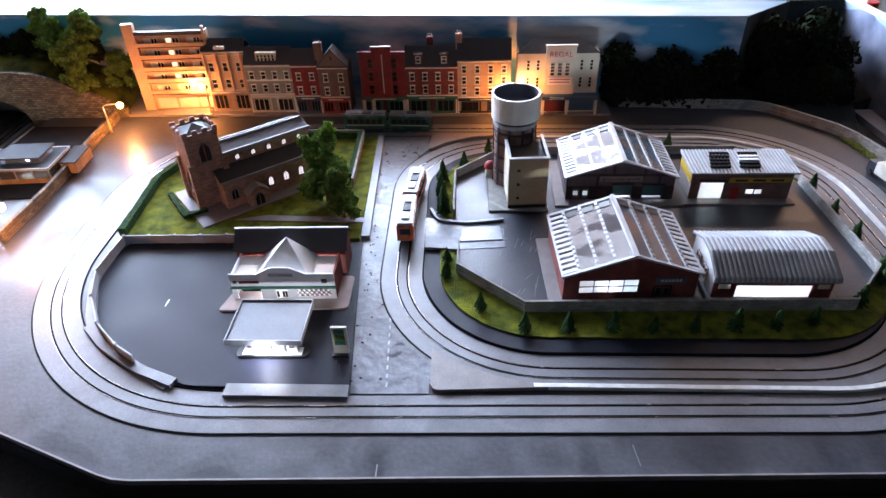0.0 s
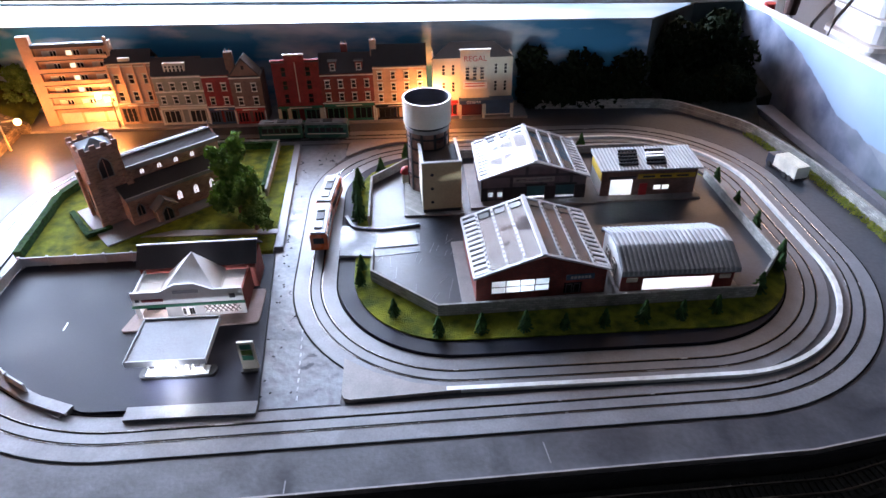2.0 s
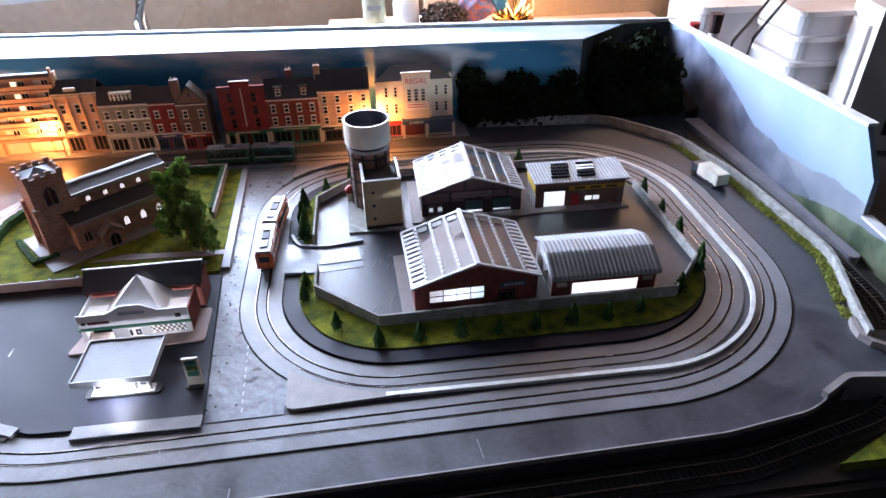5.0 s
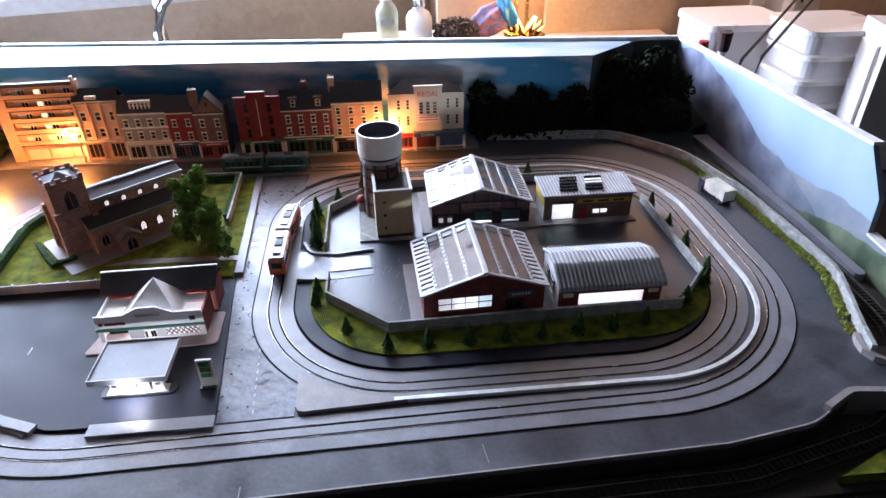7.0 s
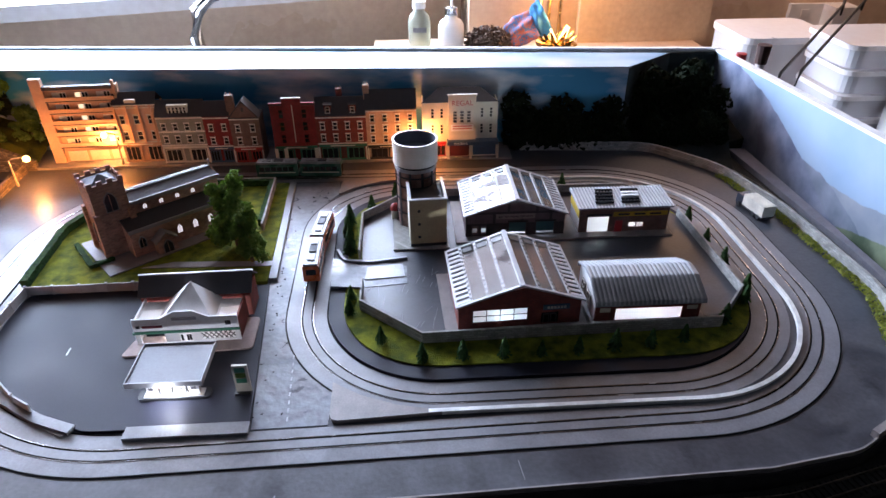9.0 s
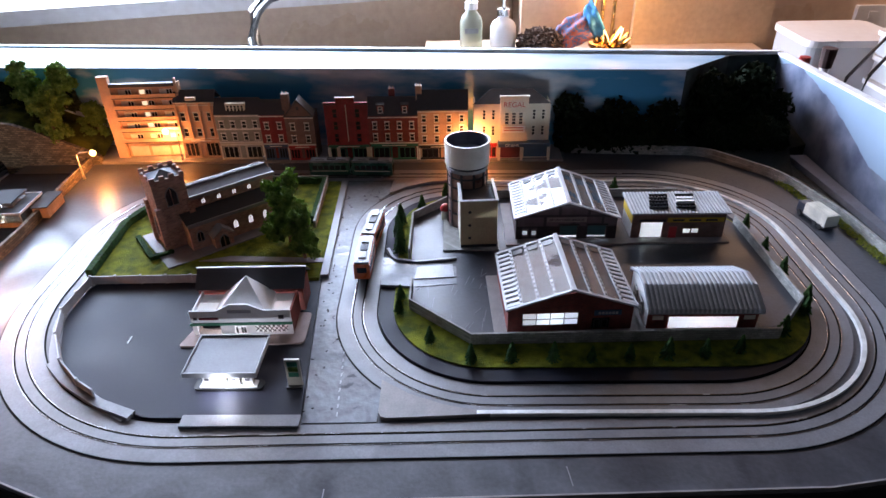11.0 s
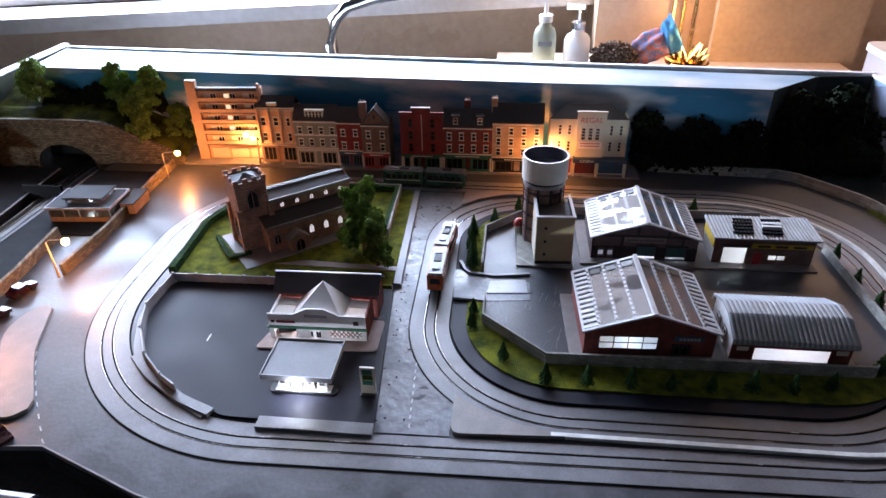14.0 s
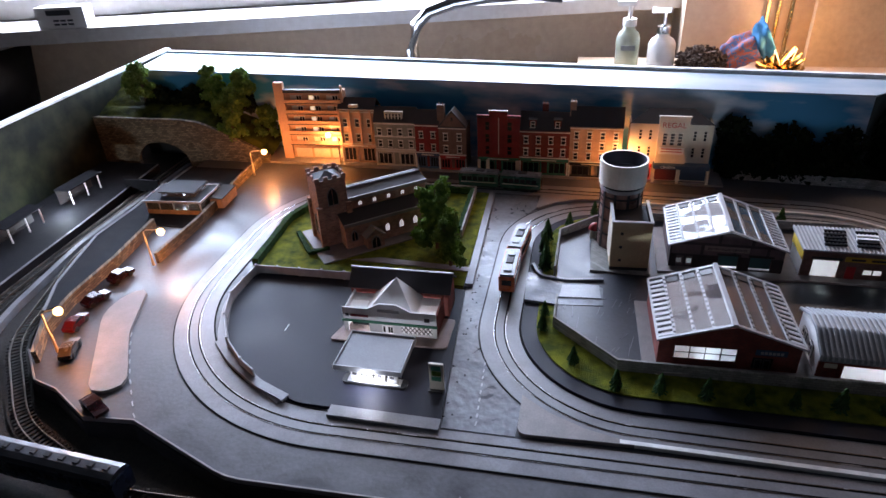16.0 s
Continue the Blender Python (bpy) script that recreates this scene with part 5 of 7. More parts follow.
part("door", box(bm_new(), 0.036, 0.0006, 0.0015, 0.046, 0.001, 0.011), FROST, fs, "white lit shop door")
for a in (0.0368, 0.0415, 0.0437):
    part("door_panel", box(bm_new(), a, 0.0, 0.0035, a + 0.0018, 0.0005, 0.0095), BLACK, fs)
part("shop_window", box(bm_new(), 0.054, 0.0006, 0.0035, 0.082, 0.001, 0.012), FROST, fs, "white lit shop window")
bm = bm_new()
for i in range(7):
    for s in (-1, 1):
        m = pose(0.056 + 0.004 * i, 0.0003, 0.0078, 0, s * 40, 0)
        box(bm, -0.0003, -0.0002, -0.0048, 0.0003, 0.0002, 0.0048, m)
part("lattice", bm, SLATE, fs, "dark diamond lattice in the shop window")
part("garage_bay", box(bm_new(), 0.004, 0.010, 0.0015, 0.024, 0.011, 0.012), PLATFORM, fs)
part("flat_roof", box(bm_new(), 0.0185, 0.0015, 0.0195, SW - 0.0185, 0.034, 0.0205), WHITECARD, fs)
for x0 in (0.0015, SW - 0.0184):
    for y0, y1 in ((0.0015, 0.007), (0.0225, 0.034)):
        part("flat_roof", box(bm_new(), x0, y0, 0.0195, x0 + 0.0169, y1, 0.0205), WHITECARD, fs)
    part("skylight", box(bm_new(), x0, 0.0071, 0.0197, x0 + 0.0169, 0.0224, 0.0203), FROST, fs, "white lit skylight sheet")
bm = bm_new()
a, b, c, d, top = [bm.verts.new(p) for p in ((0.020, 0.0016, 0.0206), (0.066, 0.0016, 0.0206), (0.066, 0.036, 0.0206), (0.020, 0.036, 0.0206), (0.043, 0.033, 0.0415))]
for f in ((a, b, top), (b, c, top), (c, d, top), (d, a, top), (d, c, b, a)):
    bm.faces.new(f)
part("peaked_roof", bm, WHITECARD, fs, "white card pyramid roof")
part("rear_wall", box(bm_new(), -0.004, 0.036, 0.0, SW + 0.004, 0.062, 0.026), REDBRICK, fs)
part("rear_roof", slab(bm_new(), (-0.006, 0.034, 0.0255), (SW + 0.006, 0.034, 0.0255), (SW + 0.006, 0.050, 0.0385), (-0.006, 0.050, 0.0385), 0.0012), SLATE, fs, "dark slate rear roof")
part("rear_roof", slab(bm_new(), (SW + 0.006, 0.066, 0.0255), (-0.006, 0.066, 0.0255), (-0.006, 0.050, 0.0385), (SW + 0.006, 0.050, 0.0385), 0.0012), SLATE, fs, "dark slate rear roof")
part("ridge", box(bm_new(), -0.0065, 0.0492, 0.0385, SW + 0.0065, 0.0508, 0.0395), WHITECARD, fs)
light_in(0.100, 0.787, 0.014, 0.2)

# pump canopy
cp = thing("pump_canopy", "flat grey pump canopy on pillars over lit fuel pumps", "canopy", (0.075, 0.701, 0.0028))
part("roof", box(bm_new(), 0.0, 0.0, 0.0175, 0.056, 0.045, 0.0205), SLATE, cp)
part("roof_sheet", box(bm_new(), 0.0012, 0.0012, 0.0206, 0.0548, 0.0438, 0.0210), mat("canopy_grey", (0.13, 0.13, 0.145), 0.5, scale=30), cp)
part("roof_edge", ribbon(bm_new(), [Vector(p) for p in ((0, 0), (0.056, 0), (0.056, 0.045), (0, 0.045))], -0.0006, 0.0006, 0.0172, 0.0222), ROOFTRIM, cp)
part("island", prism(bm_new(), [(p.x, p.y) for p in rounded([(0.003, 0.003, 0.004), (0.058, 0.003, 0.004), (0.058, 0.014, 0.004), (0.003, 0.014, 0.004)], step=0.002)], 0, 0.0022), BLACK, cp)
part("island_top", box(bm_new(), 0.008, 0.0045, 0.0022, 0.053, 0.0125, 0.003), WHITECARD, cp)
for x in (0.012, 0.046):
    part("pillar", box(bm_new(), x, 0.008, 0.003, x + 0.003, 0.011, 0.0175), WHITECARD, cp)
for i in range(4):
    pm = part("fuel_pump", box(bm_new(), 0.011 + 0.0105 * i, 0.0065, 0.003, 0.0185 + 0.0105 * i, 0.0105, 0.012), WHITECARD, cp, "white fuel pump", bevel=0.0004)
    part("display", box(bm_new(), 0.0125 + 0.0105 * i, 0.0059, 0.008, 0.0165 + 0.0105 * i, 0.0064, 0.0105), SLATE, pm)
part("light_strip", box(bm_new(), 0.008, 0.003, 0.0165, 0.050, 0.006, 0.0172), LED, cp, "white light strip")
lamp("canopy_led", "POINT", pose(0.103, 0.700, 0.0165), 0.16, (0.72, 0.9, 1.0), 0.003)
ps = thing("price_sign", "tall cream price sign with green panels", "sign", (0.152, 0.709, 0.0028))
part("foot", box(bm_new(), -0.001, -0.003, 0, 0.011, 0.004, 0.0015), BLACK, ps)
part("board", box(bm_new(), 0, 0, 0.0015, 0.0115, 0.002, 0.0275), CREAM, ps, bevel=0.0006)
for k in range(3):
    part("price_panel", box(bm_new(), 0.0018, -0.0005, 0.0105 + 0.0053 * k, 0.0097, -0.0001, 0.0150 + 0.0053 * k), GREEN_SIGN if k != 1 else LEAF, ps, "green panel")

# church
CHURCHLIT = glow_mat("lit_church_window", (0.9, 0.95, 1.0), 1.1)
ch = thing("church", "brown stone church with battlemented tower and lit windows", "church", (-0.018, 0.908, 0.004), 40.0)
part("base", box(bm_new(), -0.012, -0.034, 0, 0.14, 0.05, 0.0012), KERB, ch, "pale card base")
tw = part("tower", box(bm_new(), 0, 0, 0.0012, 0.033, 0.033, 0.078), CHURCH, ch)
for i in range(4):
    for q in ((i * 0.0098, -0.001), (i * 0.0098, 0.032)):
        part("merlon", box(bm_new(), q[0] - 0.0005, q[1], 0.0800, q[0] + 0.0045, q[1] + 0.002, 0.0838), CHURCH, tw)
        if 0 < i < 3:
            part("merlon", box(bm_new(), q[1], q[0] - 0.0005, 0.0800, q[1] + 0.002, q[0] + 0.0045, 0.0838), CHURCH, tw)
part("parapet", ribbon(bm_new(), [Vector(p) for p in ((0, 0), (0.033, 0), (0.033, 0.033), (0, 0.033))], -0.001, 0.001, 0.0765, 0.0800), CHURCH, tw)
bm = bm_new()
vs = [bm.verts.new(p) for p in ((0.003, 0.003, 0.0781), (0.030, 0.003, 0.0781), (0.030, 0.030, 0.0781), (0.003, 0.030, 0.0781), (0.0165, 0.0165, 0.0850))]
for f in ((0, 1, 4), (1, 2, 4), (2, 3, 4), (3, 0, 4)):
    bm.faces.new([vs[i] for i in f])
part("tower_roof", bm, SLATE, tw)
for x in (0.0, 0.033):
    for y in (0.0, 0.033):
        part("buttress", prism(bm_new(), [(x - 0.003, y - 0.003), (x + 0.003, y - 0.003), (x + 0.003, y + 0.003), (x - 0.003, y + 0.003)], 0.0012, 0.05), CHURCH, tw)


def pointed(parent, x, z, w, h, m, glass, name="window"):
    """A pointed church window with stone surround."""
    pts = [(-w / 2, 0), (w / 2, 0), (w / 2, h * 0.62), (w * 0.3, h * 0.85), (0, h), (-w * 0.3, h * 0.85), (-w / 2, h * 0.62)]
    g = m @ pose(x, 0, z, 90, 0, 0)
    win = part(name, prism(bm_new(), pts, 0.0002, 0.0006, g), glass, parent)
    part("surround", ribbon(bm_new(), [(Vector(p)) for p in pts], -0.0008, 0.0002, 0.0, 0.0011), KERB if glass is not CHURCHLIT else CHURCH, win).matrix_basis = g
    part("mullion", box(bm_new(), -0.0003, 0, 0.0006, 0.0003, h * 0.9, 0.0009, g), CHURCH, win)
    return win


pointed(tw, 0.0165, 0.050, 0.011, 0.020, pose(0, 0, 0), DARKGLASS)
pointed(tw, 0.0165, 0.012, 0.011, 0.024, pose(0, 0.033, 0, 0, 0, -90), DARKGLASS)
nv = part("nave", box(bm_new(), 0.033, 0.002, 0.0012, 0.128, 0.032, 0.050), CHURCH, ch)
part("nave_roof", slab(bm_new(), (0.033, 0.000, 0.0515), (0.129, 0.000, 0.0515), (0.129, 0.017, 0.0575), (0.033, 0.017, 0.0575), 0.001), SLATE, nv)
part("nave_roof", slab(bm_new(), (0.129, 0.034, 0.0515), (0.033, 0.034, 0.0515), (0.033, 0.017, 0.0575), (0.129, 0.017, 0.0575), 0.001), SLATE, nv)
for y in (0.0005, 0.0335):
    part("coping", box(bm_new(), 0.033, y - 0.001, 0.049, 0.1295, y + 0.001, 0.053), KERB, nv, "pale coping")
part("ridge", box(bm_new(), 0.033, 0.0163, 0.0573, 0.1295, 0.0177, 0.0588), KERB, nv)
part("cross", box(bm_new(), 0.1275, 0.0163, 0.0588, 0.1289, 0.0177, 0.0655), KERB, nv)
part("gable", prism(bm_new(), [(0, 0.05), (0.034, 0.05), (0.017, 0.059)], 0, 0.0015, pose(0.128, 0, 0, 90, 0, 90)), CHURCH, nv)
al = part("aisle", box(bm_new(), 0.020, -0.018, 0.0012, 0.128, 0.0019, 0.029), CHURCH, ch)
part("aisle_roof", slab(bm_new(), (0.019, -0.0195, 0.030), (0.129, -0.0195, 0.030), (0.129, 0.0015, 0.0385), (0.019, 0.0015, 0.0385), 0.001), mat("dark_lead", (0.04, 0.03, 0.03), 0.7), al)
part("coping", box(bm_new(), 0.019, -0.0205, 0.0285, 0.129, -0.0185, 0.0318), KERB, al)
part("aisle_gable", prism(bm_new(), [(-0.0185, 0.029), (0.002, 0.029), (0.002, 0.038)], 0, 0.0015, pose(0.020, 0, 0, 90, 0, 90)), CHURCH, al)
for i in range(5):
    pointed(nv, 0.047 + 0.0172 * i, 0.0412, 0.0042, 0.0056, pose(0, 0.002, 0), CHURCHLIT)
    if i > 0:
        pointed(al, 0.052 + 0.0172 * i, 0.0115, 0.0052, 0.0098, pose(0, -0.018, 0), CHURCHLIT)
pointed(al, 0.030, 0.010, 0.0065, 0.012, pose(0, -0.018, 0), DARKGLASS)
po = part("porch", box(bm_new(), 0.040, -0.030, 0.0012, 0.060, -0.0181, 0.014), CHURCH, ch)
part("porch_gable", prism(bm_new(), [(0.040, 0.014), (0.060, 0.014), (0.050, 0.0215)], 0, 0.012, pose(0, -0.0181, 0, 90, 0, 0)), CHURCH, po)
for s in (-1, 1):
    part("porch_roof", slab(bm_new(), (0.050 + s * 0.0115, -0.0312, 0.0138), (0.050 + s * 0.0115, -0.018, 0.0138), (0.05, -0.018, 0.0232), (0.05, -0.0312, 0.0232), -0.001 * s), KERB, po)
pointed(po, 0.050, 0.0012, 0.0095, 0.014, pose(0, -0.030, 0), DARKGLASS, "doorway")

# ---- street lamps ----


def street_lamp(x, y, dx, dy, height, watts, label, reach=0.014):
    ob = thing("street_lamp", label, "street lamp", (x, y, 0.002), 0.0, "street lamps")
    d = Vector((dx, dy)).normalized()
    part("post", pipe(bm_new(), [(0, 0, 0), (0, 0, height * 0.55), (0, 0, height), (d.x * 0.004, d.y * 0.004, height + 0.0025), (d.x * (reach - 0.003), d.y * (reach - 0.003), height + 0.003)], [0.0013, 0.001, 0.0008, 0.0007, 0.0007]), LAMPPOST, ob)
    part("base", tube(bm_new(), 0, 0, 0, 0.006, 0.0018, 0.0014, 10), LAMPPOST, ob)
    bx, by, bz = d.x * reach, d.y * reach, height + 0.0015
    part("head", tube(bm_new(), bx, by, bz + 0.001, bz + 0.003, 0.003, 0.0015, 10), LAMPPOST, ob)
    bm = bm_new()
    bmesh.ops.create_uvsphere(bm, u_segments=12, v_segments=8, radius=0.0040, matrix=pose(bx, by, bz - 0.0008))
    part("bulb", bm, BULB, ob, "glowing warm bulb", smooth=True)
    lamp("street_lamp_light", "POINT", pose(x + bx, y + by, bz - 0.004), watts, (1.0, 0.4, 0.1), 0.003)
    return ob


street_lamp(-0.197, 0.848, 1, 0.1, 0.042, 0.42, "cream street lamp glowing at the station wall", 0.020)
street_lamp(-0.200, 1.091, 1, 0.2, 0.034, 0.46, "cream street lamp glowing below the tunnel mound", 0.020)
street_lamp(-0.090, 1.146, -1, 0.0, 0.042, 0.5, "cream street lamp glowing before the flats")
street_lamp(-0.194, 0.699, 0.9, 0.4, 0.042, 0.34, "cream street lamp glowing over the parked cars")
street_lamp(0.3055, 1.139, 0.1, -1, 0.040, 0.5, "cream street lamp glowing between inn and cinema")

# ---- trees ----


def leaf_cloud(bm, rng, c, r, count, size):
    """Many small tilted leaf clumps spread through a lumpy ball."""
    for _ in range(count):
        d = Vector((rng.gauss(0, 1), rng.gauss(0, 1), rng.gauss(0, 1))).normalized()
        p = Vector(c) + d * r * rng.uniform(0.55, 1.08)
        s = size * rng.uniform(0.6, 1.4)
        q = Euler((rng.uniform(0, 6.3), rng.uniform(0, 6.3), rng.uniform(0, 6.3))).to_matrix()
        vs = [bm.verts.new(p + q @ Vector(v) * s) for v in ((1, 0, 0), (-0.4, 0.8, 0.2), (-0.5, -0.7, -0.1), (0.1, 0.1, 0.8))]
        for f in ((0, 1, 2), (0, 1, 3), (1, 2, 3), (2, 0, 3)):
            bm.faces.new([vs[i] for i in f])


def tree(x, y, z, height, spread, seed, label, leaf=LEAF, clumps=26):
    rng = random.Random(seed)
    ob = thing("tree", label, "tree", (x, y, z))
    bm = pipe(bm_new(), [(0, 0, 0), (0.0005, 0, height * 0.3), (-0.0005, 0.001, height * 0.6), (0, 0, height * 0.9)], [0.0022, 0.0017, 0.0011, 0.0004])
    for i in range(9):
        a, h = rng.uniform(0, 6.28), height * rng.uniform(0.25, 0.75)
        r = spread * rng.uniform(0.5, 0.85)
        pipe(bm, [(0, 0, h), (r * 0.5 * math.cos(a), r * 0.5 * math.sin(a), h + height * 0.07), (r * math.cos(a), r * math.sin(a), h + height * 0.15)], [0.0009, 0.0007, 0.0003], 5)
    part("trunk", bm, BARK, ob)
    bm = bm_new()
    for i in range(clumps):
        t = rng.uniform(0.16, 1.0)
        w = spread * (0.35 + 0.75 * math.sin(math.pi * min(1.0, t * 0.85 + 0.12)))
        a = rng.uniform(0, 6.28)
        rr = w * math.sqrt(rng.uniform(0.05, 1))
        leaf_cloud(bm, rng, (rr * math.cos(a), rr * math.sin(a), height * t), (cr := spread * rng.uniform(0.26, 0.42)), 70, spread * 0.11)
        bmesh.ops.create_icosphere(bm, subdivisions=1, radius=cr * 0.8, matrix=pose(rr * math.cos(a), rr * math.sin(a), height * t))
    part("crown", bm, leaf, ob, "rough foam foliage")
    return ob


tree(0.107, 0.926, 0.004, 0.078, 0.023, 3, "tall bushy model tree beside the church", clumps=46)
tree(0.129, 0.893, 0.004, 0.055, 0.016, 5, "smaller bushy model tree at the churchyard corner", clumps=36)
for i, (x, y, z, h, s) in enumerate(((-0.424, 1.190, 0.070, 0.058, 0.020), (-0.302, 1.190, 0.070, 0.056, 0.018), (-0.254, 1.192, 0.064, 0.056, 0.018), (-0.264, 1.170, 0.058, 0.042, 0.020), (-0.262, 1.158, 0.028, 0.036, 0.018), (-0.224, 1.198, 0.012, 0.050, 0.020))):
    tree(x, y, z, h, s, 20 + i, "bushy green model tree on the tunnel mound", clumps=40)


def fir_mesh(seed, h):
    rng = random.Random(seed)
    bm = bm_new()
    for i in range(9):
        t = i / 9
        r = 0.0042 * (1 - t) ** 0.8 * h / 0.02 + 0.0004
        for k in range(10):
            a = 6.2832 * (k + 0.5 * (i % 2)) / 10 + rng.uniform(-0.2, 0.2)
            z = h * (0.12 + 0.82 * t)
            q = r * rng.uniform(0.75, 1.2)
            c, s = math.cos(a), math.sin(a)
            w = 0.0011
            vs = [bm.verts.new(p) for p in ((-s * w * 0.4, c * w * 0.4, z + 0.0014), (s * w * 0.4, -c * w * 0.4, z + 0.0014), (q * c + s * w, q * s - c * w, z - 0.0012), (q * c * 1.1, q * s * 1.1, z - 0.0002), (q * c - s * w, q * s + c * w, z - 0.0012))]
            bm.faces.new((vs[0], vs[1], vs[3])), bm.faces.new((vs[1], vs[2], vs[3])), bm.faces.new((vs[0], vs[3], vs[4])), bm.faces.new((vs[0], vs[4], vs[2], vs[1]))
    return bm


FIRS = []
for v in range(3):
    f = thing("fir_tree", "small dark green model fir on the grass verge", "tree", (0, 0, -1), 0, "firs round the yard")
    part("trunk", tube(bm_new(), 0, 0, 0, 0.004, 0.0006, n=6), BARK, f)
    part("crown", fir_mesh(v, 0.020 + 0.002 * v), FIR, f)
    FIRS.append(f)
fir_spots = [(0.233, 0.822), (0.233, 0.800), (0.262, 0.759), (0.296, 0.735), (0.329, 0.735), (0.363, 0.735), (0.394, 0.735), (0.425, 0.736), (0.456, 0.738), (0.487, 0.740), (0.517, 0.745), (0.561, 0.766),
             (0.593, 0.795), (0.602, 0.812), (0.600, 0.857), (0.600, 0.899), (0.596, 0.940), (0.227, 0.900), (0.226, 0.915), (0.223, 0.935), (0.224, 0.960), (0.246, 0.995), (0.273, 1.026), (0.475, 1.032)]
rng = random.Random(4)
for i, (x, y) in enumerate(fir_spots):
    s = 1.25 if 17 <= i <= 20 else rng.uniform(0.85, 1.1)
    m = pose(x, y, 0.004, 0, 0, rng.uniform(0, 360))
    f = FIRS[i % 3] if i < 3 else copy_thing(FIRS[i % 3], m)
    f.matrix_basis = m @ Matrix.Diagonal((s, s, s, 1))

# wood cut-outs before the backdrop; their shade is put into a near-black leaf colour
def bush_row(name, x0, x1, y, height, seed, label, z0=0.0):
    rng = random.Random(seed)
    bm = bm_new()
    n = int((x1 - x0) / 0.010)
    for i in range(n):
        x = x0 + (x1 - x0) * i / n
        h = height * (0.62 + 0.38 * math.sin(i * 0.9 + seed) * rng.uniform(0.3, 1))
        for k in range(3):
            leaf_cloud(bm, rng, (x, y + rng.uniform(-0.008, 0.008), z0 + h * (k + 0.6) / 3.2), height * 0.22, 110, 0.0055)
    return tagged(new(name, mesh_of(name, bm, mat("wood_foliage_shade_in_colour", (0.012, 0.018, 0.009), 0.95, scale=150, spec=0.05))), label, "trees", kind="stuff")


bush_row("woodland", 0.440, 0.585, 1.176, 0.080, 2, "clump of model woodland before the backdrop, coloured near black as shade")
bush_row("woodland", 0.440, 0.60, 1.169, 0.034, 12, "low scrub at the foot of the backdrop, coloured near black as shade")
bush_row("woodland", 0.635, 0.745, 1.175, 0.05, 9, "low scrub on the corner bank, coloured near black as shade")
bush_row("woodland", -0.42, -0.24, 1.200, 0.036, 7, "scrub along the top of the tunnel mound, coloured near black as shade", 0.062)
bush_row("woodland", 0.60, 0.75, 1.225, 0.105, 5, "model woodland in the corner, coloured near black as shade")
# bank grass coloured near black to carry the shade behind the backdrop
structure("grass.002", prism(bm_new(), [(0.60, 1.155), (0.65, 1.135), (0.70, 1.09), (0.725, 1.10), (0.748, 1.17), (0.775, 1.18), (0.775, 1.32), (0.70, 1.31), (0.6, 1.19)], -0.02, lambda x, y: -0.015 + 0.17 * max(0.0, y - 1.09)), mat("bank_shade_in_colour", (0.008, 0.009, 0.004), 0.95, scale=60, bump=0.8), "grass bank in the corner, shade put into its near-black colour", "grass")

# verge scatter along the parapet wall
bm = bm_new()
rng = random.Random(8)
line = shifted(EDGE, 0.004, closed=False)
for a, b in zip(line[2:], line[3:]):
    if a.y > 1.06:
        continue
    for _ in range(int((b - a).length / 0.0004)):
        p = a + (b - a) * rng.random()
        leaf_cloud(bm, rng, (p.x + rng.uniform(-0.0065, 0.003), p.y, 0.0018), 0.0018, 4, 0.0012)
VERGE = mat("yellow_verge", (0.33, 0.33, 0.05), 0.95, second=(0.15, 0.2, 0.03), scale=300)
tagged(new("verge_plants", mesh_of("verge_plants", bm, VERGE)), "yellow-green verge plants along the parapet wall", "plants", kind="stuff")

# ---- vehicles ----


def tram_car(parent, m, paint, length, glass):
    """One tram car, built along +x from its back end."""
    W, H = 0.0155, 0.020
    ob = part("car_body", box(bm_new(), 0, -W / 2, 0.0035, length, W / 2, H, m), paint, parent, bevel=0.0016)
    part("roof", box(bm_new(), 0.001, -W / 2 + 0.001, H, length - 0.001, W / 2 - 0.001, H + 0.0022, m), TRAMROOF, ob, bevel=0.0009)
    part("skirt", box(bm_new(), 0.004, -W / 2 + 0.002, 0.0008, length - 0.004, W / 2 - 0.002, 0.0035, m), BLACK, ob)
    for s in (-1, 1):
        part("stripe", box(bm_new(), 0.003, s * (W / 2) - 0.0002, 0.0085, length - 0.003, s * (W / 2) + 0.0002, 0.0095, m), CREAM, ob)
        for k in range(6):
            x = 0.004 + k * (length - 0.008) / 6
            part("window", box(bm_new(), x, s * (W / 2) - 0.0003, 0.0110, x + (length - 0.008) / 6 - 0.0013, s * (W / 2) + 0.0003, 0.0165, m), glass, ob)
    for x in (-0.0003, length - 0.0003):
        part("end_window", box(bm_new(), x, -W / 2 + 0.003, 0.0105, x + 0.0006, W / 2 - 0.003, 0.0165, m), glass, ob)
    for k in range(3):
        part("roof_box", box(bm_new(), length * (0.15 + 0.28 * k), -0.0035, H + 0.0022, length * (0.15 + 0.28 * k) + 0.011, 0.0035, H + 0.0034, m), SLATE if k == 1 else TRAMROOF, ob, bevel=0.0005)
    return ob


tr = thing("tram", "orange two-car model tram with dark roof gear", "tram", (0.1935, 0.852, 0.0022), 90.0)
tram_car(tr, pose(0, 0, 0), ORANGE, 0.052, DARKGLASS)
tram_car(tr, pose(0.055, 0, 0, 0, 0, -6), ORANGE, 0.052, DARKGLASS)
part("coupling", box(bm_new(), 0.050, -0.002, 0.004, 0.057, 0.002, 0.006), BLACK, tr)
tg = thing("tram", "dark green two-car model tram with grey roof", "tram", (0.098, 1.0955, 0.0022), -1.3)
tram_car(tg, pose(0, 0, 0), TRAMGREEN, 0.052, DARKGLASS)
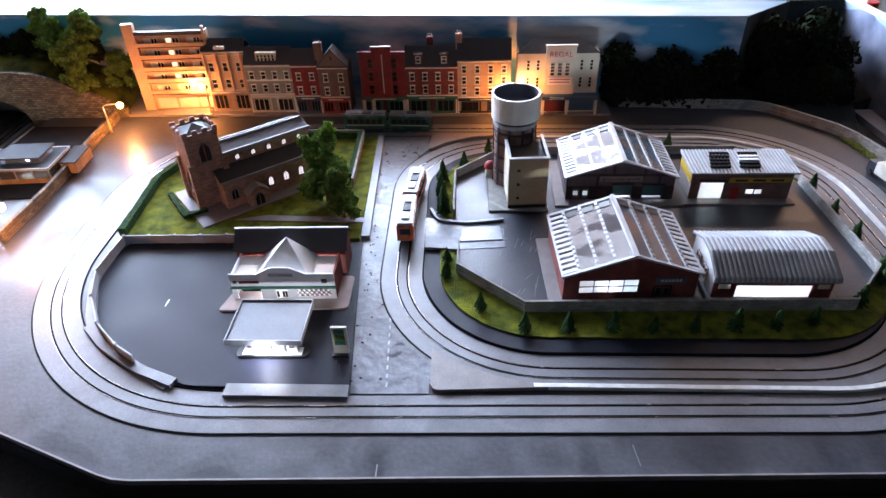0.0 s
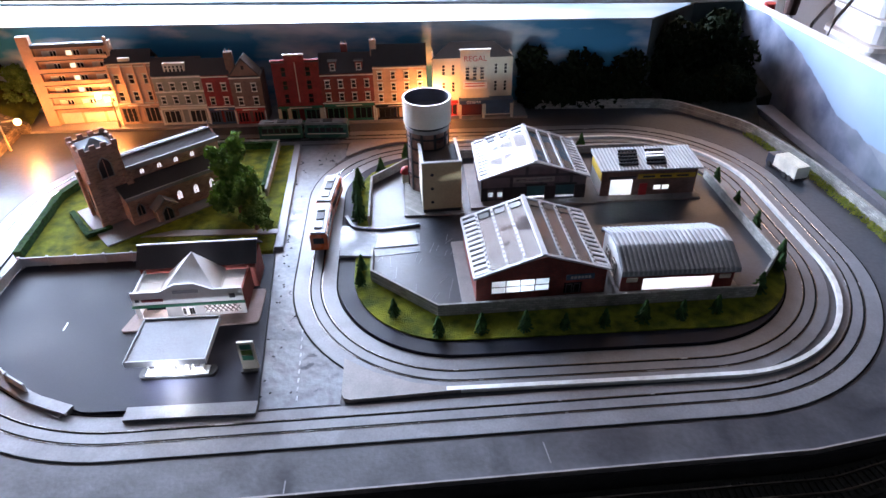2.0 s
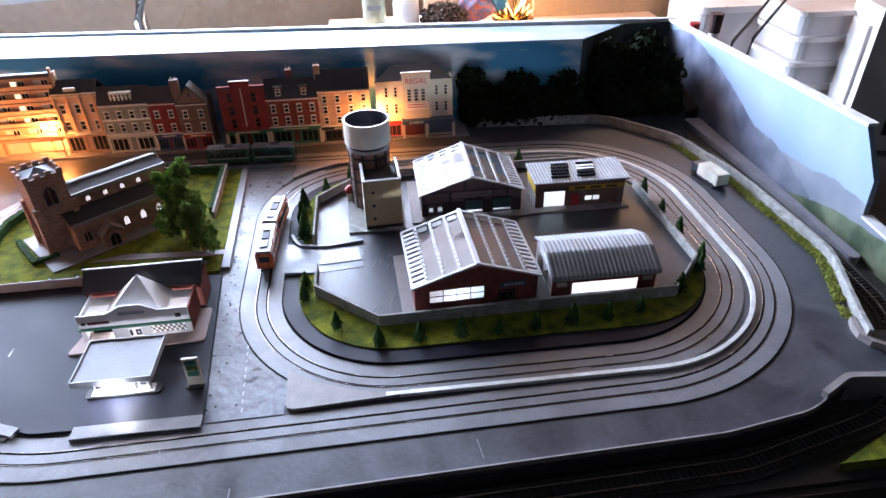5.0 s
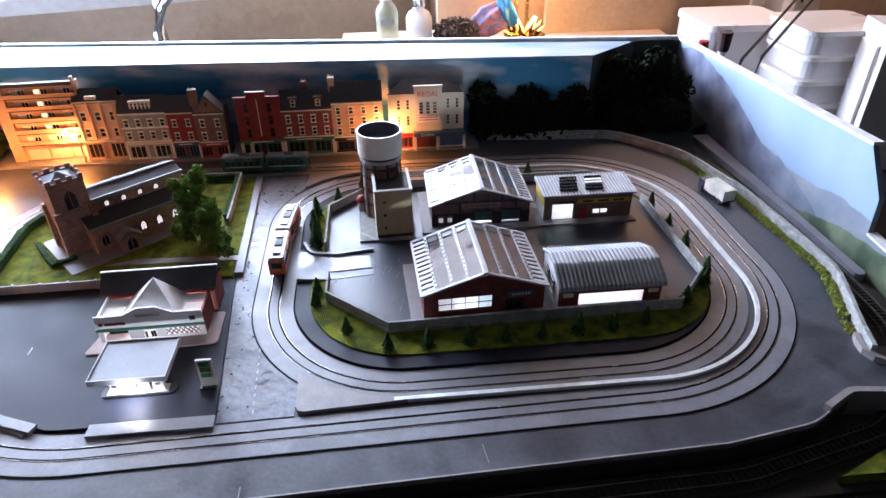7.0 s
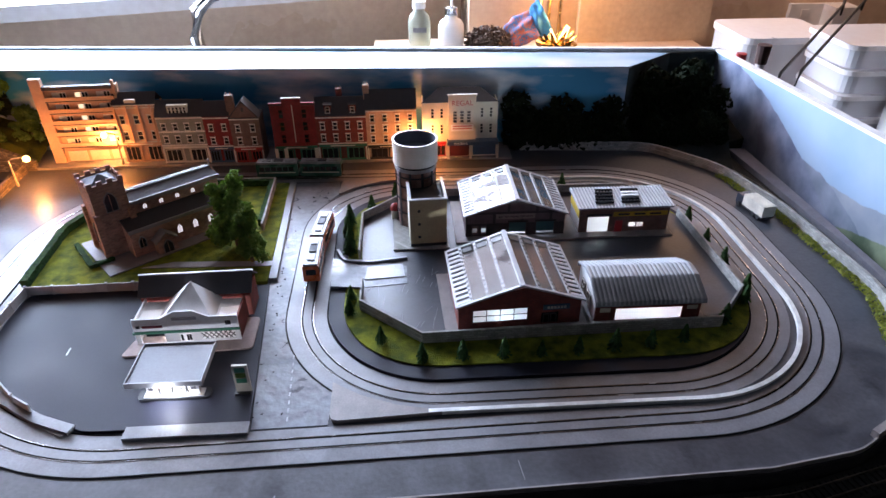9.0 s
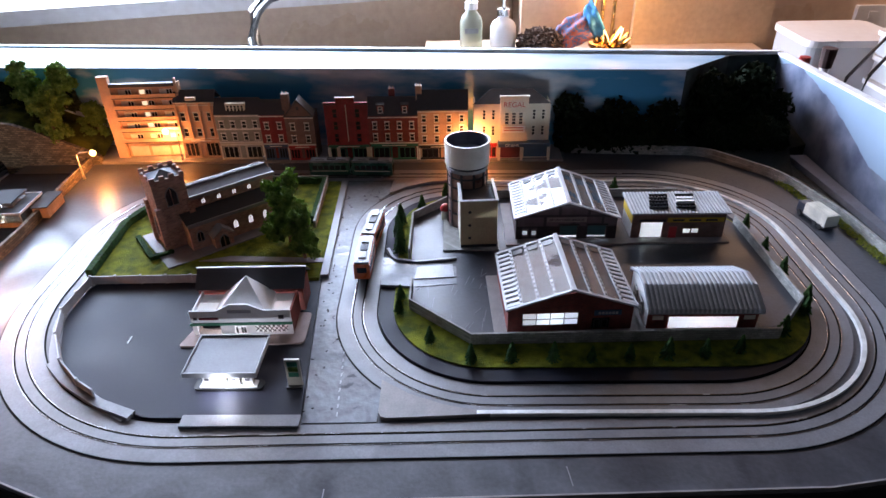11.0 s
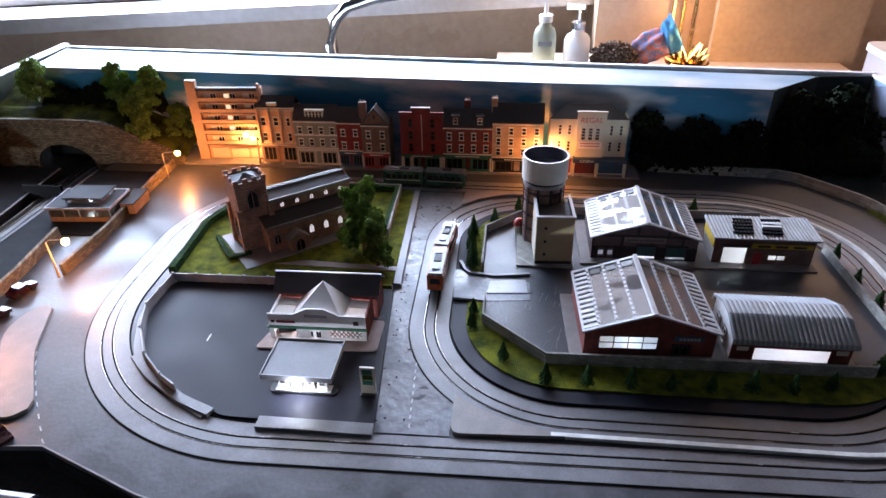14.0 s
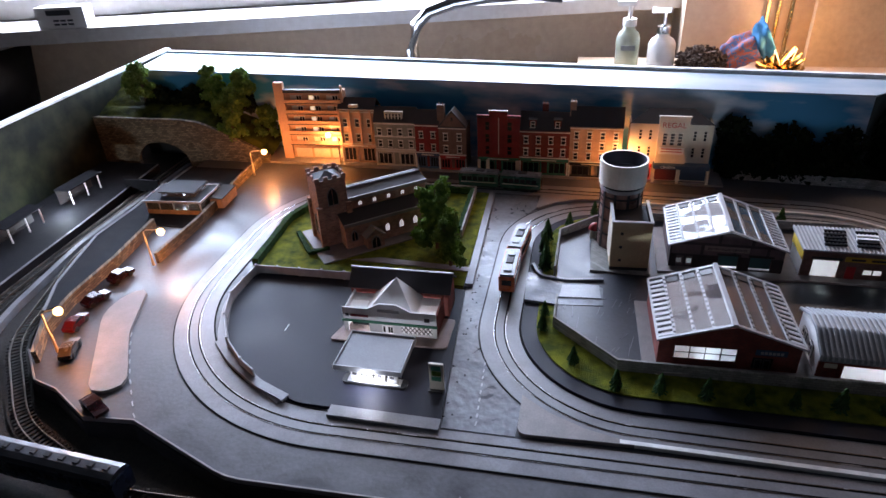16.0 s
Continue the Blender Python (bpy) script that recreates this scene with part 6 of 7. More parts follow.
tram_car(tg, pose(0.055, 0, 0, 0, 0, -2), TRAMGREEN, 0.052, DARKGLASS)
part("coupling", box(bm_new(), 0.050, -0.002, 0.004, 0.057, 0.002, 0.006), BLACK, tg)

train = thing("passenger_train", "dark blue passenger coach with a pale roof on the front line", "train", (-0.040, 0.583, -0.0125), 177.0)
coach = part("coach_body", box(bm_new(), 0.0, -0.0095, 0.003, 0.135, 0.0095, 0.0205), mat("navy_coach_paint", (0.012, 0.02, 0.04), 0.3), train, bevel=0.0015)
part("roof", prism(bm_new(), [(-0.0092, 0.0), (0.0092, 0.0), (0.0078, 0.0028), (0.0035, 0.0044), (-0.0035, 0.0044), (-0.0078, 0.0028)], 0.001, 0.134, pose(0, 0, 0.0205, 90, 0, 90)), mat("coach_roof_grey", (0.02, 0.023, 0.03), 0.45), coach, "smooth grey coach roof")
for k in range(10):
    part("roof_vent", box(bm_new(), 0.008 + 0.0128 * k, -0.0018, 0.0249, 0.0125 + 0.0128 * k, 0.0018, 0.0258), BLACK, coach, "small dark roof vent")
for s in (-1, 1):
    for k in range(11):
        part("window", box(bm_new(), 0.006 + 0.0115 * k, s * 0.0095 - 0.0002, 0.011, 0.0145 + 0.0115 * k, s * 0.0095 + 0.0002, 0.0165), DARKGLASS, coach)
for x in (0.018, 0.117):
    part("bogie", box(bm_new(), x - 0.014, -0.006, 0.0, x + 0.014, 0.006, 0.003), BLACK, train)

lorry = thing("lorry", "lorry with a cream ribbed cover and black cab", "lorry", (0.690, 0.944, 0.0), 101.0)
part("cover", box(bm_new(), 0, -0.0095, 0.006, 0.040, 0.0095, 0.021), TRUCKCREAM, lorry, bevel=0.001)
for k in range(4):
    part("cover_ridge", box(bm_new(), 0.0005, -0.007 + 0.0045 * k, 0.021, 0.0395, -0.0055 + 0.0045 * k, 0.0217), TRUCKCREAM, lorry)
part("bed", box(bm_new(), 0, -0.009, 0.0035, 0.041, 0.009, 0.006), BLACK, lorry)
cab = part("cab", box(bm_new(), 0.0415, -0.0085, 0.003, 0.054, 0.0085, 0.017), mat("navy_cab_paint", (0.012, 0.018, 0.035), 0.3), lorry, bevel=0.002)
part("windscreen", box(bm_new(), 0.0538, -0.0065, 0.010, 0.0543, 0.0065, 0.0148), DARKGLASS, cab)
for x in (0.008, 0.017, 0.047):
    for s in (-1, 1):
        bm = tube(bm_new(), 0, 0, -0.0015, 0.0015, 0.0036, n=14)
        for v in bm.verts:
            v.co = Vector((v.co.x + x, s * 0.0085 + v.co.z, v.co.y + 0.0036))
        part("wheel", bm, BLACK, lorry)


lorry.scale = (0.86, 0.86, 0.86)


def car(x, y, turn, paint, label):
    ob = thing("car", label, "car", (x, y, 0.0), turn, "parked cars")
    bm = bm_new()
    prof = [(0, 0.0022), (0.027, 0.0022), (0.0278, 0.0055), (0.0205, 0.0068), (0.0168, 0.0098), (0.0075, 0.0102), (0.0025, 0.0076), (-0.0004, 0.0066)]
    prism(bm, prof, -0.0055, 0.0055, pose(0, 0, 0, 90, 0, 0))
    part("body", bm, paint, ob, bevel=0.0009)
    g = bm_new()
    prism(g, [(0.0185, 0.0076), (0.0168, 0.0098), (0.0090, 0.0101), (0.0055, 0.0079)], -0.0057, 0.0057, pose(0, 0, 0, 90, 0, 0))
    part("side_glass", g, DARKGLASS, ob)
    for wx in (0.0055, 0.0215):
        for s in (-1, 1):
            bm = tube(bm_new(), 0, 0, -0.001, 0.001, 0.0026, n=12)
            for v in bm.verts:
                v.co = Vector((v.co.x + wx, s * 0.0052 + v.co.z, v.co.y + 0.0026))
            part("wheel", bm, BLACK, ob)
    return ob


car(-0.2218, 0.8078, 76, MAROON, "dark maroon parked model car by the stone wall")
car(-0.2187, 0.7642, 74, MAROON, "dark maroon parked model car by the stone wall")
car(-0.2047, 0.7247, 98, mat("red_car_paint", (0.09, 0.006, 0.008), 0.2), "red parked model car by the stone wall")
car(-0.1783, 0.6898, 112, TAUPE, "bronze-brown parked model car by the stone wall")
car(-0.1223, 0.6485, -26, MAROON, "dark parked model car at the board's edge")

# car park island, walls and drive
structure("pavement.006", prism(bm_new(), [(p.x, p.y) for p in rounded([(-0.176, 0.812, 0.008), (-0.200, 0.770, 0.05), (-0.128, 0.655, 0.014), (-0.099, 0.668, 0.012), (-0.146, 0.735, 0.09)])], 0.0, 0.003), KERB, "pale curved traffic island by the parked cars", "pavement", bevel=0.0008)
for i in range(14):
    a = i / 13
    x, y = -0.170 + 0.098 * a ** 1.35, 0.79 - 0.15 * a
    structure("road_marking.%03d" % (30 + i), box(bm_new(), -0.0005, 0, 0, 0.0005, 0.006, 0.0004, pose(x, y, 0.0, 0, 0, 12 + 35 * a)), FADED, "short white dash beside the traffic island", "road marking")
structure("wall_stone", ribbon(bm_new(), [Vector((-0.212, 1.135)), Vector((-0.208, 1.07)), Vector((-0.197, 0.94)), Vector((-0.197, 0.855))], -0.002, 0.002, 0.0, 0.013, closed=False), STONE, "ochre stone boundary wall of the station drive", "wall")
structure("wall_stone.001", ribbon(bm_new(), rounded([(-0.252, 0.93, 0), (-0.240, 0.845, 0.03), (-0.236, 0.77, 0.04), (-0.224, 0.718, 0.02), (-0.203, 0.684, 0)], closed=False), -0.002, 0.002, -0.02, 0.013, closed=False), STONE, "ochre stone wall behind the parked cars", "wall")

# ---- railway and station ----
def rail_track(line, label, closed=True):
    ob = thing("railway_track", label, "railway", group="railway")
    z = -0.019
    part("ballast", ribbon(bm_new(), line, -0.011, 0.011, z, z + 0.003, closed), BALLAST, ob)
    for s in (-1, 1):
        part("rail", ribbon(bm_new(), line, s * 0.0048 - 0.0005, s * 0.0048 + 0.0005, z + 0.004, z + 0.0062, closed), DARKRAIL, ob)
    one = mesh_of("sleeper", box(bm_new(), -0.0012, -0.0085, z + 0.003, 0.0012, 0.0085, z + 0.0044), SLEEPER)
    rest, count = bm_new(), 0
    for a, b in zip(line, line[1:]):
        d = b - a
        k = max(1, int(d.length / 0.0048))
        for j in range(k):
            p = a + d * (j / k)
            m = pose(p.x, p.y, 0, 0, 0, math.degrees(math.atan2(d.y, d.x)))
            if p.y < 0.95 and not -0.02 < p.x < 0.45 and count < 300:
                count += 1
                sleeper = new("sleeper", one)
                sleeper.parent, sleeper.matrix_basis = ob, m
                tagged(sleeper)
            else:
                box(rest, -0.0012, -0.0085, z + 0.003, 0.0012, 0.0085, z + 0.0044, m)
    tagged(part("far_sleeper_bed", rest, SLEEPER, ob), kind="stuff")
    return ob


RAILWAY = rounded([(-0.327, 1.21, 0), (-0.327, 0.885, 0.2), (-0.270, 0.720, 0.12), (-0.175, 0.628, 0.15), (-0.05, 0.582, 0.10), (0.08, 0.588, 0.2), (0.54, 0.600, 0.10), (0.675, 0.632, 0.09), (0.747, 0.73, 0.09), (0.752, 0.82, 0.12), (0.748, 0.95, 0.25), (0.735, 1.08, 0.2), (0.62, 1.30, 0)], closed=False)
rail_track(RAILWAY, "single railway line on dark ballast round the layout", closed=False)
SECOND = rounded([(-0.364, 1.21, 0), (-0.354, 0.92, 0.3), (-0.346, 0.79, 0.2), (-0.325, 0.68, 0.1), (-0.30, 0.58, 0.1), (-0.30, 0.5, 0)], closed=False)
rail_track(SECOND, "second railway line beside the far platform", closed=False)
structure("kerb.010", ribbon(bm_new(), [Vector((-0.3135, 1.11)), Vector((-0.3135, 0.90)), Vector((-0.284, 0.80)), Vector((-0.258, 0.752))], -0.0005, 0.0025, 0.0015, 0.0022, closed=False), CONCRETE, "pale edge stones of the station platform", "kerb")
structure("kerb.011", ribbon(bm_new(), [Vector((-0.385, 1.13)), Vector((-0.367, 0.94)), Vector((-0.361, 0.85)), Vector((-0.352, 0.74))], -0.0025, 0.0005, -0.007, -0.0063, closed=False), CONCRETE, "pale edge stones of the far platform", "kerb")
structure("concrete_strip", ribbon(bm_new(), rounded([(-0.3445, 1.15, 0), (-0.3405, 0.90, 0.3), (-0.318, 0.775, 0.15), (-0.285, 0.66, 0.1)], closed=False), -0.0035, 0.0035, -0.019, -0.011, closed=False), CONCRETE, "grey concrete strip between the two tracks", "pavement")
structure("platform", prism(bm_new(), [(-0.3135, 1.11), (-0.3135, 0.90), (-0.284, 0.80), (-0.258, 0.752), (-0.242, 0.775), (-0.246, 0.86), (-0.253, 0.935), (-0.202, 0.935), (-0.212, 1.11)], -0.02, 0.0015), PLATFORM, "grey station platform", "platform")
structure("platform.001", prism(bm_new(), [(-0.385, 1.13), (-0.367, 0.94), (-0.361, 0.85), (-0.352, 0.74), (-0.46, 0.74), (-0.485, 1.13)], -0.02, -0.007), PLATFORM, "grey far platform under the shelters", "platform")
st = thing("station_building", "flat-roofed glazed station building lit from inside", "station", (-0.283, 0.962, 0.0015), 4.0)
part("base", box(bm_new(), 0, 0, 0, 0.075, 0.048, 0.006), TANBRICK, st, "tan brick plinth")
for x0, y0, x1, y1 in ((0, 0, 0.075, 0.0008), (0, 0.0472, 0.075, 0.048), (0, 0.0008, 0.0008, 0.0472), (0.0742, 0.0008, 0.075, 0.0472)):
    part("glazing", box(bm_new(), x0, y0, 0.006, x1, y1, 0.017), CLEAR, st, "clear glazed wall")
part("inner_wall", box(bm_new(), 0.025, 0.010, 0.006, 0.070, 0.044, 0.0165), FROST, st, "white lit inner wall")
for x in (0, 0.018, 0.037, 0.056, 0.0738):
    part("mullion", box(bm_new(), x, -0.0004, 0.006, x + 0.0012, 0.0008, 0.017), ROOFTRIM, st)
part("roof", box(bm_new(), -0.002, -0.002, 0.017, 0.077, 0.050, 0.0188), ROOFSHEET, st, bevel=0.0003)
part("roof_edge", ribbon(bm_new(), [Vector(p) for p in ((-0.002, -0.002), (0.077, -0.002), (0.077, 0.05), (-0.002, 0.05))], -0.0006, 0.0006, 0.0168, 0.0196), ROOFTRIM, st)
part("clerestory", box(bm_new(), 0.017, 0.012, 0.0189, 0.062, 0.044, 0.0245), CLEAR, st)
part("upper_roof", box(bm_new(), 0.015, 0.010, 0.0246, 0.064, 0.046, 0.0262), ROOFSHEET, st, bevel=0.0003)
part("annex", box(bm_new(), 0.0775, 0.020, 0, 0.094, 0.060, 0.013), TANBRICK, st)
part("annex_roof", box(bm_new(), 0.0765, 0.019, 0.0131, 0.095, 0.061, 0.0145), ROOFSHEET, st)
light_in(-0.232, 0.969, 0.012, 0.06, size=0.002)
light_in(-0.245, 0.99, 0.022, 0.03, size=0.002)
for k, yy in enumerate((0.902, 1.010)):
    sh = thing("platform_shelter", "flat-roofed platform shelter with white light below", "shelter", (-0.428, yy, -0.007), 3.0 - 4 * k, "platform shelters")
    part("roof", box(bm_new(), -0.010, -0.030, 0.022, 0.014, 0.036, 0.0235), PLATFORM, sh)
    part("back_wall", box(bm_new(), -0.010, -0.028, 0.0, -0.0085, 0.034, 0.0219), SLATE, sh)
    for y2 in (-0.024, 0.005, 0.03):
        part("post", box(bm_new(), 0.008, y2, 0, 0.0095, y2 + 0.0015, 0.0219), WHITECARD, sh)
    part("bench", box(bm_new(), -0.006, -0.018, 0.004, -0.002, 0.020, 0.0052), BLACK, sh)
    part("light_strip", box(bm_new(), -0.002, -0.006, 0.0212, 0.002, 0.010, 0.0218), LED, sh, "white light strip")
light_in(-0.410, 0.958, 0.011, 0.45, size=0.002)
structure("wall_level", box(bm_new(), -0.385, 1.050, -0.019, -0.33, 1.054, 0.004), PLATFORM, "low grey wall across the tracks", "wall")

# tunnel mound
mound = thing("tunnel_mound", "grassy mound with a stone tunnel portal", "mound", (0, 0, 0))
bm = bm_new()
NX, NY = 30, 10
grid = [[bm.verts.new((-0.50 + 0.30 * i / NX, 1.146 + 0.085 * j / NY, (0.058 if i < 18 else 0.058 - 0.050 * ((i - 18) / 12) ** 1.2) + 0.028 * j / NY * (1 if i < 22 else 0.6) + 0.004 * noise.noise(Vector((i * 0.4, j * 0.6, 1))))) for j in range(NY + 1)] for i in range(NX + 1)]
for i in range(NX):
    for j in range(NY):
        bm.faces.new((grid[i][j], grid[i + 1][j], grid[i + 1][j + 1], grid[i][j + 1]))
part("grass_bank", bm, SHADEDGRASS, mound, "yellow-green grass on the mound, darkened in colour as shade")
portal = wall_with_holes(0.30, lambda x: (0.062 if x < 0.18 else 0.062 - 0.050 * ((x - 0.18) / 0.12) ** 1.2) + 0.0195, [(0.075, 0.0, 0.165, 0.045)] + [(0.18 + 0.012 * k, 0.0, 0.1801 + 0.012 * k, 0.0) for k in range(1, 10)], 0.006)
pt = part("portal_wall", portal, STONE, mound, "ochre stone retaining wall")
pt.matrix_basis = pose(-0.50, 1.140, -0.0195)
bm = bm_new()
for s in (-1, 1):
    pts = [(s * 0.045, 0.045), (s * 0.045, 0.012)] + [(s * 0.045 * math.cos(a), 0.012 + 0.033 * math.sin(a)) for a in [k * math.pi / 16 for k in range(1, 9)]]
    prism(bm, pts if s < 0 else pts[::-1], -0.0058, -0.0002, pose(0, 0, 0, 90, 0, 0))
sp = part("portal_arch", bm, STONE, mound)
sp.matrix_basis = pose(-0.38, 1.140, -0.0195)
# added black sheet that stands in for the darkness inside the tunnel
part("tunnel_dark_sheet", box(bm_new(), -0.45, 1.20, -0.019, -0.32, 1.205, 0.03), BLACK, mound)

# ---- kitchen round the layout ----
WALLP = mat("beige_wall_tile", (0.6, 0.42, 0.29), 0.35, second=(0.54, 0.375, 0.255), scale=3, fine=60, bump=0.03)
# unseen walls and ceiling, kept dark so little light bounces onto the layout
UNSEENWALL = mat("unseen_wall_darkened", (0.05, 0.045, 0.042), 0.8, scale=3, fine=40)
CEILING = mat("unseen_ceiling_darkened", (0.09, 0.088, 0.085), 0.9, second=(0.08, 0.078, 0.075), scale=3, fine=60, bump=0.05)
WORKTOP = mat("dark_worktop", (0.03, 0.025, 0.023), 0.4, scale=8, fine=120)
SINKSTEEL = mat("sink_steel", (0.6, 0.57, 0.54), 0.22, metal=1.0, scale=20, fine=300, bump=0.02)
CHROME = mat("chrome", (0.75, 0.74, 0.73), 0.08, metal=1.0, bump=0.0)
UPVC = mat("white_window_plastic", (0.62, 0.57, 0.53), 0.35, second=(0.56, 0.51, 0.47), scale=4, fine=60, bump=0.02)
PLASTIC = mat("white_appliance_plastic", (0.72, 0.68, 0.65), 0.35, second=(0.68, 0.63, 0.6), scale=4, fine=60, bump=0.02)
TUB = glass_mat("milky_tub_plastic", (0.9, 0.88, 0.88), 0.25, 0.5)
OUTSIDE = glow_mat("bright_overcast_outside", (0.85, 0.93, 1.0), 8.0)
BRASS = mat("brass", (0.75, 0.5, 0.2), 0.2, metal=1.0)
WY = 1.86
SILL_Z = 0.10
TURNED = []
TURNED.append(structure("wall_back", box(bm_new(), -2.0, WY, -0.9, 0.50, WY + 0.12, SILL_Z), WALLP, "beige tiled kitchen wall behind the sink", "wall"))
structure("wall_back.001", box(bm_new(), 0.44, WY, -0.9, 1.9, WY + 0.12, 1.6), WALLP, "beige tiled kitchen wall beside the window", "wall")
TURNED.append(structure("wall_back.002", box(bm_new(), -2.0, WY, SILL_Z, -1.25, WY + 0.12, 1.6), WALLP, "beige kitchen wall beside the window", "wall"))
TURNED.append(structure("wall_back.003", box(bm_new(), -1.25, WY, 1.15, 0.44, WY + 0.12, 1.6), WALLP, "beige kitchen wall above the window", "wall"))
# added room shell out of view; its dark colours hold the fill light down
structure("wall_left", box(bm_new(), -2.1, -1.6, -0.9, -2.0, 2.5, 1.6), UNSEENWALL, "unseen kitchen side wall, darkened to cut bounce light", "wall")
structure("wall_right", box(bm_new(), 1.9, -1.6, -0.9, 2.0, 2.5, 1.6), UNSEENWALL, "unseen kitchen side wall, darkened to cut bounce light", "wall")
structure("wall_front", box(bm_new(), -2.1, -1.7, -0.9, 2.0, -1.6, 1.6), UNSEENWALL, "unseen kitchen wall behind the viewer, darkened to cut bounce light", "wall")
structure("ceiling", box(bm_new(), -2.1, -1.7, 1.6, 2.0, 2.5, 1.7), CEILING, "unseen kitchen ceiling, darkened to cut bounce light", "ceiling")
structure("floor", box(bm_new(), -2.1, -1.7, -1.0, 2.0, 2.5, -0.9), WORKTOP, "dark kitchen floor", "floor")
structure("worktop", box(bm_new(), -1.9, 0.42, -0.17, 1.85, 2.2, -0.125), WORKTOP, "dark kitchen worktop under the layout", "worktop")
TURNED.append(structure("window_sill", box(bm_new(), -1.3, WY - 0.14, SILL_Z - 0.03, 0.45, WY + 0.06, SILL_Z), UPVC, "white window sill above the sink", "sill", bevel=0.004))
win = tagged(thing("window_1", "white plastic kitchen window with bright daylight outside", "window", (0, 0, 0)), kind="structure")
part("window_frame", box(bm_new(), -1.25, WY + 0.02, SILL_Z, 0.44, WY + 0.08, SILL_Z + 0.045), UPVC, win)
part("window_frame", box(bm_new(), -1.25, WY + 0.02, SILL_Z + 1.0, 0.44, WY + 0.08, SILL_Z + 1.05), UPVC, win)
for x in (-1.25, -0.42, 0.39):
    part("window_frame", box(bm_new(), x, WY + 0.02, SILL_Z + 0.045, x + 0.05, WY + 0.08, SILL_Z + 1.0), UPVC, win)
TURNED.append(structure("backdrop_outside", box(bm_new(), -1.4, WY + 0.125, SILL_Z - 0.1, 0.6, WY + 0.13, 1.3), OUTSIDE, "bright white daylight outside the window", "backdrop"))

structure("wall_return", box(bm_new(), 0.44, WY + 0.12, -0.9, 0.47, 2.35, 1.6), WALLP, "short beige return of the kitchen wall", "wall")
TURNED.append(win)
tap = thing("mixer_tap", "tall curved chrome mixer tap", "tap", (-0.072, 1.52, -0.125))
part("spout", pipe(bm_new(), [(0, 0, 0), (0, 0, 0.10), (-0.006, 0, 0.20), (0.004, 0, 0.245), (0.03, 0, 0.27), (0.08, 0, 0.285), (0.14, 0, 0.295), (0.2, 0, 0.30)], [0.012, 0.012, 0.012, 0.012, 0.012, 0.012, 0.013, 0.015], 14), CHROME, tap, smooth=True)
part("nozzle", pipe(bm_new(), [(0.2, 0, 0.30), (0.27, 0, 0.292)], [0.013, 0.010], 14), BLACK, tap)
part("base", tube(bm_new(), 0, 0, 0, 0.03, 0.02, 0.014, 18), CHROME, tap)


def bottle(name, label, x, y, z, body, r, h, pump, neck):
    ob = thing(name, label, "bottle", (x, y, z))
    part("bottle_body", lathe(bm_new(), 0, 0, [(0, 0), (r, 0.001), (r, h * 0.8), (r * 0.8, h * 0.93), (neck, h), (neck, h + 0.006), (0, h + 0.006)], 24), body, ob, smooth=True)
    part("pump_collar", tube(bm_new(), 0, 0, h + 0.006, h + 0.02, neck * 1.15, n=14), pump, ob)
    part("pump_stem", tube(bm_new(), 0, 0, h + 0.02, h + 0.045, 0.004, n=10), pump, ob)
    part("pump_head", box(bm_new(), -0.026, -0.006, h + 0.045, 0.010, 0.006, h + 0.055), pump, ob, bevel=0.002)
    return ob


structure("ledge", box(bm_new(), 0.22, 1.66, -0.125, 0.95, WY, -0.02), WALLP, "beige tiled ledge beside the sink", "ledge")
PALEB = glass_mat("pale_green_bottle", (0.72, 0.74, 0.62), 0.2, 0.45, (0.42, 0.42, 0.34))
b1 = bottle("lotion_bottle", "pale translucent pump bottle with white cap", 0.322, 1.74, -0.02, PALEB, 0.024, 0.088, PLASTIC, 0.012)
b2 = bottle("soap_dispenser", "white ceramic soap dispenser with chrome pump", 0.388, 1.72, -0.02, PLASTIC, 0.027, 0.078, CHROME, 0.012)
part("label_print", box(bm_new(), -0.014, -0.0272, 0.050, 0.014, -0.0262, 0.060), GREYKERB, b1, "small grey unreadable label print")
brush = thing("scrub_sponge", "dark brown bristly scrubber on the ledge", "scrubber", (0.465, 1.71, -0.02))
bm = bm_new()
leaf_cloud(bm, random.Random(3), (0, 0, 0.036), 0.038, 1300, 0.006)
part("bristles", bm, mat("brown_bristle", (0.09, 0.05, 0.03), 0.9), brush)
brush.scale = (1.2, 1.0, 0.8)
cloth = thing("patterned_cloth", "rolled blue and red patterned cloth bag", "cloth", (0.505, 1.735, -0.02))


def bundle(bm, a, b, r0, r1, seed):
    """A soft roll of cloth between two points, with folds along it."""
    a, b = Vector(a), Vector(b)
    d = (b - a).normalized()
    u = d.cross(Vector((0, 1, 0))).normalized()
    v = d.cross(u)
    rings = []
    for i in range(15):
        t = i / 14
        r = (r0 + (r1 - r0) * t) * (0.45 + 0.55 * min(1.0, 5 * t))
        ring = []
        for k in range(28):
            q = 6.2832 * k / 28
            w = 1 + 0.16 * math.sin(5 * q + 3 * t) + 0.22 * noise.noise(Vector((math.cos(q) * 1.6, math.sin(q) * 1.6, t * 4 + seed)))
            ring.append(bm.verts.new(a + (b - a) * t + (u * math.cos(q) + v * math.sin(q) * 0.7) * r * w))
        rings.append(ring)
    for p, q in zip(rings, rings[1:]):
        for k in range(28):
            bm.faces.new((p[k], p[(k + 1) % 28], q[(k + 1) % 28], q[k]))
    bm.faces.new(rings[0][::-1])
    bm.faces.new(rings[-1])
    return bm


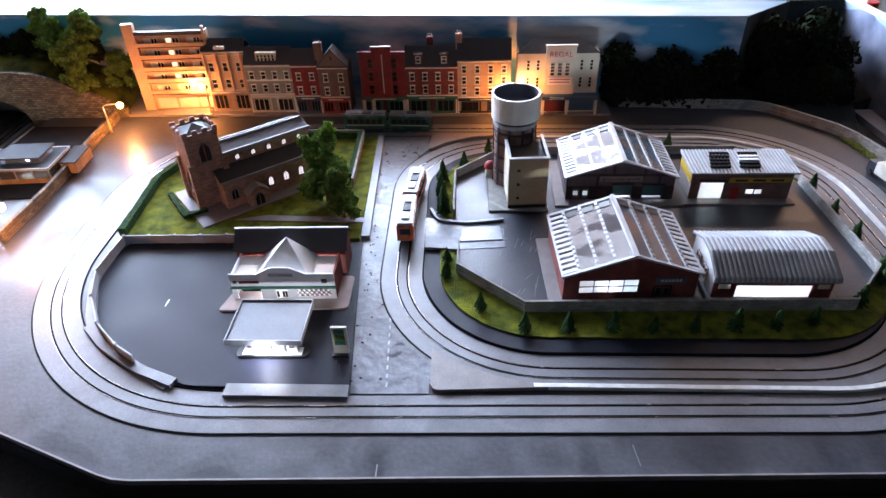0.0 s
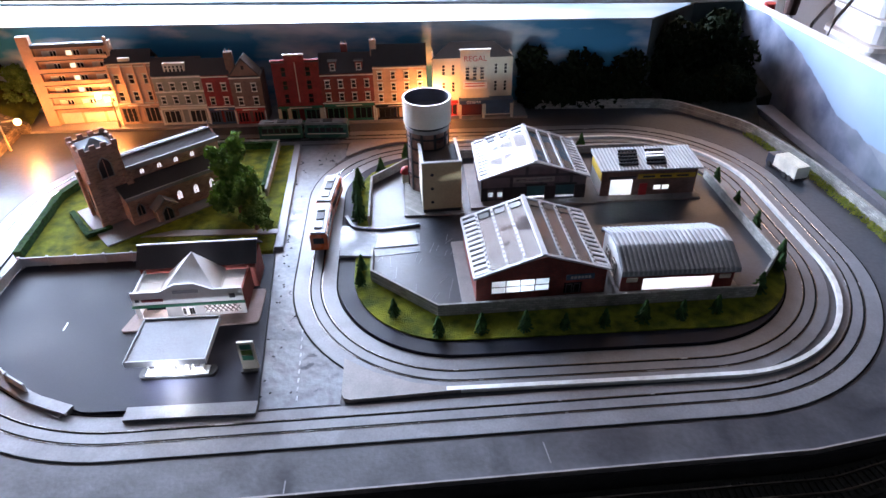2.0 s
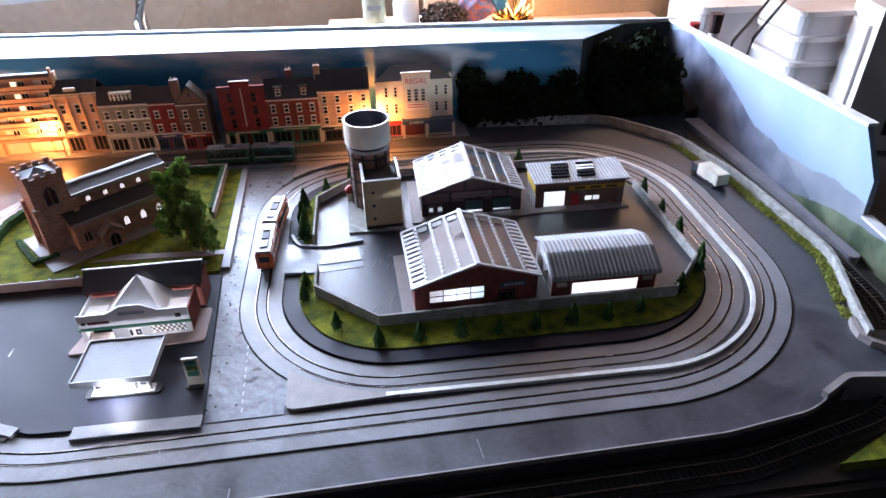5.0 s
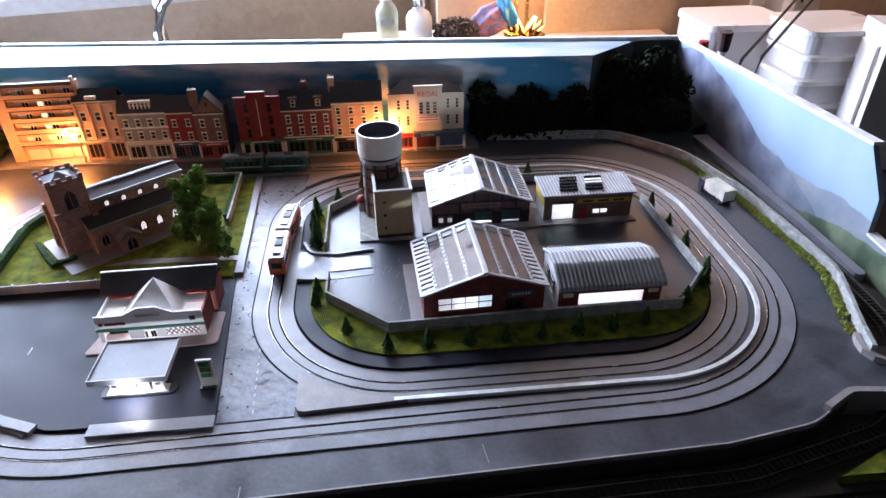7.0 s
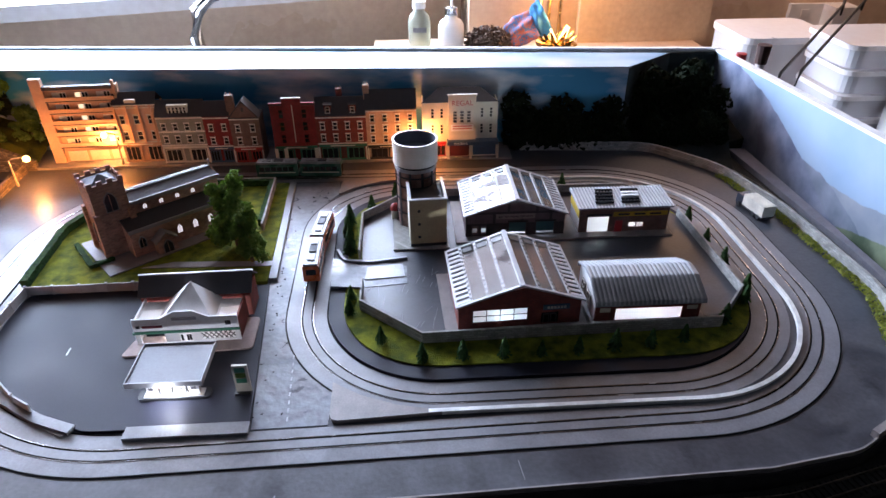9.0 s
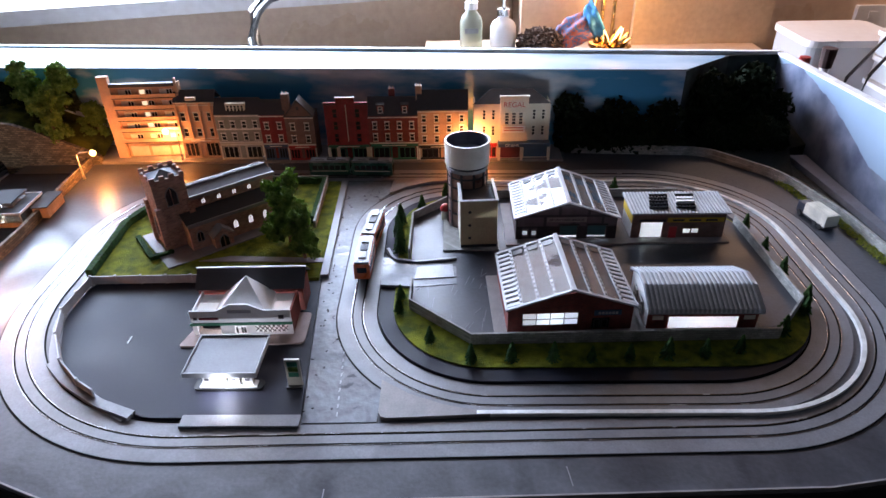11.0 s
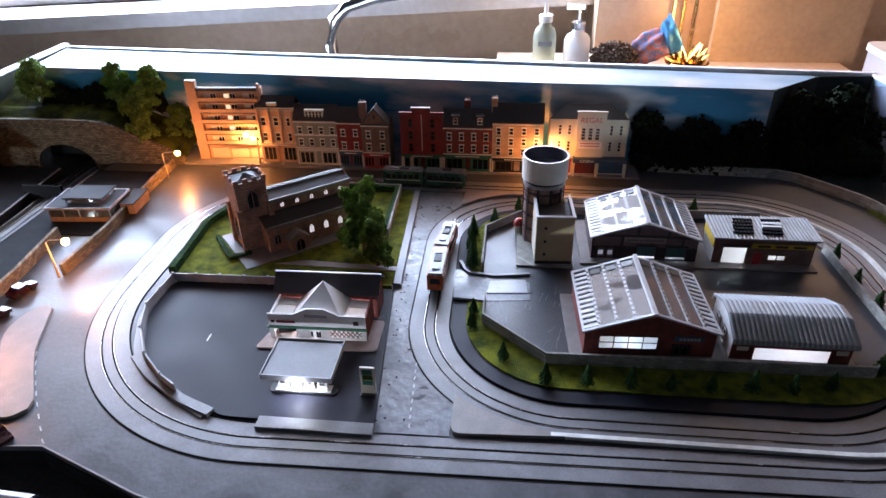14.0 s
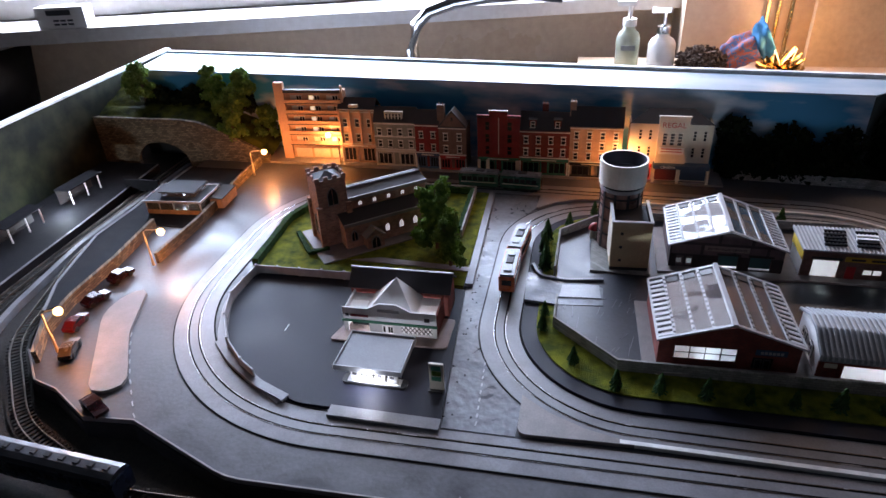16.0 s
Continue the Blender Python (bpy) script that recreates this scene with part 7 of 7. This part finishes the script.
part("folds", bundle(bm_new(), (0.0, 0, 0.026), (0.062, 0, 0.058), 0.026, 0.030, 2.0), mat("patterned_fabric", (0.10, 0.16, 0.30), 0.9, second=(0.42, 0.12, 0.09), scale=95, mix=0.12, swirl=2.0), cloth, smooth=True)
part("end_flap", bundle(bm_new(), (0.058, -0.004, 0.060), (0.085, -0.004, 0.074), 0.030, 0.036, 5.0), mat("turquoise_fabric", (0.03, 0.20, 0.36), 0.85, second=(0.02, 0.12, 0.24), scale=60), cloth, "turquoise hem of the cloth", smooth=True)
orn = thing("fairy_light_ornament", "small glowing gold fairy-light ornament", "ornament", (0.615, 1.72, -0.02))
part("dish", lathe(bm_new(), 0, 0, [(0.0, 0.0), (0.03, 0.002), (0.045, 0.02), (0.04, 0.022), (0.0, 0.006)], 20), BRASS, orn, smooth=True)
rng = random.Random(11)
GOLDBULB = glow_mat("gold_bulb", (1.0, 0.72, 0.35), 5.0)
for i in range(26):
    bm = bm_new()
    q, up = rng.uniform(0, 6.28), rng.uniform(0.3, 1.2)
    tip = Vector((math.cos(q) * math.cos(up) * 0.05, math.sin(q) * math.cos(up) * 0.04, 0.012 + math.sin(up) * 0.05))
    pipe(bm, [(0, 0, 0.012), tuple(tip * 0.6), tuple(tip)], [0.004, 0.006, 0.001], 6)
    part("petal", bm, GOLDBULB if i % 4 == 0 else BRASS, orn, "glowing gold petal" if i % 4 == 0 else "shiny brass petal")
lamp("ornament_light", "POINT", pose(0.615, 1.70, 0.06), 1.6, (1.0, 0.62, 0.25), 0.03)
for dx in (0.0, 0.02, 0.045):
    rod = thing("brass_rod", "thin upright brass pipe against the wall", "pipe", (0.60 + dx, WY - 0.02, -0.02))
    part("rod", tube(bm_new(), 0, 0, 0, 0.6, 0.004, n=10), BRASS, rod)
board = thing("chopping_board", "pale wooden board leaning against the wall", "board", (0.80, WY - 0.05, -0.02))
part("panel", box(bm_new(), -0.12, -0.012, 0.0, 0.18, 0.008, 0.42), mat("pale_wood", (0.6, 0.42, 0.26), 0.5, scale=6, fine=90), board, bevel=0.004)

timer = thing("kitchen_timer", "white digital timer with dark display on the sill", "timer", (-1.0, WY - 0.11, SILL_Z), -4)
part("case", box(bm_new(), -0.055, -0.02, 0.0, 0.055, 0.02, 0.045), PLASTIC, timer, bevel=0.006)
part("display", box(bm_new(), -0.03, -0.0206, 0.028, 0.025, -0.0198, 0.039), SLATE, timer)
for i in range(6):
    part("button", box(bm_new(), -0.018 + 0.016 * (i % 3), -0.0212, 0.007 + 0.008 * (i // 3), -0.006 + 0.016 * (i % 3), -0.0198, 0.011 + 0.008 * (i // 3)), SLATE, timer)
TURNED.append(timer)
pot = thing("white_pot", "white ceramic pot on the window sill", "pot", (-0.10, WY - 0.05, SILL_Z))
part("pot_body", lathe(bm_new(), 0, 0, [(0.0, 0.0), (0.04, 0.0), (0.045, 0.08), (0.041, 0.08), (0.036, 0.006), (0.0, 0.006)], 24), PLASTIC, pot, smooth=True)
TURNED.append(pot)
jar = thing("dark_jar", "small dark brown jar on the window sill", "jar", (-0.005, WY - 0.05, SILL_Z))
part("jar_body", lathe(bm_new(), 0, 0, [(0.0, 0.0), (0.019, 0.0), (0.02, 0.03), (0.017, 0.036), (0.0, 0.036)], 20), mat("brown_jar_glass", (0.02, 0.01, 0.008), 0.15), jar, smooth=True)
part("lid", tube(bm_new(), 0, 0, 0.036, 0.05, 0.0175, n=18), BLACK, jar)
TURNED.append(jar)
# the wall with the window stands at an angle to the layout
swing = pose(0.43, 2.135, 0, 0, 0, 15.5) @ pose(-0.43, -1.9, 0)
for ob in TURNED:
    ob.matrix_basis = swing @ ob.matrix_basis
pan = thing("dark_pan", "dark pan hanging at the window's end", "pan", (-1.20, 1.60, -0.125))
part("bowl", lathe(bm_new(), 0, 0, [(0.0, 0.0), (0.10, 0.0), (0.13, 0.18), (0.125, 0.18), (0.09, 0.01)], 24), BLACK, pan, smooth=True)
part("handle", pipe(bm_new(), [(0.10, 0, 0.18), (0.13, -0.03, 0.24), (0.14, -0.05, 0.26)], [0.012, 0.014, 0.016], 10), PLASTIC, pan)


def tub(x, y, z, w, d, h, label, m_body=TUB):
    ob = thing("plastic_tub", label, "tub", (x, y, z), 0, "plastic tubs")
    bm = bm_new()
    prism(bm, [(p.x, p.y) for p in rounded([(-w / 2, -d / 2, 0.02), (w / 2, -d / 2, 0.02), (w / 2, d / 2, 0.02), (-w / 2, d / 2, 0.02)], step=0.008)], 0, h)
    part("tub_body", bm, m_body, ob, bevel=0.010 if h > 0.1 else 0.004)
    part("lid", prism(bm_new(), [(p.x, p.y) for p in rounded([(-w / 2 - 0.004, -d / 2 - 0.004, 0.022), (w / 2 + 0.004, -d / 2 - 0.004, 0.022), (w / 2 + 0.004, d / 2 + 0.004, 0.022), (-w / 2 - 0.004, d / 2 + 0.004, 0.022)], step=0.008)], h, h + (0.012 if h > 0.1 else 0.008)), PLASTIC, ob, bevel=0.003)
    return ob


tub(1.003, 1.575, -0.125, 0.17, 0.15, 0.172, "clear plastic food tub with white lid")
for k in range(5):
    tub(1.095 + 0.004 * (k % 2), 1.42, -0.125 + 0.042 * k, 0.15, 0.14, 0.031, "stacked milky plastic tub with lid")
app = thing("white_appliance", "white kitchen appliance with a dark door", "appliance", (1.085, 1.26, -0.125), -14)
part("case", box(bm_new(), 0, 0, 0, 0.42, 0.10, 0.23), PLASTIC, app, bevel=0.02)
part("door", box(bm_new(), 0.06, -0.006, 0.03, 0.40, -0.0005, 0.17), DARKGLASS, app, bevel=0.002)
part("side_panel", box(bm_new(), -0.006, 0.02, 0.02, -0.0005, 0.08, 0.2), PLASTIC, app)
sock = thing("wall_socket", "white double wall socket", "socket", (1.262, WY - 0.012, -0.035))
part("plate", box(bm_new(), -0.07, 0, 0, 0.07, 0.012, 0.08), PLASTIC, sock, bevel=0.004)
for dx in (-0.035, 0.035):
    part("switch", box(bm_new(), dx - 0.008, -0.003, 0.052, dx + 0.008, -0.0002, 0.068), PLASTIC, sock)
    part("pin_hole", box(bm_new(), dx - 0.002, -0.001, 0.03, dx + 0.002, -0.0001, 0.04), BLACK, sock)
    for ex in (-0.011, 0.011):
        part("pin_hole", box(bm_new(), dx + ex - 0.004, -0.001, 0.013, dx + ex + 0.004, -0.0001, 0.017), BLACK, sock)
for start, high, down in (((0.83, 1.24), (1.08, 1.50, 0.115), (1.285, 1.80, 0.03)), ((0.868, 1.25), (1.12, 1.50, 0.125), (1.33, 1.80, 0.04))):
    lead = thing("cable", "loose black power cable beside the layout", "cable", (0, 0, 0))
    x, y = start
    pts = [(x, y, -0.12), (x + 0.003, y + 0.003, -0.03), (x + 0.008, y + 0.008, 0.04), (x + 0.025, y + 0.025, 0.068), (x + 0.12, y + 0.12, 0.092), high, (high[0] + 0.12, 1.68, high[2] - 0.01), (down[0] - 0.02, 1.77, 0.07), down]
    part("wire", pipe(bm_new(), pts, 0.0026, 8), BLACK, lead, smooth=True)
plug = thing("power_plug", "white plug adaptor in the wall socket", "plug", (1.30, WY - 0.06, 0.0))
part("plug_body", box(bm_new(), -0.03, 0, -0.015, 0.03, 0.048, 0.045), PLASTIC, plug, bevel=0.012)
pb = thing("paint_brush", "short brush with dark bristles and white handle", "brush", (0.862, 1.34, -0.125))
part("handle", tube(bm_new(), 0, 0, 0.0, 0.185, 0.007, n=10), PLASTIC, pb)
part("bristles", tube(bm_new(), 0, 0, 0.185, 0.215, 0.009, 0.011, n=12), mat("dark_bristle", (0.06, 0.025, 0.02), 0.9), pb)
tin = thing("red_cap_tube", "small tube with a red cap", "tube", (0.822, 1.33, -0.125))
part("tube_body", tube(bm_new(), 0, 0, 0, 0.185, 0.009, n=12), BLACK, tin)
part("cap", tube(bm_new(), 0, 0, 0.185, 0.205, 0.008, n=12), REDP, tin)
